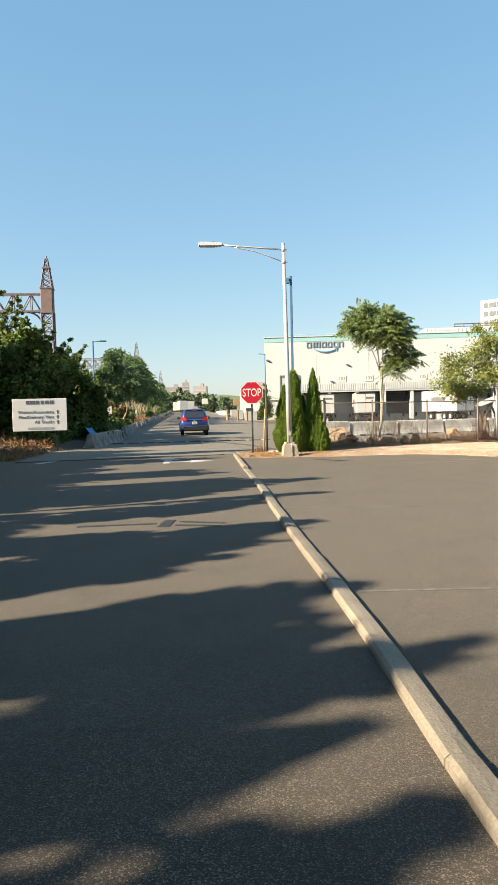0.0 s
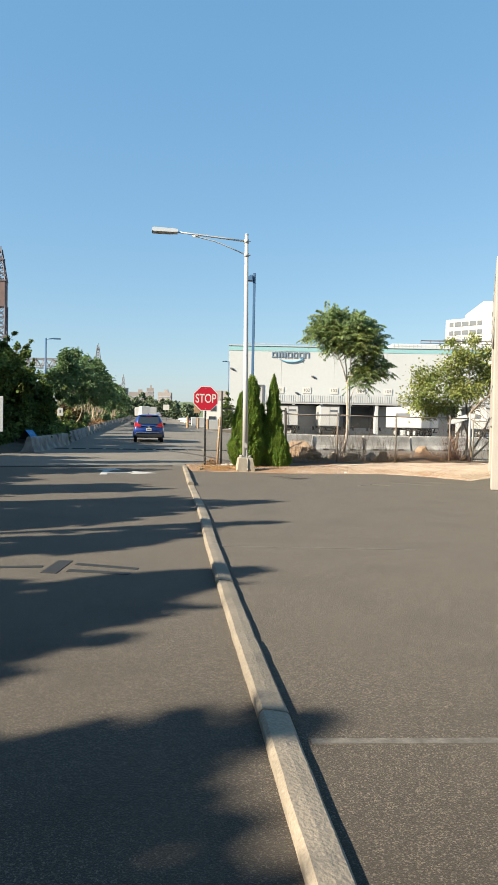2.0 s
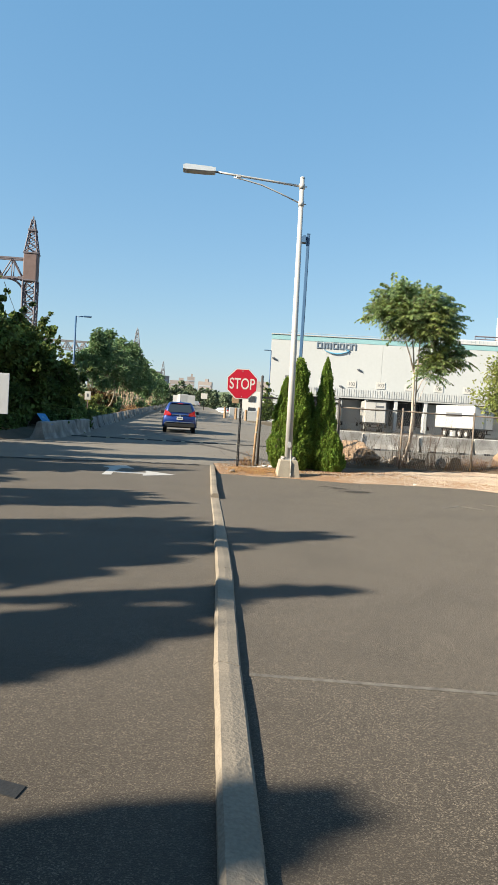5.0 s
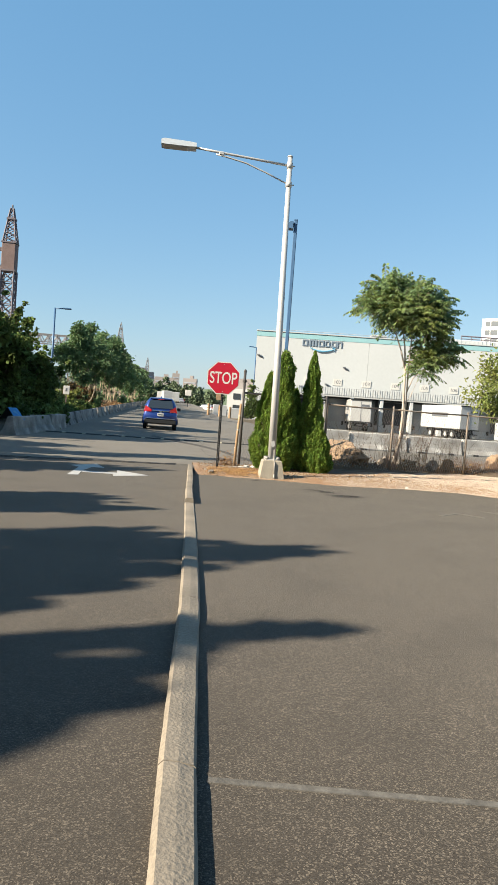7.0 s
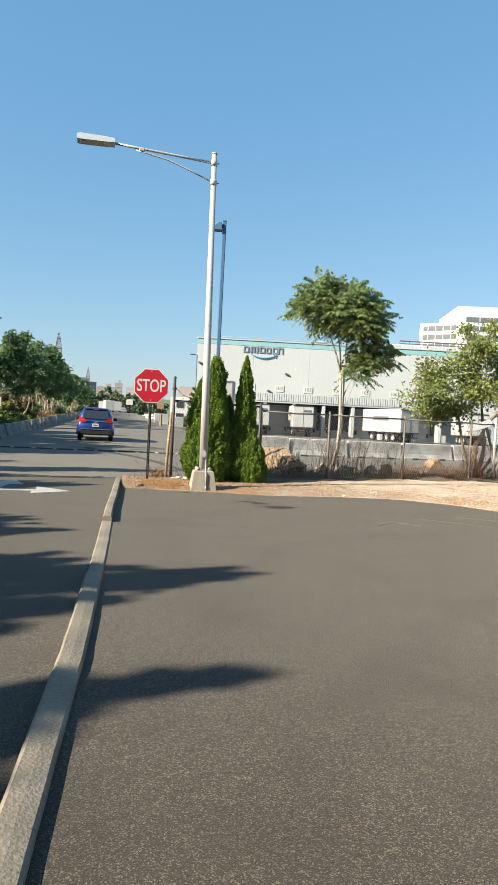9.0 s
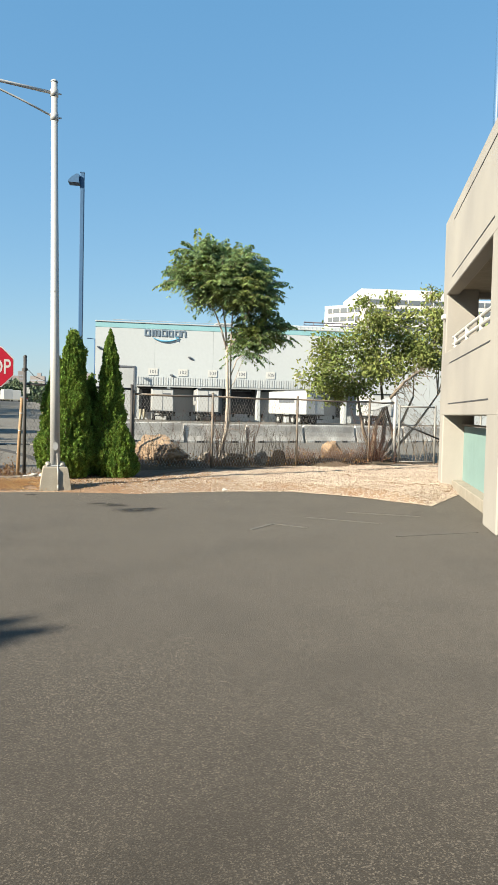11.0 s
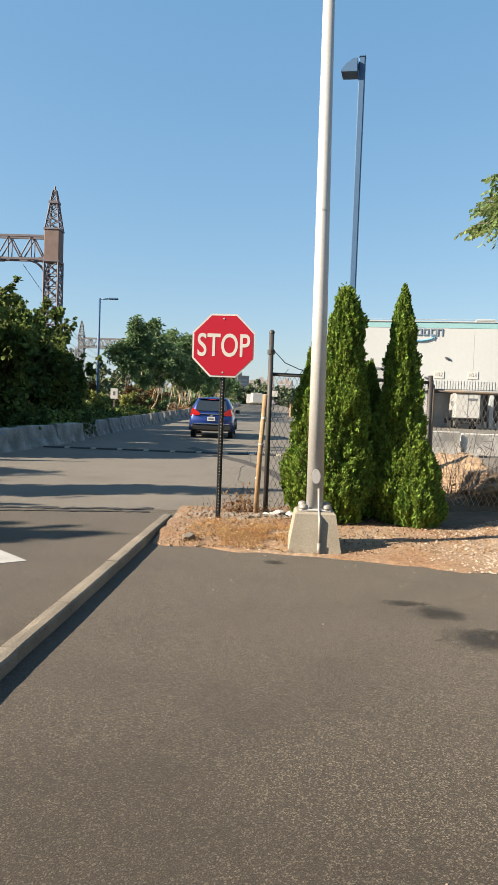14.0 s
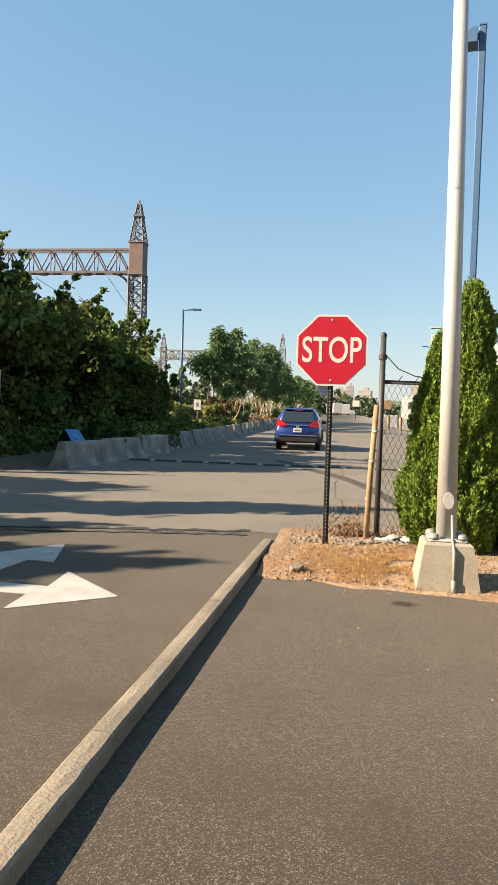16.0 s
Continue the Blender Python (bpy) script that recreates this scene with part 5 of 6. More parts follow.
def frond_tree(at, stems, lobes, fronds, seed, label, group=""):
    """A tree with long feathery leaves: paired leaflets along arching stalks."""
    t = thing("feather_leaf_tree", label, "tree", at, 0, group)
    r = np.random.default_rng(seed)
    wood = Shape()
    for pts, radii in stems:
        wood.tube(pts, [0.56 * q for q in radii], 9)
    part("trunk", wood, M_PALEBARK, t, "pale grey forked trunk", smooth=True)
    twig, cs, ds, ss = Shape(), [], [], []
    vol = np.array([q ** 2 for _, q in lobes])
    for _ in range(fronds):
        c, rad = lobes[r.choice(len(lobes), p=vol / vol.sum())]
        d = r.normal(size=3)
        d /= np.linalg.norm(d)
        start = np.array(c) + d * rad * r.uniform(0.15, 0.8)
        way = np.array([d[0], d[1], 0.35 + 0.5 * d[2]])
        way /= np.linalg.norm(way)
        length = r.uniform(0.36, 0.66)
        side = np.cross(way, (0, 0, 1))
        side /= np.linalg.norm(side)
        pairs = 11
        last = None
        for i in range(pairs + 1):
            f = i / pairs
            p = start + way * length * f + np.array([0, 0, -0.42 * length * f * f])
            if i and i % 3 == 0:
                twig.tube([last, p], 0.004, 3, False)
            if i % 3 == 0:
                last = p
            lw = 0.15 * (1 - 0.45 * abs(f - 0.45))
            for sg in (1, -1):
                dd = side * sg * 0.85 + way * 0.3 + np.array([0, 0, -0.75]) + r.normal(size=3) * 0.2
                dd /= np.linalg.norm(dd)
                cs.append(p + dd * lw * 0.5)
                ds.append(dd * lw)
                ss.append(way * 0.023 + r.normal(size=3) * 0.008)
    c, d, s = np.array(cs), np.array(ds), np.array(ss)
    verts = np.stack([c - d / 2, c + s + d * 0.05, c + d / 2, c - s + d * 0.05], 1).reshape(-1, 3)
    idx = np.arange(len(c))[:, None] * 4
    faces = (idx + [0, 1, 2, 3])
    me = bpy.data.meshes.new("crown")
    me.from_pydata(verts.tolist(), [], faces.tolist())
    me.materials.append(M_AILANTHUS)
    part("crown", me, None, t)
    tagged(part("stalk_tangle", twig, M_BARK, t), kind="stuff")
    return t


frond_tree((7.55, 27.4, 0.06),
           [([(0, 0, -0.05), (0.05, 0, 0.45), (0.17, 0, 0.85), (0.20, 0, 1.6), (0.17, 0, 2.5), (0.15, 0, 3.1)], [0.115, 0.10, 0.085, 0.075, 0.068, 0.06]),
            ([(0.12, 0.05, 0.5), (0.29, 0.08, 1.2), (0.29, 0.08, 2.2), (0.27, 0.06, 3.1), (0.30, 0.05, 4.0), (0.33, 0, 4.7)], [0.06, 0.052, 0.047, 0.042, 0.034, 0.015]),
            ([(0.15, 0, 3.0), (0.0, 0, 3.5), (-0.2, 0, 4.0), (-0.7, 0, 4.6), (-1.1, 0, 4.85)], [0.05, 0.042, 0.035, 0.022, 0.012]),
            ([(0.16, 0, 3.0), (0.12, 0.1, 3.7), (-0.05, 0.1, 4.6), (-0.2, 0, 5.3)], [0.05, 0.04, 0.03, 0.012]),
            ([(0.27, 0.05, 3.1), (0.55, 0, 3.6), (0.8, 0, 4.2), (1.0, 0, 4.9)], [0.04, 0.034, 0.026, 0.012]),
            ([(0.27, 0.05, 2.3), (0.42, 0, 2.75), (0.75, -0.1, 3.1), (1.3, -0.1, 3.4)], [0.032, 0.028, 0.022, 0.01]),
            ([(0.20, 0.05, 1.9), (0.38, 0, 2.2), (0.55, -0.1, 2.75)], [0.022, 0.018, 0.01])],
           [((-1.05, 0, 4.72), 0.28), ((-0.77, 0.1, 4.95), 0.40), ((-0.70, -0.1, 5.41), 0.30), ((-0.21, 0.15, 5.34), 0.44), ((0.34, -0.15, 5.30), 0.42), ((0.77, 0.1, 5.09), 0.40), ((1.07, 0, 4.64), 0.38), ((0.94, 0.1, 4.17), 0.38), ((0.40, -0.4, 4.45), 0.49), ((0.38, 0.45, 4.68), 0.49), ((-0.17, -0.35, 4.68), 0.47), ((-0.2, 0.35, 4.5), 0.36), ((-0.55, 0, 4.62), 0.28), ((0.94, 0, 3.50), 0.39), ((1.30, 0.1, 3.39), 0.32), ((0.62, -0.1, 3.09), 0.25), ((1.47, 0, 3.65), 0.22)],
           1300, 21, "young feathery-leaved tree with a forked pale trunk")

leafy("broad_leaf_tree", "sprawling olive-green tree with many thin stems behind the fence", "tree", (13.75, 30.5, 0.0),
      [((0, 0, -0.05), (-0.6, 0, 1.9), 0.07), ((0.1, 0, -0.05), (0.3, 0.2, 2.2), 0.08), ((0.2, 0.1, -0.05), (1.3, 0, 1.9), 0.06), ((0.3, 0, -0.05), (2.3, 0.2, 2.0), 0.05)],
      [((-1.9, 0, 2.4), 0.75), ((-1.2, 0.2, 3.2), 0.9), ((-0.9, -0.3, 2.4), 0.9), ((-0.3, 0, 3.9), 0.9), ((0.1, -0.3, 3.0), 1.0), ((0.9, 0.2, 3.9), 0.9), ((1.2, -0.2, 3.1), 0.9), ((1.9, 0, 4.2), 0.8), ((2.3, 0.2, 3.4), 0.9), ((-0.5, 0, 4.6), 0.35), ((0.5, 0.1, 4.8), 0.4), ((1.8, 0, 5.1), 0.4), ((2.9, 0, 4.0), 0.8), ((3.4, 0.3, 3.2), 0.8), ((-1.4, 0.1, 1.9), 0.5)],
      17000, 0.10, M_OLIVE, M_BARK, 31).scale = (1.1, 1.1, 1.1)
def bare_spots(r):
    return 14.6 + r.gauss(0, 0.9), 28.0 + r.gauss(0, 0.4), 1.0


twigs("bare_shrub", "tangle of bare grey branches beside the gate", bare_spots, 75, 2.4, 9, M_BARK, 0.9, 0.009)

sheet = thing("metal_sheet", "bent grey sheet of metal caught in branches beside the gate", "sheet")
part("sheet_face", Shape().add([(11.53, 26.98, 1.56), (11.86, 26.9, 1.60), (12.36, 26.9, 1.78), (12.34, 27.06, 1.96), (11.78, 27.06, 1.76), (11.55, 27.0, 1.545), (11.87, 26.92, 1.585), (12.38, 26.92, 1.765), (12.36, 27.08, 1.945), (11.80, 27.08, 1.745)], [(0, 1, 4), (1, 2, 3, 4), (5, 9, 6), (6, 9, 8, 7), (0, 5, 6, 1), (1, 6, 7, 2), (2, 7, 8, 3), (3, 8, 9, 4), (4, 9, 5, 0)]), M_GREYMETAL, sheet)
part("prop", Shape().tube([(12.9, 27.5, -0.05), (12.62, 27.3, 0.95), (12.2, 27.0, 1.72)], [0.05, 0.045, 0.04], 8), M_BARK, sheet, "grey branch holding the sheet")
limb = thing("bare_limb", "leaning bare grey limb with dead twigs beside the gate", "branch")
part("limb", Shape().tube([(12.3, 27.9, -0.05), (12.45, 28.0, 1.2), (12.85, 28.0, 1.91), (13.36, 28.0, 2.45), (13.96, 28.0, 2.88)], [0.07, 0.06, 0.05, 0.04, 0.02], 8), M_BARK, limb, smooth=True)
rr = random.Random(44)
sh = Shape()
for _ in range(46):
    f = rr.uniform(0.0, 1.0)
    p = Vector((12.85 + 1.11 * f, 28.0, 1.91 + 0.97 * f))
    q = p + Vector((rr.uniform(-0.15, 0.7), rr.uniform(-0.3, 0.3), rr.uniform(-0.5, 0.45)))
    sh.tube([p, p.lerp(q, 0.5) + Vector((0, 0, rr.uniform(-0.06, 0.1))), q], [0.014, 0.009, 0.004], 4, False)
tagged(part("twig_tangle", sh, M_BARK, limb), kind="stuff")

# shrubs and trees on the bank, from near to far
r = random.Random(12)
SPOTS = [(-9.5, 35.2, 7.0, 1.9), (-7.7, 33.6, 5.6, 1.7), (-7.5, 36.6, 4.9, 1.7), (-7.0, 39.6, 4.2, 1.5), (-6.5, 42.4, 3.2, 1.3), (-6.4, 45.0, 2.4, 1.1), (-8.6, 40.8, 4.6, 1.7), (-8.6, 33.2, 4.2, 1.5), (-9.2, 44.5, 5.0, 1.8), (-8.6, 48.5, 5.2, 1.7), (-10.5, 49.5, 5.5, 1.9), (-11.0, 56.0, 5.5, 1.9), (-11.0, 41.0, 5.2, 2.0)]
for k, (x, y, h, rad) in enumerate(SPOTS):
    z = bank_z(x, y)
    lobes = [((r.uniform(-0.75, 0.75) * rad, r.uniform(-0.7, 0.7) * rad, h * f + r.uniform(-0.2, 0.2)), rad * q) for f, q in ((0.12, 0.42), (0.2, 0.5), (0.3, 0.52), (0.4, 0.55), (0.5, 0.52), (0.58, 0.5), (0.68, 0.48), (0.76, 0.42), (0.84, 0.32), (0.92, 0.26), (0.3, 0.5), (0.5, 0.5))]
    lobes.append(((r.uniform(-0.4, 0.4), 0, h), 0.3))
    for _ in range(11):
        sx, sy, base, lean = r.uniform(-0.8, 0.8) * rad, r.uniform(-0.5, 0.5) * rad, h * r.uniform(0.50, 0.80), r.uniform(-0.15, 0.2)
        lobes += [((sx + lean * i + r.uniform(-0.1, 0.1), sy, base + 0.30 * i), 0.28 - 0.035 * i) for i in range(5)]
    leafy("bank_shrub", "dense dark green shrub overgrown with vines on the bank", "shrub", (x, y, z), [((0, 0, -0.1), (0.2, 0, h * 0.35), 0.07), ((0.1, 0.1, -0.1), (-0.4, 0.3, h * 0.45), 0.06)], lobes, 12500, 0.18, M_SHRUB, M_DARKBARK, 100 + k, "shrubs on the bank", 0.3, (1.0, 0.8))
for k, (x, y, h) in enumerate(((-6.6, 48.0, 1.7), (-8.0, 50.5, 2.4), (-6.8, 52.8, 1.5), (-9.4, 53.5, 2.6), (-7.3, 57.4, 1.8), (-9.0, 58.5, 2.4), (-6.5, 60.5, 1.6), (-7.0, 63.0, 2.0), (-6.6, 65.2, 1.5), (-7.4, 67.2, 2.1), (-6.7, 70.5, 1.6), (-7.2, 74.0, 2.0), (-6.8, 78.0, 1.7))):
    lobes = [((r.uniform(-0.6, 0.6) * h * 0.5, r.uniform(-0.6, 0.6) * h * 0.5, h * f), h * q) for f, q in ((0.2, 0.28), (0.35, 0.3), (0.5, 0.28), (0.65, 0.24), (0.8, 0.18), (0.3, 0.3))]
    leafy("brush_clump", "low tangled brush of green and rust-brown leaves", "shrub", (x, y, bank_z(x, y)), [((0, 0, -0.1), (0.1, 0, h * 0.4), 0.03)], lobes, 2600, 0.16, M_BRUSH if k % 2 or k > 6 else M_OLIVE, M_DARKBARK, 160 + k, "brush on the bank", 0.1, (1.0, 0.5))
y = 65.0
k = 0
while y < 170:
    x = -6.3 - r.uniform(0, 1.5) + (0.012 * (y - 60))
    h = r.uniform(6.2, 7.9) if y < 95 else r.uniform(5.0, 6.6)
    z = bank_z(x, y)
    rad = r.uniform(1.8, 2.5)
    stems = [((r.uniform(-0.2, 0.2), r.uniform(-0.2, 0.2), -0.1), (r.uniform(-0.7, 0.9), r.uniform(-0.5, 0.5), h * 0.40), 0.06) for _ in range(3)]
    lobes = [((r.uniform(-0.9, 1.0) * rad * (1.2 - f), r.uniform(-0.8, 0.8) * rad * (1.2 - f), h * f), rad * q) for f, q in ((0.07, 0.26), (0.12, 0.22), (0.33, 0.38), (0.45, 0.45), (0.54, 0.5), (0.63, 0.52), (0.7, 0.52), (0.77, 0.46), (0.85, 0.4), (0.93, 0.3), (0.6, 0.5), (0.7, 0.45))]
    leafy("roadside_tree", "slender multi-stemmed green tree above the barriers", "tree", (x, y, z), stems, lobes, 6000 if y < 100 else 1800, 0.32 if y < 100 else 0.5, M_LEAF, M_PALESTEM, 200 + k, "trees along the road", 0.5, (1.0, 0.36))
    y += r.uniform(2.6, 4.4) if y < 100 else 5.5
    k += 1
# tall trees that shade the road beside and behind the camera
# x, y, height of the tip above the road, half the crown's width
SHADE = [(-9.2, -8.6, 6.2, 0.8), (-9.2, -7.2, 6.3, 0.7), (-9.2, -5.9, 6.1, 0.7), (-9.2, -4.7, 6.2, 0.6), (-9.2, -3.6, 6.3, 0.6), (-9.2, -2.5, 6.0, 0.6), (-9.2, -1.6, 6.1, 0.5), (-9.2, -0.75, 5.9, 0.4), (-9.2, -0.05, 6.48, 0.32), (-9.2, 0.65, 6.1, 0.42), (-9.2, 1.25, 6.0, 0.34), (-9.2, 1.64, 6.33, 0.2),
         (-9.2, 2.95, 5.4, 0.4), (-9.2, 3.45, 5.75, 0.42), (-9.2, 3.95, 6.1, 0.40), (-9.2, 4.5, 6.25, 0.34), (-9.2, 5.0, 6.5, 0.22), (-9.2, 5.4, 5.1, 0.22),
         (-9.2, 6.85, 5.95, 0.25), (-9.2, 7.3, 6.2, 0.28), (-9.2, 7.7, 6.3, 0.2), (-9.2, 8.1, 6.92, 0.07),
         (-9.2, 9.0, 5.7, 0.3), (-9.2, 9.5, 6.1, 0.3), (-9.2, 10.0, 6.45, 0.3), (-9.2, 10.58, 7.26, 0.28), (-9.2, 11.1, 6.6, 0.3), (-9.2, 11.65, 6.2, 0.3),
         (-9.2, 13.6, 6.05, 0.5), (-9.3, 14.6, 5.85, 0.5), (-10.5, 19.2, 7.0, 0.9), (-9.8, 21.8, 5.6, 0.7), (-9.5, 23.8, 7.7, 0.7), (-10.8, 31.4, 7.5, 0.9)]
# unseen rows added behind to block sky and deepen the shade on the road
SHADE += [(-10.0, -9 + 1.4 * k, 4.5 + 0.25 * (k % 3 - 1), 0.8) for k in range(20)]
SHADE += [(-12.4, -10 + 2.6 * k, 6.0, 1.3) for k in range(12)]
# unseen row added to shade the bank shrubs; the gap lets sun reach direction_sign
SHADE += [(-12.6, 24.0 + 1.9 * k, 6.4 + 0.3 * (k % 2), 1.2) for k in range(11) if k not in (2, 3)]
for k, (x, y, tip, half) in enumerate(SHADE):
    rr = random.Random(900 + k)
    z = bank_z(x, y)
    h = tip - z
    lobes = [((rr.uniform(-0.9, 0.1), rr.uniform(-0.45, 0.45) * half, h * f), half * q) for f, q in ((0.22, 1.25), (0.3, 1.35), (0.38, 1.35), (0.46, 1.3), (0.54, 1.25), (0.61, 1.15), (0.68, 1.1))]
    lobes += [((rr.uniform(-0.3, 0.1), rr.uniform(-0.35, 0.35) * half, h * f), half * q) for f, q in ((0.74, 1.0), (0.79, 0.9), (0.84, 0.75))]
    lobes += [((rr.uniform(-0.06, 0.06), rr.uniform(-0.08, 0.08), h - 0.14 - 0.2 * i), 0.13 + 0.08 * i * min(1.0, half / 0.3)) for i in range(4)]
    for _ in range(3):
        sy, base = rr.uniform(-1.1, 1.1) * half, h - rr.uniform(0.7, 1.3)
        lobes += [((rr.uniform(-0.1, 0.1), sy + 0.04 * i, base + 0.2 * i), 0.17 - 0.03 * i) for i in range(4)]
    leafy("shade_tree", "leafy green tree on the bank shading the road", "tree", (x, y, z), [((0, 0, -0.1), (0.1, 0, h * 0.45), 0.09), ((0.05, 0.05, -0.1), (-0.3, 0.2, h * 0.5), 0.07)], lobes, int(700 + 8400 * min(1.0, half)), 0.2 + 0.08 * min(1.0, half), M_SHRUB, M_DARKBARK, 300 + k, "trees along the road", 0.3, (1.0, 0.7))
c = []
r0 = np.random.default_rng(15)
for _ in range(5000):
    x, y = -5.2 - abs(r0.normal(0, 1.2)), r0.uniform(45, 120)
    c.append((x, y, rise(x, y) + bank_z(x, y) + abs(r0.normal(0, 0.16))))
for _ in range(2500):
    x, y = -6.2 - abs(r0.normal(0, 1.5)), r0.uniform(24, 34)
    c.append((x, y, rise(x, y) + bank_z(x, y) + abs(r0.normal(0, 0.10))))
tagged(new("dry_grass", leaf_mesh("dry_grass", M_DRY, c, 0.30, r0, (1.0, 0.12), 0.02, -0.8)), "tufts of dry orange-brown grass on the bank", "grass", kind="stuff")
c = []
for _ in range(9000):
    x, y = -5.0 - abs(r0.normal(0, 0.8)), r0.uniform(37.5, 64)
    c.append((x, y, 0.25 + rise(x, y) + bank_z(x, y) + abs(r0.normal(0, 0.22)) * (1.6 if 38 < y < 46 else 0.8)))
for _ in range(2600):
    y = 40.3 + r0.normal(0, 1.0)
    drop = abs(r0.normal(0, 0.28))
    c.append((-4.5 + 0.35 * drop + r0.normal(0, 0.12), y, 1.05 - drop + r0.normal(0, 0.07)))
for _ in range(6000):
    x, y = -6.2 - abs(r0.normal(0, 1.6)), r0.uniform(31.8, 37)
    c.append((x, y, rise(x, y) + bank_z(x, y) + abs(r0.normal(0, 0.28))))
tagged(new("low_weeds", leaf_mesh("low_weeds", M_SHRUB, c, 0.16, r0, (1.0, 0.7), 0.1)), "low green weeds spilling over the barriers", "weeds", kind="stuff")

# ---- railway gantries ----
def lattice(sh, a, b, size, bays, thick):
    """A square lattice mast or girder between two points."""
    a, b = Vector(a), Vector(b)
    d = (b - a).normalized()
    u = Vector((0, 1, 0))
    v = d.cross(u).normalized()
    h = size / 2
    corner = [(u * su + v * sv) * h for su, sv in ((-1, -1), (1, -1), (1, 1), (-1, 1))]
    for c in corner:
        sh.tube([a + c, b + c], thick, 4)
    for k in range(bays):
        p, q = a.lerp(b, k / bays), a.lerp(b, (k + 1) / bays)
        for i in range(4):
            c, e = corner[i], corner[(i + 1) % 4]
            sh.tube([p + c, q + e], thick * 0.5, 4, False)
            sh.tube([p + e, q + c], thick * 0.5, 4, False)
            sh.tube([p + c, p + e], thick * 0.5, 4, False)


def spire(sh, x, z0, z1, w0, w1, bays, thick):
    for k in range(bays):
        f0, f1 = k / bays, (k + 1) / bays
        a, b = w0 + (w1 - w0) * f0, w0 + (w1 - w0) * f1
        c, d = z0 + (z1 - z0) * f0, z0 + (z1 - z0) * f1
        for sx, sy in ((-1, -1), (1, -1), (1, 1), (-1, 1)):
            sh.tube([(x + sx * a, sy * a, c), (x + sx * b, sy * b, d)], thick, 4)
            tx, ty = -sy, sx
            sh.tube([(x + sx * a, sy * a, c), (x + tx * b, ty * b, d)], thick * 0.6, 4, False)
            sh.tube([(x + tx * a, ty * a, c), (x + sx * b, sy * b, d)], thick * 0.6, 4, False)


def gantry(at, span, side, label, scale=1.0, plated=True):
    """A mast at the origin, and a truss that runs to the given side (-1 or 1)."""
    t = thing("rail_gantry", label, "railway gantry", at, 0, "railway gantries")
    steel = M_STEEL if plated else M_FARSTEEL
    mast_shape = Shape()
    lattice(mast_shape, (0, 0, 0), (0, 0, 10.4 if plated else 12.4), 0.92, 13, 0.08)
    part("mast", mast_shape, steel, t)
    if plated:
        part("plate_box", Shape().box((0, 0, 11.42), (0.98, 0.98, 2.0), bev=0.04), M_RUST, t, "rusty plated box at the mast head")
    for z in (12.46, 10.42):
        part("box_trim", Shape().box((0, 0, z), (1.06, 1.06, 0.10)), steel, t)
    sp = Shape()
    spire(sp, 0, 12.5, 14.2, 0.46, 0.22, 4, 0.055)
    spire(sp, 0, 14.2, 15.0, 0.22, 0.10, 2, 0.05)
    sp.box((0, 0, 14.2), (0.62, 0.62, 0.14))
    sp.tube([(0, 0, 15.0), (0, 0, 15.25)], 0.06, 6)
    part("spire", sp, steel, t)
    truss = Shape()
    bays = max(3, int(span / 1.5))
    for y in (-0.32, 0.32):
        for z in (10.55, 12.0):
            truss.box((side * (0.5 + span / 2), y, z), (span, 0.14, 0.13))
        for k in range(bays):
            a, b = side * (0.6 + span * k / bays), side * (0.6 + span * (k + 1) / bays)
            m = (a + b) / 2
            truss.tube([(a, y, 10.6), (m, y, 11.95)], 0.05, 4, False)
            truss.tube([(m, y, 11.95), (b, y, 10.6)], 0.05, 4, False)
            truss.tube([(m, y, 11.95), (m, y, 10.6)], 0.04, 4, False)
    for k in range(0, bays, 2):
        a = side * (0.6 + span * k / bays)
        truss.box((a, 0, 10.55), (0.5, 0.8, 0.22))
    part("truss", truss, steel, t, "steel truss beam")
    pts = [(side * (0.44 + 1.25 * (1 - math.cos(w))), 0, 9.2 + 1.3 * math.sin(w)) for w in (k * math.pi / 16 for k in range(9))]
    part("knee_brace", Shape().tube(pts, 0.085, 6), steel, t)
    far = Shape()
    lattice(far, (side * (span + 1.2), 0, 0), (side * (span + 1.2), 0, 10.4), 0.92, 13, 0.08)
    part("mast", far, steel, t)
    if plated:
        part("plate_box", Shape().box((side * (span + 1.2), 0, 11.42), (0.98, 0.98, 2.0), bev=0.04), M_RUST, t)
    t.scale = (scale, scale, scale)
    return t


gantry((-11.7, 60.5, -0.45), 24, -1, "rusty steel railway gantry with a lattice mast and spire")
gantry((-32.4, 143.0, -0.6), 22, 1, "distant steel railway gantry behind the trees", plated=False)
gantry((-8.9, 130.0, -1.7), 20, -1, "far steel railway gantry on the skyline", plated=False)
gantry((-7.4, 215.0, -2.2), 20, -1, "far steel railway gantry on the skyline", plated=False)
wires = thing("overhead_wires", "thin overhead wires strung between the railway gantries", "wires")
for x0, z0, x1, z1 in ((-13.5, 10.2, -28.0, 9.8), (-15.5, 9.0, -25.5, 8.6), (-18.5, 10.2, -22.0, 9.8)):
    pts = [(x0 + (x1 - x0) * f, 60 + 83 * f, z0 + (z1 - z0) * f - 1.1 * 4 * f * (1 - f)) for f in (k / 12 for k in range(13))]
    part("wire", Shape().tube(pts, 0.022, 4), M_TRIM, wires)


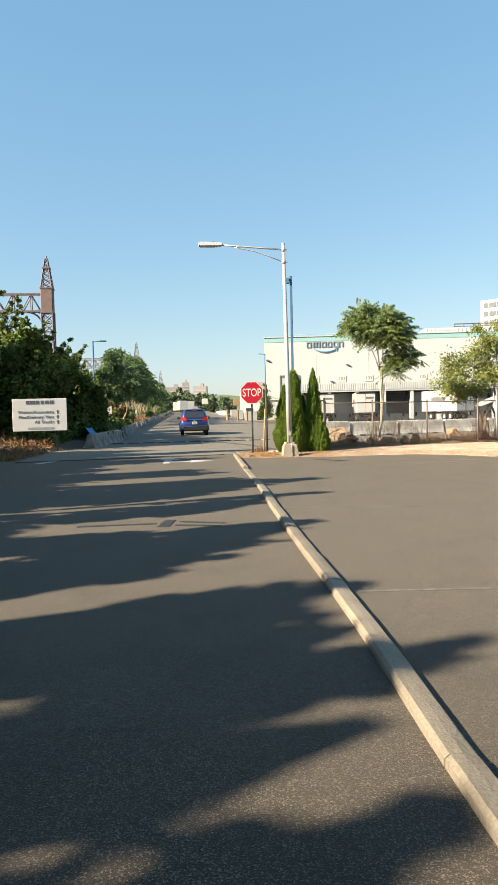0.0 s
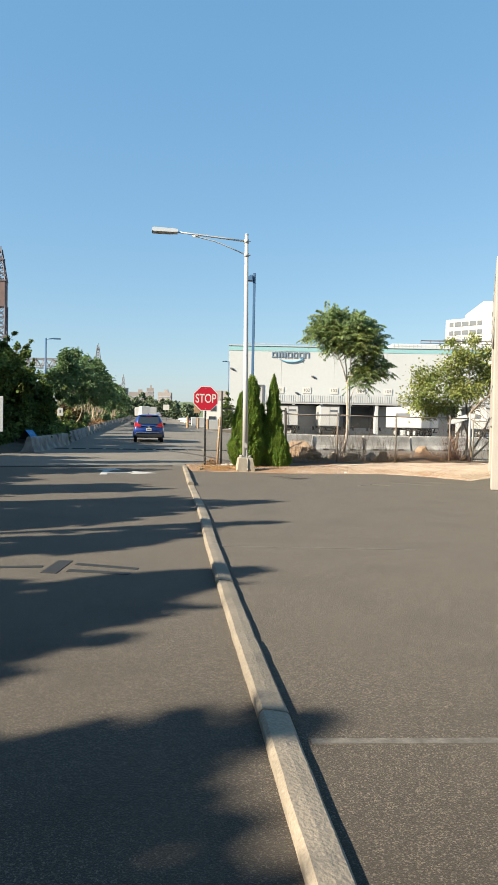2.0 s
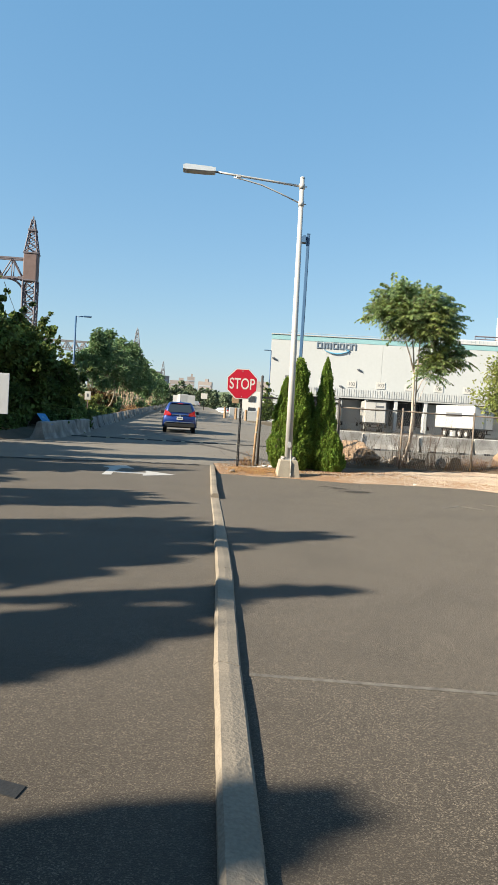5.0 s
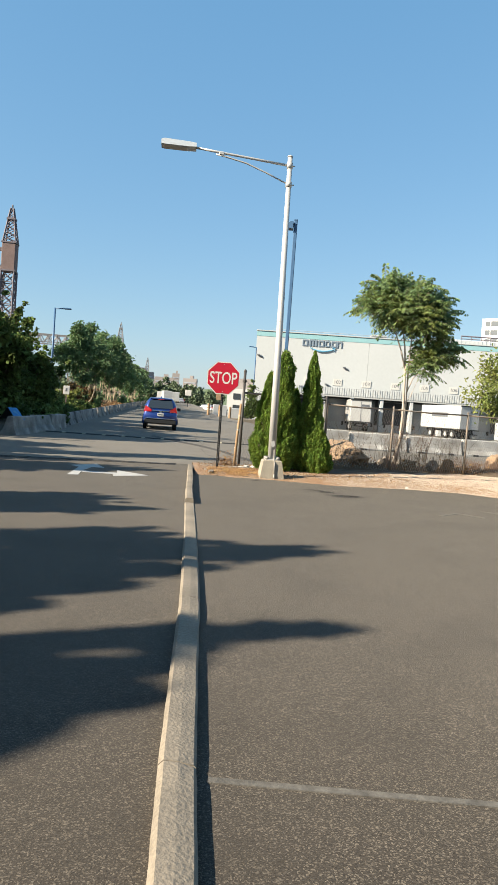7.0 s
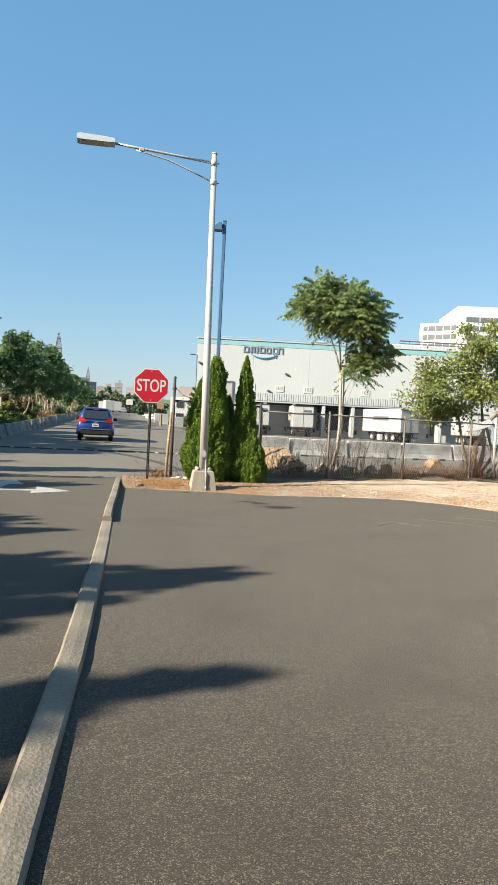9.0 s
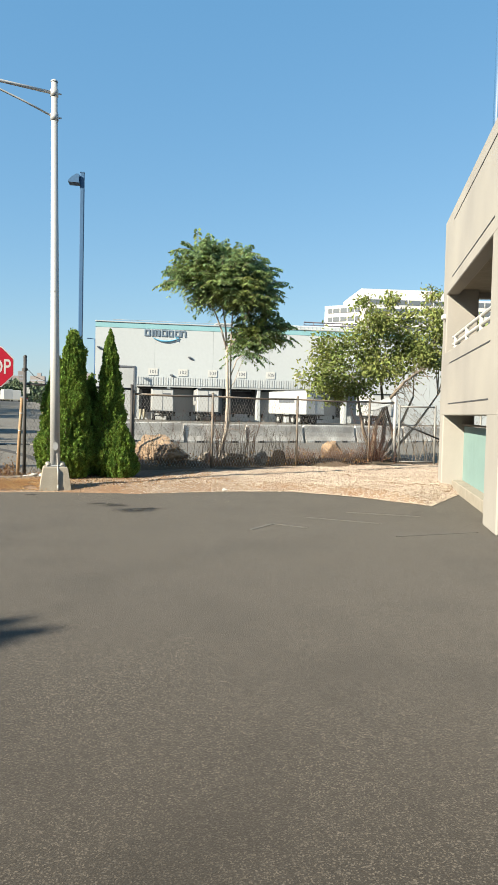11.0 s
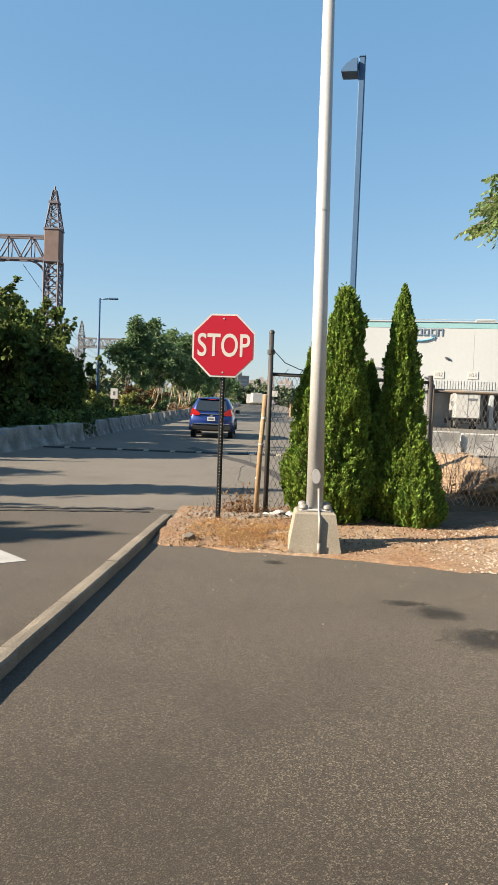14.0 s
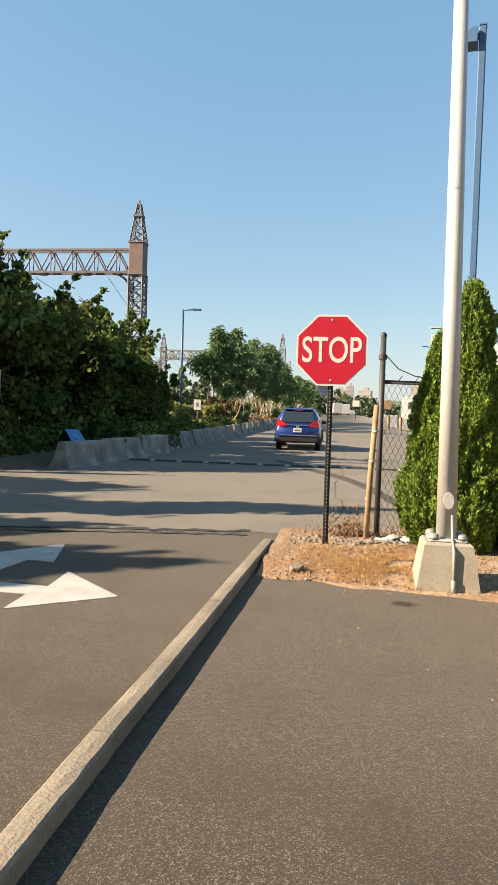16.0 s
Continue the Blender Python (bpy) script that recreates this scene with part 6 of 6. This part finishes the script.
def road_lamp(at, height, arm, turn, label):
    t = thing("road_lamp", label, "street lamp", at, turn)
    part("pole", Shape().tube([(0, 0, -0.1), (0, 0, height)], [0.085, 0.065], 10), M_BLUEPOLE, t, smooth=True)
    part("arm", Shape().tube([(0, 0, height - 0.05), (arm, 0, height)], 0.04, 8), M_BLUEPOLE, t, smooth=True)
    part("lamp_head", Shape().box((arm + 0.2, 0, height), (0.55, 0.26, 0.10), bev=0.03), M_BLUEPOLE, t)
    part("base", Shape().box((0, 0, 0.05), (0.3, 0.3, 0.1), bev=0.02), M_CONC, t)
    return t


road_lamp((-7.4, 55.6, 0.5), 6.6, 0.6, 0, "dark road lamp standing among the bank shrubs")
road_lamp((10.5, 92.0, 0.0), 9.2, -0.8, 0, "dark lamp post beside the warehouse corner")

# ---- signs on the far side ----
b = thing("direction_sign", "white direction sign on two dark posts beside the road", "sign", (-6.66, 30.8, 0.05), 8)
part("panel", Shape().box((0, 0, 1.58), (2.30, 0.06, 1.42), bev=0.01), M_PANEL, b)
for x in (-0.72, 0.70):
    part("post", Shape().box((x, 0.06, 0.45), (0.07, 0.06, 1.0)), M_POST, b)
brand = Shape()
for k, wd in enumerate((0.15, 0.24, 0.15, 0.13, 0.16, 0.15)):
    brand.box((-0.50 + 0.205 * k, -0.034, 2.13), (wd, 0.008, 0.15))
part("brand_bars", brand, M_INK, b, "dark bars for a brand mark")
for k, line in enumerate(("Visitors/Associates", "Flex/Delivery Vans", "All Trucks")):
    z = 1.70 - k * 0.22
    ob = lettering("lettering", line, 0.20, M_INK, b, Matrix.Translation((0, -0.034, z)) @ pose(0, 0, 0, 90, 0, 0), 0.002)
    right = max(v.co.x for v in ob.data.vertices)
    ob.data.transform(Matrix.Translation((0.60 - right, 0, 0)))
    part("up_arrow", Shape().prism([(0.73, z - 0.08), (0.79, z - 0.08), (0.79, z + 0.02), (0.83, z + 0.02), (0.76, z + 0.09), (0.69, z + 0.02), (0.73, z + 0.02)], -0.036, -0.03, "y"), M_INK, b)
part("address_bar", Shape().box((0.02, -0.034, 0.99), (1.1, 0.006, 0.09)), M_GREYMETAL, b, "plain grey bar")

b = thing("blue_board", "small blue folding board leaning behind the barrier", "sign board", (-5.05, 33.7, 0.52), 15)
part("face", Shape().add([(-0.05, -0.02, 0.42), (0.24, -0.30, 0.0), (0.56, -0.08, 0.0), (0.27, 0.20, 0.42), (-0.07, -0.01, 0.43), (0.22, -0.29, 0.02), (0.54, -0.07, 0.02), (0.25, 0.21, 0.43)], [(0, 1, 2, 3), (4, 5, 6, 7), (0, 1, 5, 4), (1, 2, 6, 5), (2, 3, 7, 6), (3, 0, 4, 7)]), M_BLUEBOARD, b)
part("back_leg", Shape().add([(-0.06, -0.02, 0.42), (-0.30, 0.22, 0.0), (0.02, 0.44, 0.0), (0.26, 0.20, 0.42), (-0.09, -0.04, 0.42), (-0.33, 0.20, 0.0), (-0.01, 0.42, 0.0), (0.23, 0.18, 0.42)], [(0, 1, 2, 3), (4, 5, 6, 7), (0, 1, 5, 4), (1, 2, 6, 5), (2, 3, 7, 6), (3, 0, 4, 7)]), M_POST, b)
top, down, along = Vector((-0.07, -0.02, 0.43)), Vector((0.29, -0.28, -0.42)), Vector((0.32, 0.22, 0.0))
out = along.cross(down).normalized() * 0.012
if out.y > 0:
    out = -out
part("arrow_shape", Shape().add([top + down * a + along * e + out for a, e in ((0.30, 0.30), (0.26, 0.55), (0.62, 0.78), (0.70, 0.70), (0.44, 0.52), (0.44, 0.32))], [(0, 1, 2, 3, 4, 5)]), M_SKYBLUE, b)

b = thing("post_sign", "small white notice on a rusty post", "sign", (-6.15, 54.5, 0.2), 0)
part("post", Shape().box((0, 0, 0.75), (0.06, 0.05, 1.6)), M_RUST, b)
part("panel", Shape().box((0, -0.04, 1.45), (0.40, 0.03, 0.58), bev=0.01), M_WHITE, b)
part("print_bar", Shape().box((0, -0.058, 1.47), (0.12, 0.006, 0.22)), M_INK, b)

# ---- cars ----
def car(at, turn, paint, label, size=(1.80, 4.5, 1.66), brake=False, name="car", group=""):
    """A sport utility car, nose towards +y."""
    t = thing(name, label, "car", at, turn, group)
    W, L, H = size
    h = W / 2

    def loft(sections, mat, nm, parent, smooth=True):
        sh = Shape()
        n = len(sections[0])
        vs = [p for s in sections for p in s]
        fs = [(i * n + k, i * n + (k + 1) % n, (i + 1) * n + (k + 1) % n, (i + 1) * n + k) for i in range(len(sections) - 1) for k in range(n)]
        fs += [tuple(range(n)), tuple(reversed(range((len(sections) - 1) * n, len(sections) * n)))]
        ob = part(nm, sh.add(vs, fs), mat, parent)
        if smooth:
            ob.data.shade_smooth()
        return ob

    def ring(y, z0, z1, w0, w1, crown=0.03):
        return [(-w0, y, z0), (-w0 * 1.02, y, z0 + (z1 - z0) * 0.45), (-w1, y, z1 - 0.03), (-w1 * 0.9, y, z1), (0, y, z1 + crown), (w1 * 0.9, y, z1), (w1, y, z1 - 0.03), (w0 * 1.02, y, z0 + (z1 - z0) * 0.45), (w0, y, z0), (0, y, z0 - 0.02)]
    body = [ring(0.0, 0.52, 0.98, h * 0.86, h * 0.84), ring(0.10, 0.36, 1.04, h * 0.95, h * 0.90), ring(0.45, 0.30, 1.06, h, h * 0.94), ring(1.3, 0.28, 1.05, h, h * 0.95), ring(2.6, 0.28, 1.02, h, h * 0.95), ring(3.3, 0.28, 0.99, h, h * 0.93), ring(4.1, 0.32, 0.90, h * 0.97, h * 0.85), ring(L - 0.08, 0.40, 0.78, h * 0.86, h * 0.74), ring(L, 0.50, 0.70, h * 0.78, h * 0.66)]
    shell = loft(body, paint, "body", t)
    cabin = [ring(0.16, 1.0, 1.10, h * 0.84, h * 0.78, 0.01), ring(0.40, 1.0, H - 0.16, h * 0.88, h * 0.70, 0.02), ring(0.62, 1.0, H - 0.03, h * 0.90, h * 0.68, 0.03), ring(1.6, 1.0, H, h * 0.91, h * 0.68, 0.03), ring(2.5, 1.0, H - 0.05, h * 0.91, h * 0.66, 0.03), ring(3.25, 0.98, 1.06, h * 0.90, h * 0.78, 0.02)]
    loft(cabin, paint, "cabin", t)
    part("rear_window", Shape().add([(-h * 0.70, 0.24, 1.12), (h * 0.70, 0.24, 1.12), (h * 0.60, 0.48, H - 0.17), (-h * 0.60, 0.48, H - 0.17), (-h * 0.72, 0.13, 1.13), (h * 0.72, 0.13, 1.13), (h * 0.62, 0.34, H - 0.14), (-h * 0.62, 0.34, H - 0.14)], [(0, 1, 2, 3), (4, 5, 6, 7), (0, 1, 5, 4), (1, 2, 6, 5), (2, 3, 7, 6), (3, 0, 4, 7)]), G_DARK, t, "dark rear window")
    part("windscreen", Shape().add([(-h * 0.74, 3.20, 1.10), (h * 0.74, 3.20, 1.10), (h * 0.60, 2.58, H - 0.08), (-h * 0.60, 2.58, H - 0.08), (-h * 0.74, 3.24, 1.12), (h * 0.74, 3.24, 1.12), (h * 0.60, 2.62, H - 0.06), (-h * 0.60, 2.62, H - 0.06)], [(0, 1, 2, 3), (4, 5, 6, 7), (0, 1, 5, 4), (1, 2, 6, 5), (2, 3, 7, 6), (3, 0, 4, 7)]), G_DARK, t)
    for s in (-1, 1):
        for y0, y1 in ((0.55, 1.15), (1.22, 1.95), (2.02, 2.85)):
            e = h * 0.885 * s
            f = h * 0.735 * s
            o = 0.025 * s
            part("side_window", Shape().add([(e, y0, 1.10), (e, y1, 1.10), (f, y1 - (0.15 if y1 > 2.5 else 0), H - 0.20), (f, y0 + (0.1 if y0 < 1 else 0), H - 0.20), (e + o, y0, 1.10), (e + o, y1, 1.10), (f + o, y1 - (0.15 if y1 > 2.5 else 0), H - 0.20), (f + o, y0 + (0.1 if y0 < 1 else 0), H - 0.20)], [(0, 1, 2, 3), (4, 5, 6, 7), (0, 1, 5, 4), (1, 2, 6, 5), (2, 3, 7, 6), (3, 0, 4, 7)]), G_DARK, t)
        tail = part("tail_light", Shape().add([(s * h * 0.95, 0.02, 0.92), (s * h * 0.52, -0.035, 0.94), (s * h * 0.52, -0.035, 1.05), (s * h * 0.86, 0.04, 1.24), (s * h * 0.95, 0.22, 1.04), (s * h * 0.9, 0.25, 1.20)], [(0, 1, 2, 3), (0, 3, 5, 4), (1, 2, 3), (0, 1, 4)]), M_BRAKE if brake else M_TAIL, t, "red tail light")
        part("mirror", Shape().box((s * (h + 0.09), 2.55, 1.12), (0.20, 0.12, 0.15), bev=0.03), M_TRIM, t, "black door mirror")
        part("exhaust_trim", Shape().box((s * h * 0.62, 0.0, 0.40), (0.20, 0.06, 0.07), bev=0.02), M_CHROME, t)
        part("head_light", Shape().box((s * h * 0.66, L - 0.12, 0.72), (0.38, 0.16, 0.14), bev=0.04), M_WHITE, t)
        for y in (0.85, L - 0.85):
            w = part("wheel", Shape().tube([(s * (h - 0.22), y, 0.35), (s * (h - 0.03), y, 0.35)], 0.35, 22), M_RUBBER, t)
            part("rim", Shape().tube([(s * (h - 0.06), y, 0.35), (s * (h - 0.015), y, 0.35)], 0.22, 14), M_GREYMETAL, w)
            part("wheel_arch", Shape().tube([(s * (h + 0.004), y - 0.42, 0.32), (s * (h + 0.004), y - 0.34, 0.60), (s * (h + 0.004), y, 0.76), (s * (h + 0.004), y + 0.34, 0.60), (s * (h + 0.004), y + 0.42, 0.32)], 0.035, 6), M_TRIM, t)
    part("bumper", Shape().box((0, 0.04, 0.44), (W * 0.92, 0.16, 0.24), bev=0.05), M_TRIM, t, "black lower bumper")
    part("bumper_strip", Shape().box((0, -0.03, 0.60), (W * 0.84, 0.06, 0.035), bev=0.01), M_CHROME, t)
    part("chrome_strip", Shape().box((0, -0.02, 1.00), (W * 0.5, 0.04, 0.03), bev=0.008), M_CHROME, t)
    part("badge", Shape().box((0, -0.03, 0.93), (0.12, 0.02, 0.09), bev=0.01), M_CHROME, t)
    plate = part("number_plate", Shape().box((0, -0.025, 0.80), (0.32, 0.02, 0.16), bev=0.004), M_WHITE, t)
    part("plate_bar", Shape().box((0, -0.037, 0.80), (0.22, 0.004, 0.06)), M_INK, plate)
    part("rear_wiper", Shape().box((0.12, 0.20, 1.18), (0.42, 0.02, 0.02)), M_TRIM, t)
    part("spoiler", Shape().box((0, 0.44, H - 0.06), (W * 0.62, 0.26, 0.045), bev=0.015), paint, t)
    part("high_brake_light", Shape().box((0, 0.32, H - 0.085), (0.30, 0.03, 0.03)), M_BRAKE if brake else M_TAIL, t)
    part("roof_antenna", Shape().prism([(0.9, H + 0.02), (1.12, H + 0.02), (0.95, H + 0.09)], -0.02, 0.02, "x"), paint, t)
    return t


M_BRAKE = material("lit_red_lens", (0.5, 0.01, 0.01), 0.25, 0.05, 2, 20, 0.0, coat=0.8)
M_BRAKE.node_tree.nodes["Principled BSDF"].inputs["Emission Color"].default_value = (1.0, 0.05, 0.04, 1)
M_BRAKE.node_tree.nodes["Principled BSDF"].inputs["Emission Strength"].default_value = 1.5
car((0.3, 43.5, 0.0), 1, M_BLUECAR, "blue compact sport utility car with red tail lights on the road", (1.80, 4.5, 1.68))
M_DARKCAR = material("black_car_paint", (0.02, 0.02, 0.022), 0.3, 0.04, 2, 20, 0.0, coat=1.0)
M_SILVER = material("silver_car_paint", (0.45, 0.46, 0.47), 0.35, 0.04, 2, 20, 0.0, metal=0.5, coat=1.0)
car((11.4, 104.0, 0.0), 75, M_DARKCAR, "black car parked beyond the yard entrance", group="far parked cars")
car((9.4, 152.0, 0.0), 60, M_SILVER, "silver car parked far along the road", group="far parked cars")
car((9.6, 163.0, 0.0), 60, M_VAN, "white car parked far along the road", group="far parked cars")
car((9.9, 176.0, 0.0), 55, M_SILVER, "silver car parked far along the road", group="far parked cars")
car((4.0, 205.0, 0.0), 90, M_SILVER, "grey car crossing far down the road", group="far parked cars")


def far_van(at, turn, label):
    t = thing("box_van", label, "van", at, turn, "far parked vans")
    part("cargo_box", Shape().box((0, 2.6, 1.75), (2.1, 3.6, 2.3), bev=0.06), M_VAN, t)
    part("cab", Shape().add([(-1, 4.3, 0.5), (1, 4.3, 0.5), (1, 6.0, 0.5), (-1, 6.0, 0.5), (-1, 4.3, 2.2), (1, 4.3, 2.2), (0.95, 5.1, 2.15), (-0.95, 5.1, 2.15), (1, 5.9, 1.2), (-1, 5.9, 1.2)], [(0, 1, 2, 3), (0, 1, 5, 4), (4, 5, 6, 7), (6, 7, 9, 8), (8, 9, 3, 2), (1, 2, 8, 6, 5), (0, 3, 9, 7, 4)]), M_VAN, t)
    part("windscreen", Shape().add([(-0.85, 5.2, 2.08), (0.85, 5.2, 2.08), (0.9, 5.85, 1.3), (-0.9, 5.85, 1.3), (-0.85, 5.23, 2.11), (0.85, 5.23, 2.11), (0.9, 5.88, 1.33), (-0.9, 5.88, 1.33)], [(0, 1, 2, 3), (4, 5, 6, 7), (0, 1, 5, 4), (1, 2, 6, 5), (2, 3, 7, 6), (3, 0, 4, 7)]), G_DARK, t)
    for x in (-0.9, 0.9):
        for y in (1.6, 5.2):
            part("wheel", Shape().tube([(x - 0.12, y, 0.38), (x + 0.12, y, 0.38)], 0.38, 14), M_RUBBER, t)
    part("bumper", Shape().box((0, 0.75, 0.55), (2.0, 0.12, 0.18)), M_YELLOW, t)
    return t


far_van((-0.4, 182.0, 0.0), 10, "white box van parked far along the road")
far_van((1.4, 190.0, 0.0), 5, "white box van parked far along the road")
far_van((-2.6, 196.0, 0.0), -5, "white box van parked far along the road")

# ---- yard entrance clutter ----
for k, x in enumerate((6.3, 8.05)):
    w = part("panel_barrier", Shape().box((0, 0, 0.62), (1.6, 0.45, 1.2), bev=0.04).box((0, 0, 0.04), (1.6, 0.7, 0.08)), M_VAN)
    w.matrix_world = pose(x, 88.0, rise(x, 88.0), 0, 0, 4)
    tagged(w, "white block barrier at the yard entrance", "barrier", "white barriers at the entrance")
for k, (x, y) in enumerate(((4.6, 80.0), (6.9, 80.5), (5.75, 79.5))):
    w = part("wooden_post", Shape().tube([(0, 0, 0), (0, 0, 1.15)], 0.14, 10).dome((0, 0, 1.15), 0.14, 0.5), M_WOOD)
    w.matrix_world = pose(x, y, rise(x, y))
    tagged(w, "short brown bollard post at the yard entrance", "post", "posts at the entrance")
b = thing("warning_sign", "small orange sign on a post at the yard entrance", "sign", (5.7, 80.6, 0), 0)
part("post", Shape().box((0, 0, 1.1), (0.08, 0.08, 2.2)), M_POST, b)
part("panel", Shape().box((0, -0.06, 2.1), (0.7, 0.04, 0.8), bev=0.02), M_WOOD, b)
b = thing("post_sign", "white notice on a post far along the road", "sign", (3.2, 120, 0), 0)
part("post", Shape().box((0, 0, 1.1), (0.08, 0.08, 2.2)), M_POST, b)
part("panel", Shape().box((0, -0.06, 2.3), (1.0, 0.04, 0.9), bev=0.02), M_WHITE, b)
isl = part("traffic_island", Shape().prism([(4.2, 79.2), (10.5, 79.2), (13.0, 84), (12.0, 92), (4.8, 90)], -0.6, 0.13), M_KERB)
isl.location.z = rise(8.0, 85.0)
tagged(isl, "raised concrete island at the yard entrance", "traffic island", kind="structure")
leafy("entrance_shrub", "dark conical shrub beside the warehouse corner", "shrub", (10.2, 90.5, 0.1), [((0, 0, -0.05), (0, 0, 1.2), 0.08)], [((0, 0, 1.2), 1.1), ((0.1, 0, 2.2), 1.0), ((0, 0, 3.2), 0.8), ((0, 0, 4.2), 0.55), ((0, 0, 4.9), 0.3)], 2600, 0.25, M_SHRUB, M_DARKBARK, 77)

# ---- distance ----
r = random.Random(44)
for k in range(14):
    x, y, h = -13 + k * 2.1 + r.uniform(-0.6, 0.6), 222 + r.uniform(-6, 10), r.uniform(4.6, 7.2)
    lobes = [((r.uniform(-1.8, 1.8), r.uniform(-1, 1), h * f), q) for f, q in ((0.15, 1.5), (0.3, 1.8), (0.45, 1.9), (0.6, 1.7), (0.75, 1.4), (0.9, 1.0))]
    leafy("far_tree", "rounded green tree closing the end of the road", "tree", (x, y, 0), [((0, 0, -0.1), (0.1, 0, h * 0.35), 0.15)], lobes, 1500, 0.55, M_FARLEAF, M_DARKBARK, 460 + k, "trees in the far woods", 0.1, (1.0, 0.8))
for k in range(46):
    x = -70 + k * 3.6 + r.uniform(-1, 1)
    y = 240 + r.uniform(0, 60) + (0 if -25 < x < 45 else -60)
    h = r.uniform(7, 11)
    lobes = [((r.uniform(-2.4, 2.4), r.uniform(-2, 2), h * f), q) for f, q in ((0.25, 2.0), (0.4, 2.3), (0.55, 2.2), (0.7, 1.9), (0.85, 1.4))]
    leafy("far_tree", "rounded green tree in the far woods", "tree", (x, y, 0), [((0, 0, -0.1), (0.1, 0, h * 0.35), 0.2)], lobes, 700, 1.0, M_FARLEAF, M_DARKBARK, 500 + k, "trees in the far woods", 0.1, (1.0, 0.8))
bank = Shape()
n = 60
vs, fs = [], []
for k in range(n + 1):
    x = -320 + 640 * k / n
    for f, z in ((0, 0), (0.5, 11), (1, 17 + 4 * noise.noise(Vector((k * 0.35, 0, 0))))):
        vs.append((x, 420 + 160 * f, z))
for k in range(n):
    for i in range(2):
        a = k * 3 + i
        fs.append((a, a + 1, a + 4, a + 3))
tagged(part("far_hill", Shape().add(vs, fs), M_FARLEAF, smooth=True), "wooded hill far off under haze", "hill", kind="structure")


def apartment(at, size, turn, label, mat):
    t = thing("apartment_block", label, "building", at, turn, "apartment blocks on the skyline")
    w, d, h = size
    part("wall", Shape().box((0, 0, h / 2), (w, d, h)), mat, t)
    part("roof_house", Shape().box((w * 0.1, 0, h + 2), (w * 0.25, d * 0.6, 4)), mat, t)
    rows = max(3, int(h / 5.0))
    for k in range(rows):
        part("window", Shape().box((0, -d / 2 - 0.1, 3 + k * (h - 4) / rows), (w * 0.86, 0.4, 1.6)), G_PALE, t, "band of windows")
    return t


for x, y, w, h, tn in ((-42, 900, 30, 46, 20), (-64, 930, 14, 50, 10), (-14, 980, 26, 44, 0), (2, 1000, 10, 52, 0), (22, 960, 18, 46, -8), (-26, 1000, 8, 40, 0), (-92, 960, 24, 40, 10)):
    apartment((x, y, 0), (w, 14, h * 0.9), tn, "brown apartment block far off on the skyline", M_BRICK)
low = thing("low_building", "low white and brown building beyond the entrance", "building", (14.8, 190.0, 0), -6)
part("wall", Shape().box((12, 8, 3.5), (24, 16, 7)), M_OFFICE, low)
part("brown_storey", Shape().box((13, 9, 8.4), (22, 14, 2.8)), M_BRICK, low, "brown upper storey")
for k in range(2):
    for i in range(5):
        part("window", Shape().box((2.5 + i * 4.5, -0.05, 2.0 + k * 3.0), (1.8, 0.2, 1.5)), G_DARK, low)

office = thing("office_building", "white office building with dark ribbon windows", "building", (125.5, 250.0, 2.5), -14)
part("wall", Shape().box((45, 20, 20.2), (90, 40, 45.6)), M_OFFICE, office)
part("penthouse", Shape().box((32, 20, 45.4), (11, 12, 5.2)), M_OFFICE, office)
part("roof_storey", Shape().box((14.5, 22, 45.0), (29, 34, 4.2)), M_OFFICE, office)
for k in range(11):
    z = 41.4 - k * 3.3
    for x0, x1 in ((2.0, 62.0), (73.0, 88.0)):
        win = part("ribbon_window", Shape().box(((x0 + x1) / 2, -0.02, z), (x1 - x0, 0.3, 1.75)), G_GREY, office, "dark ribbon of windows")
        n = int((x1 - x0) / 5)
        for i in range(1, n):
            part("mullion", Shape().box((x0 + (x1 - x0) * i / n, -0.12, z), (0.3, 0.3, 1.75)), M_OFFICE, win)
wing = thing("office_wing", "white lower wing of the office building", "building", (114.8, 262.0, 2.5), -48)
part("wall", Shape().box((8.0, 10, 18.9), (16, 20, 43.0)), M_OFFICE, wing)
for k in range(10):
    win = part("ribbon_window", Shape().box((8.0, -0.02, 38.4 - k * 3.3), (13, 0.3, 1.75)), G_GREY, wing)
    for i in range(4):
        part("mullion", Shape().box((3.5 + i * 3, -0.12, 38.4 - k * 3.3), (0.3, 0.3, 1.75)), M_OFFICE, win)
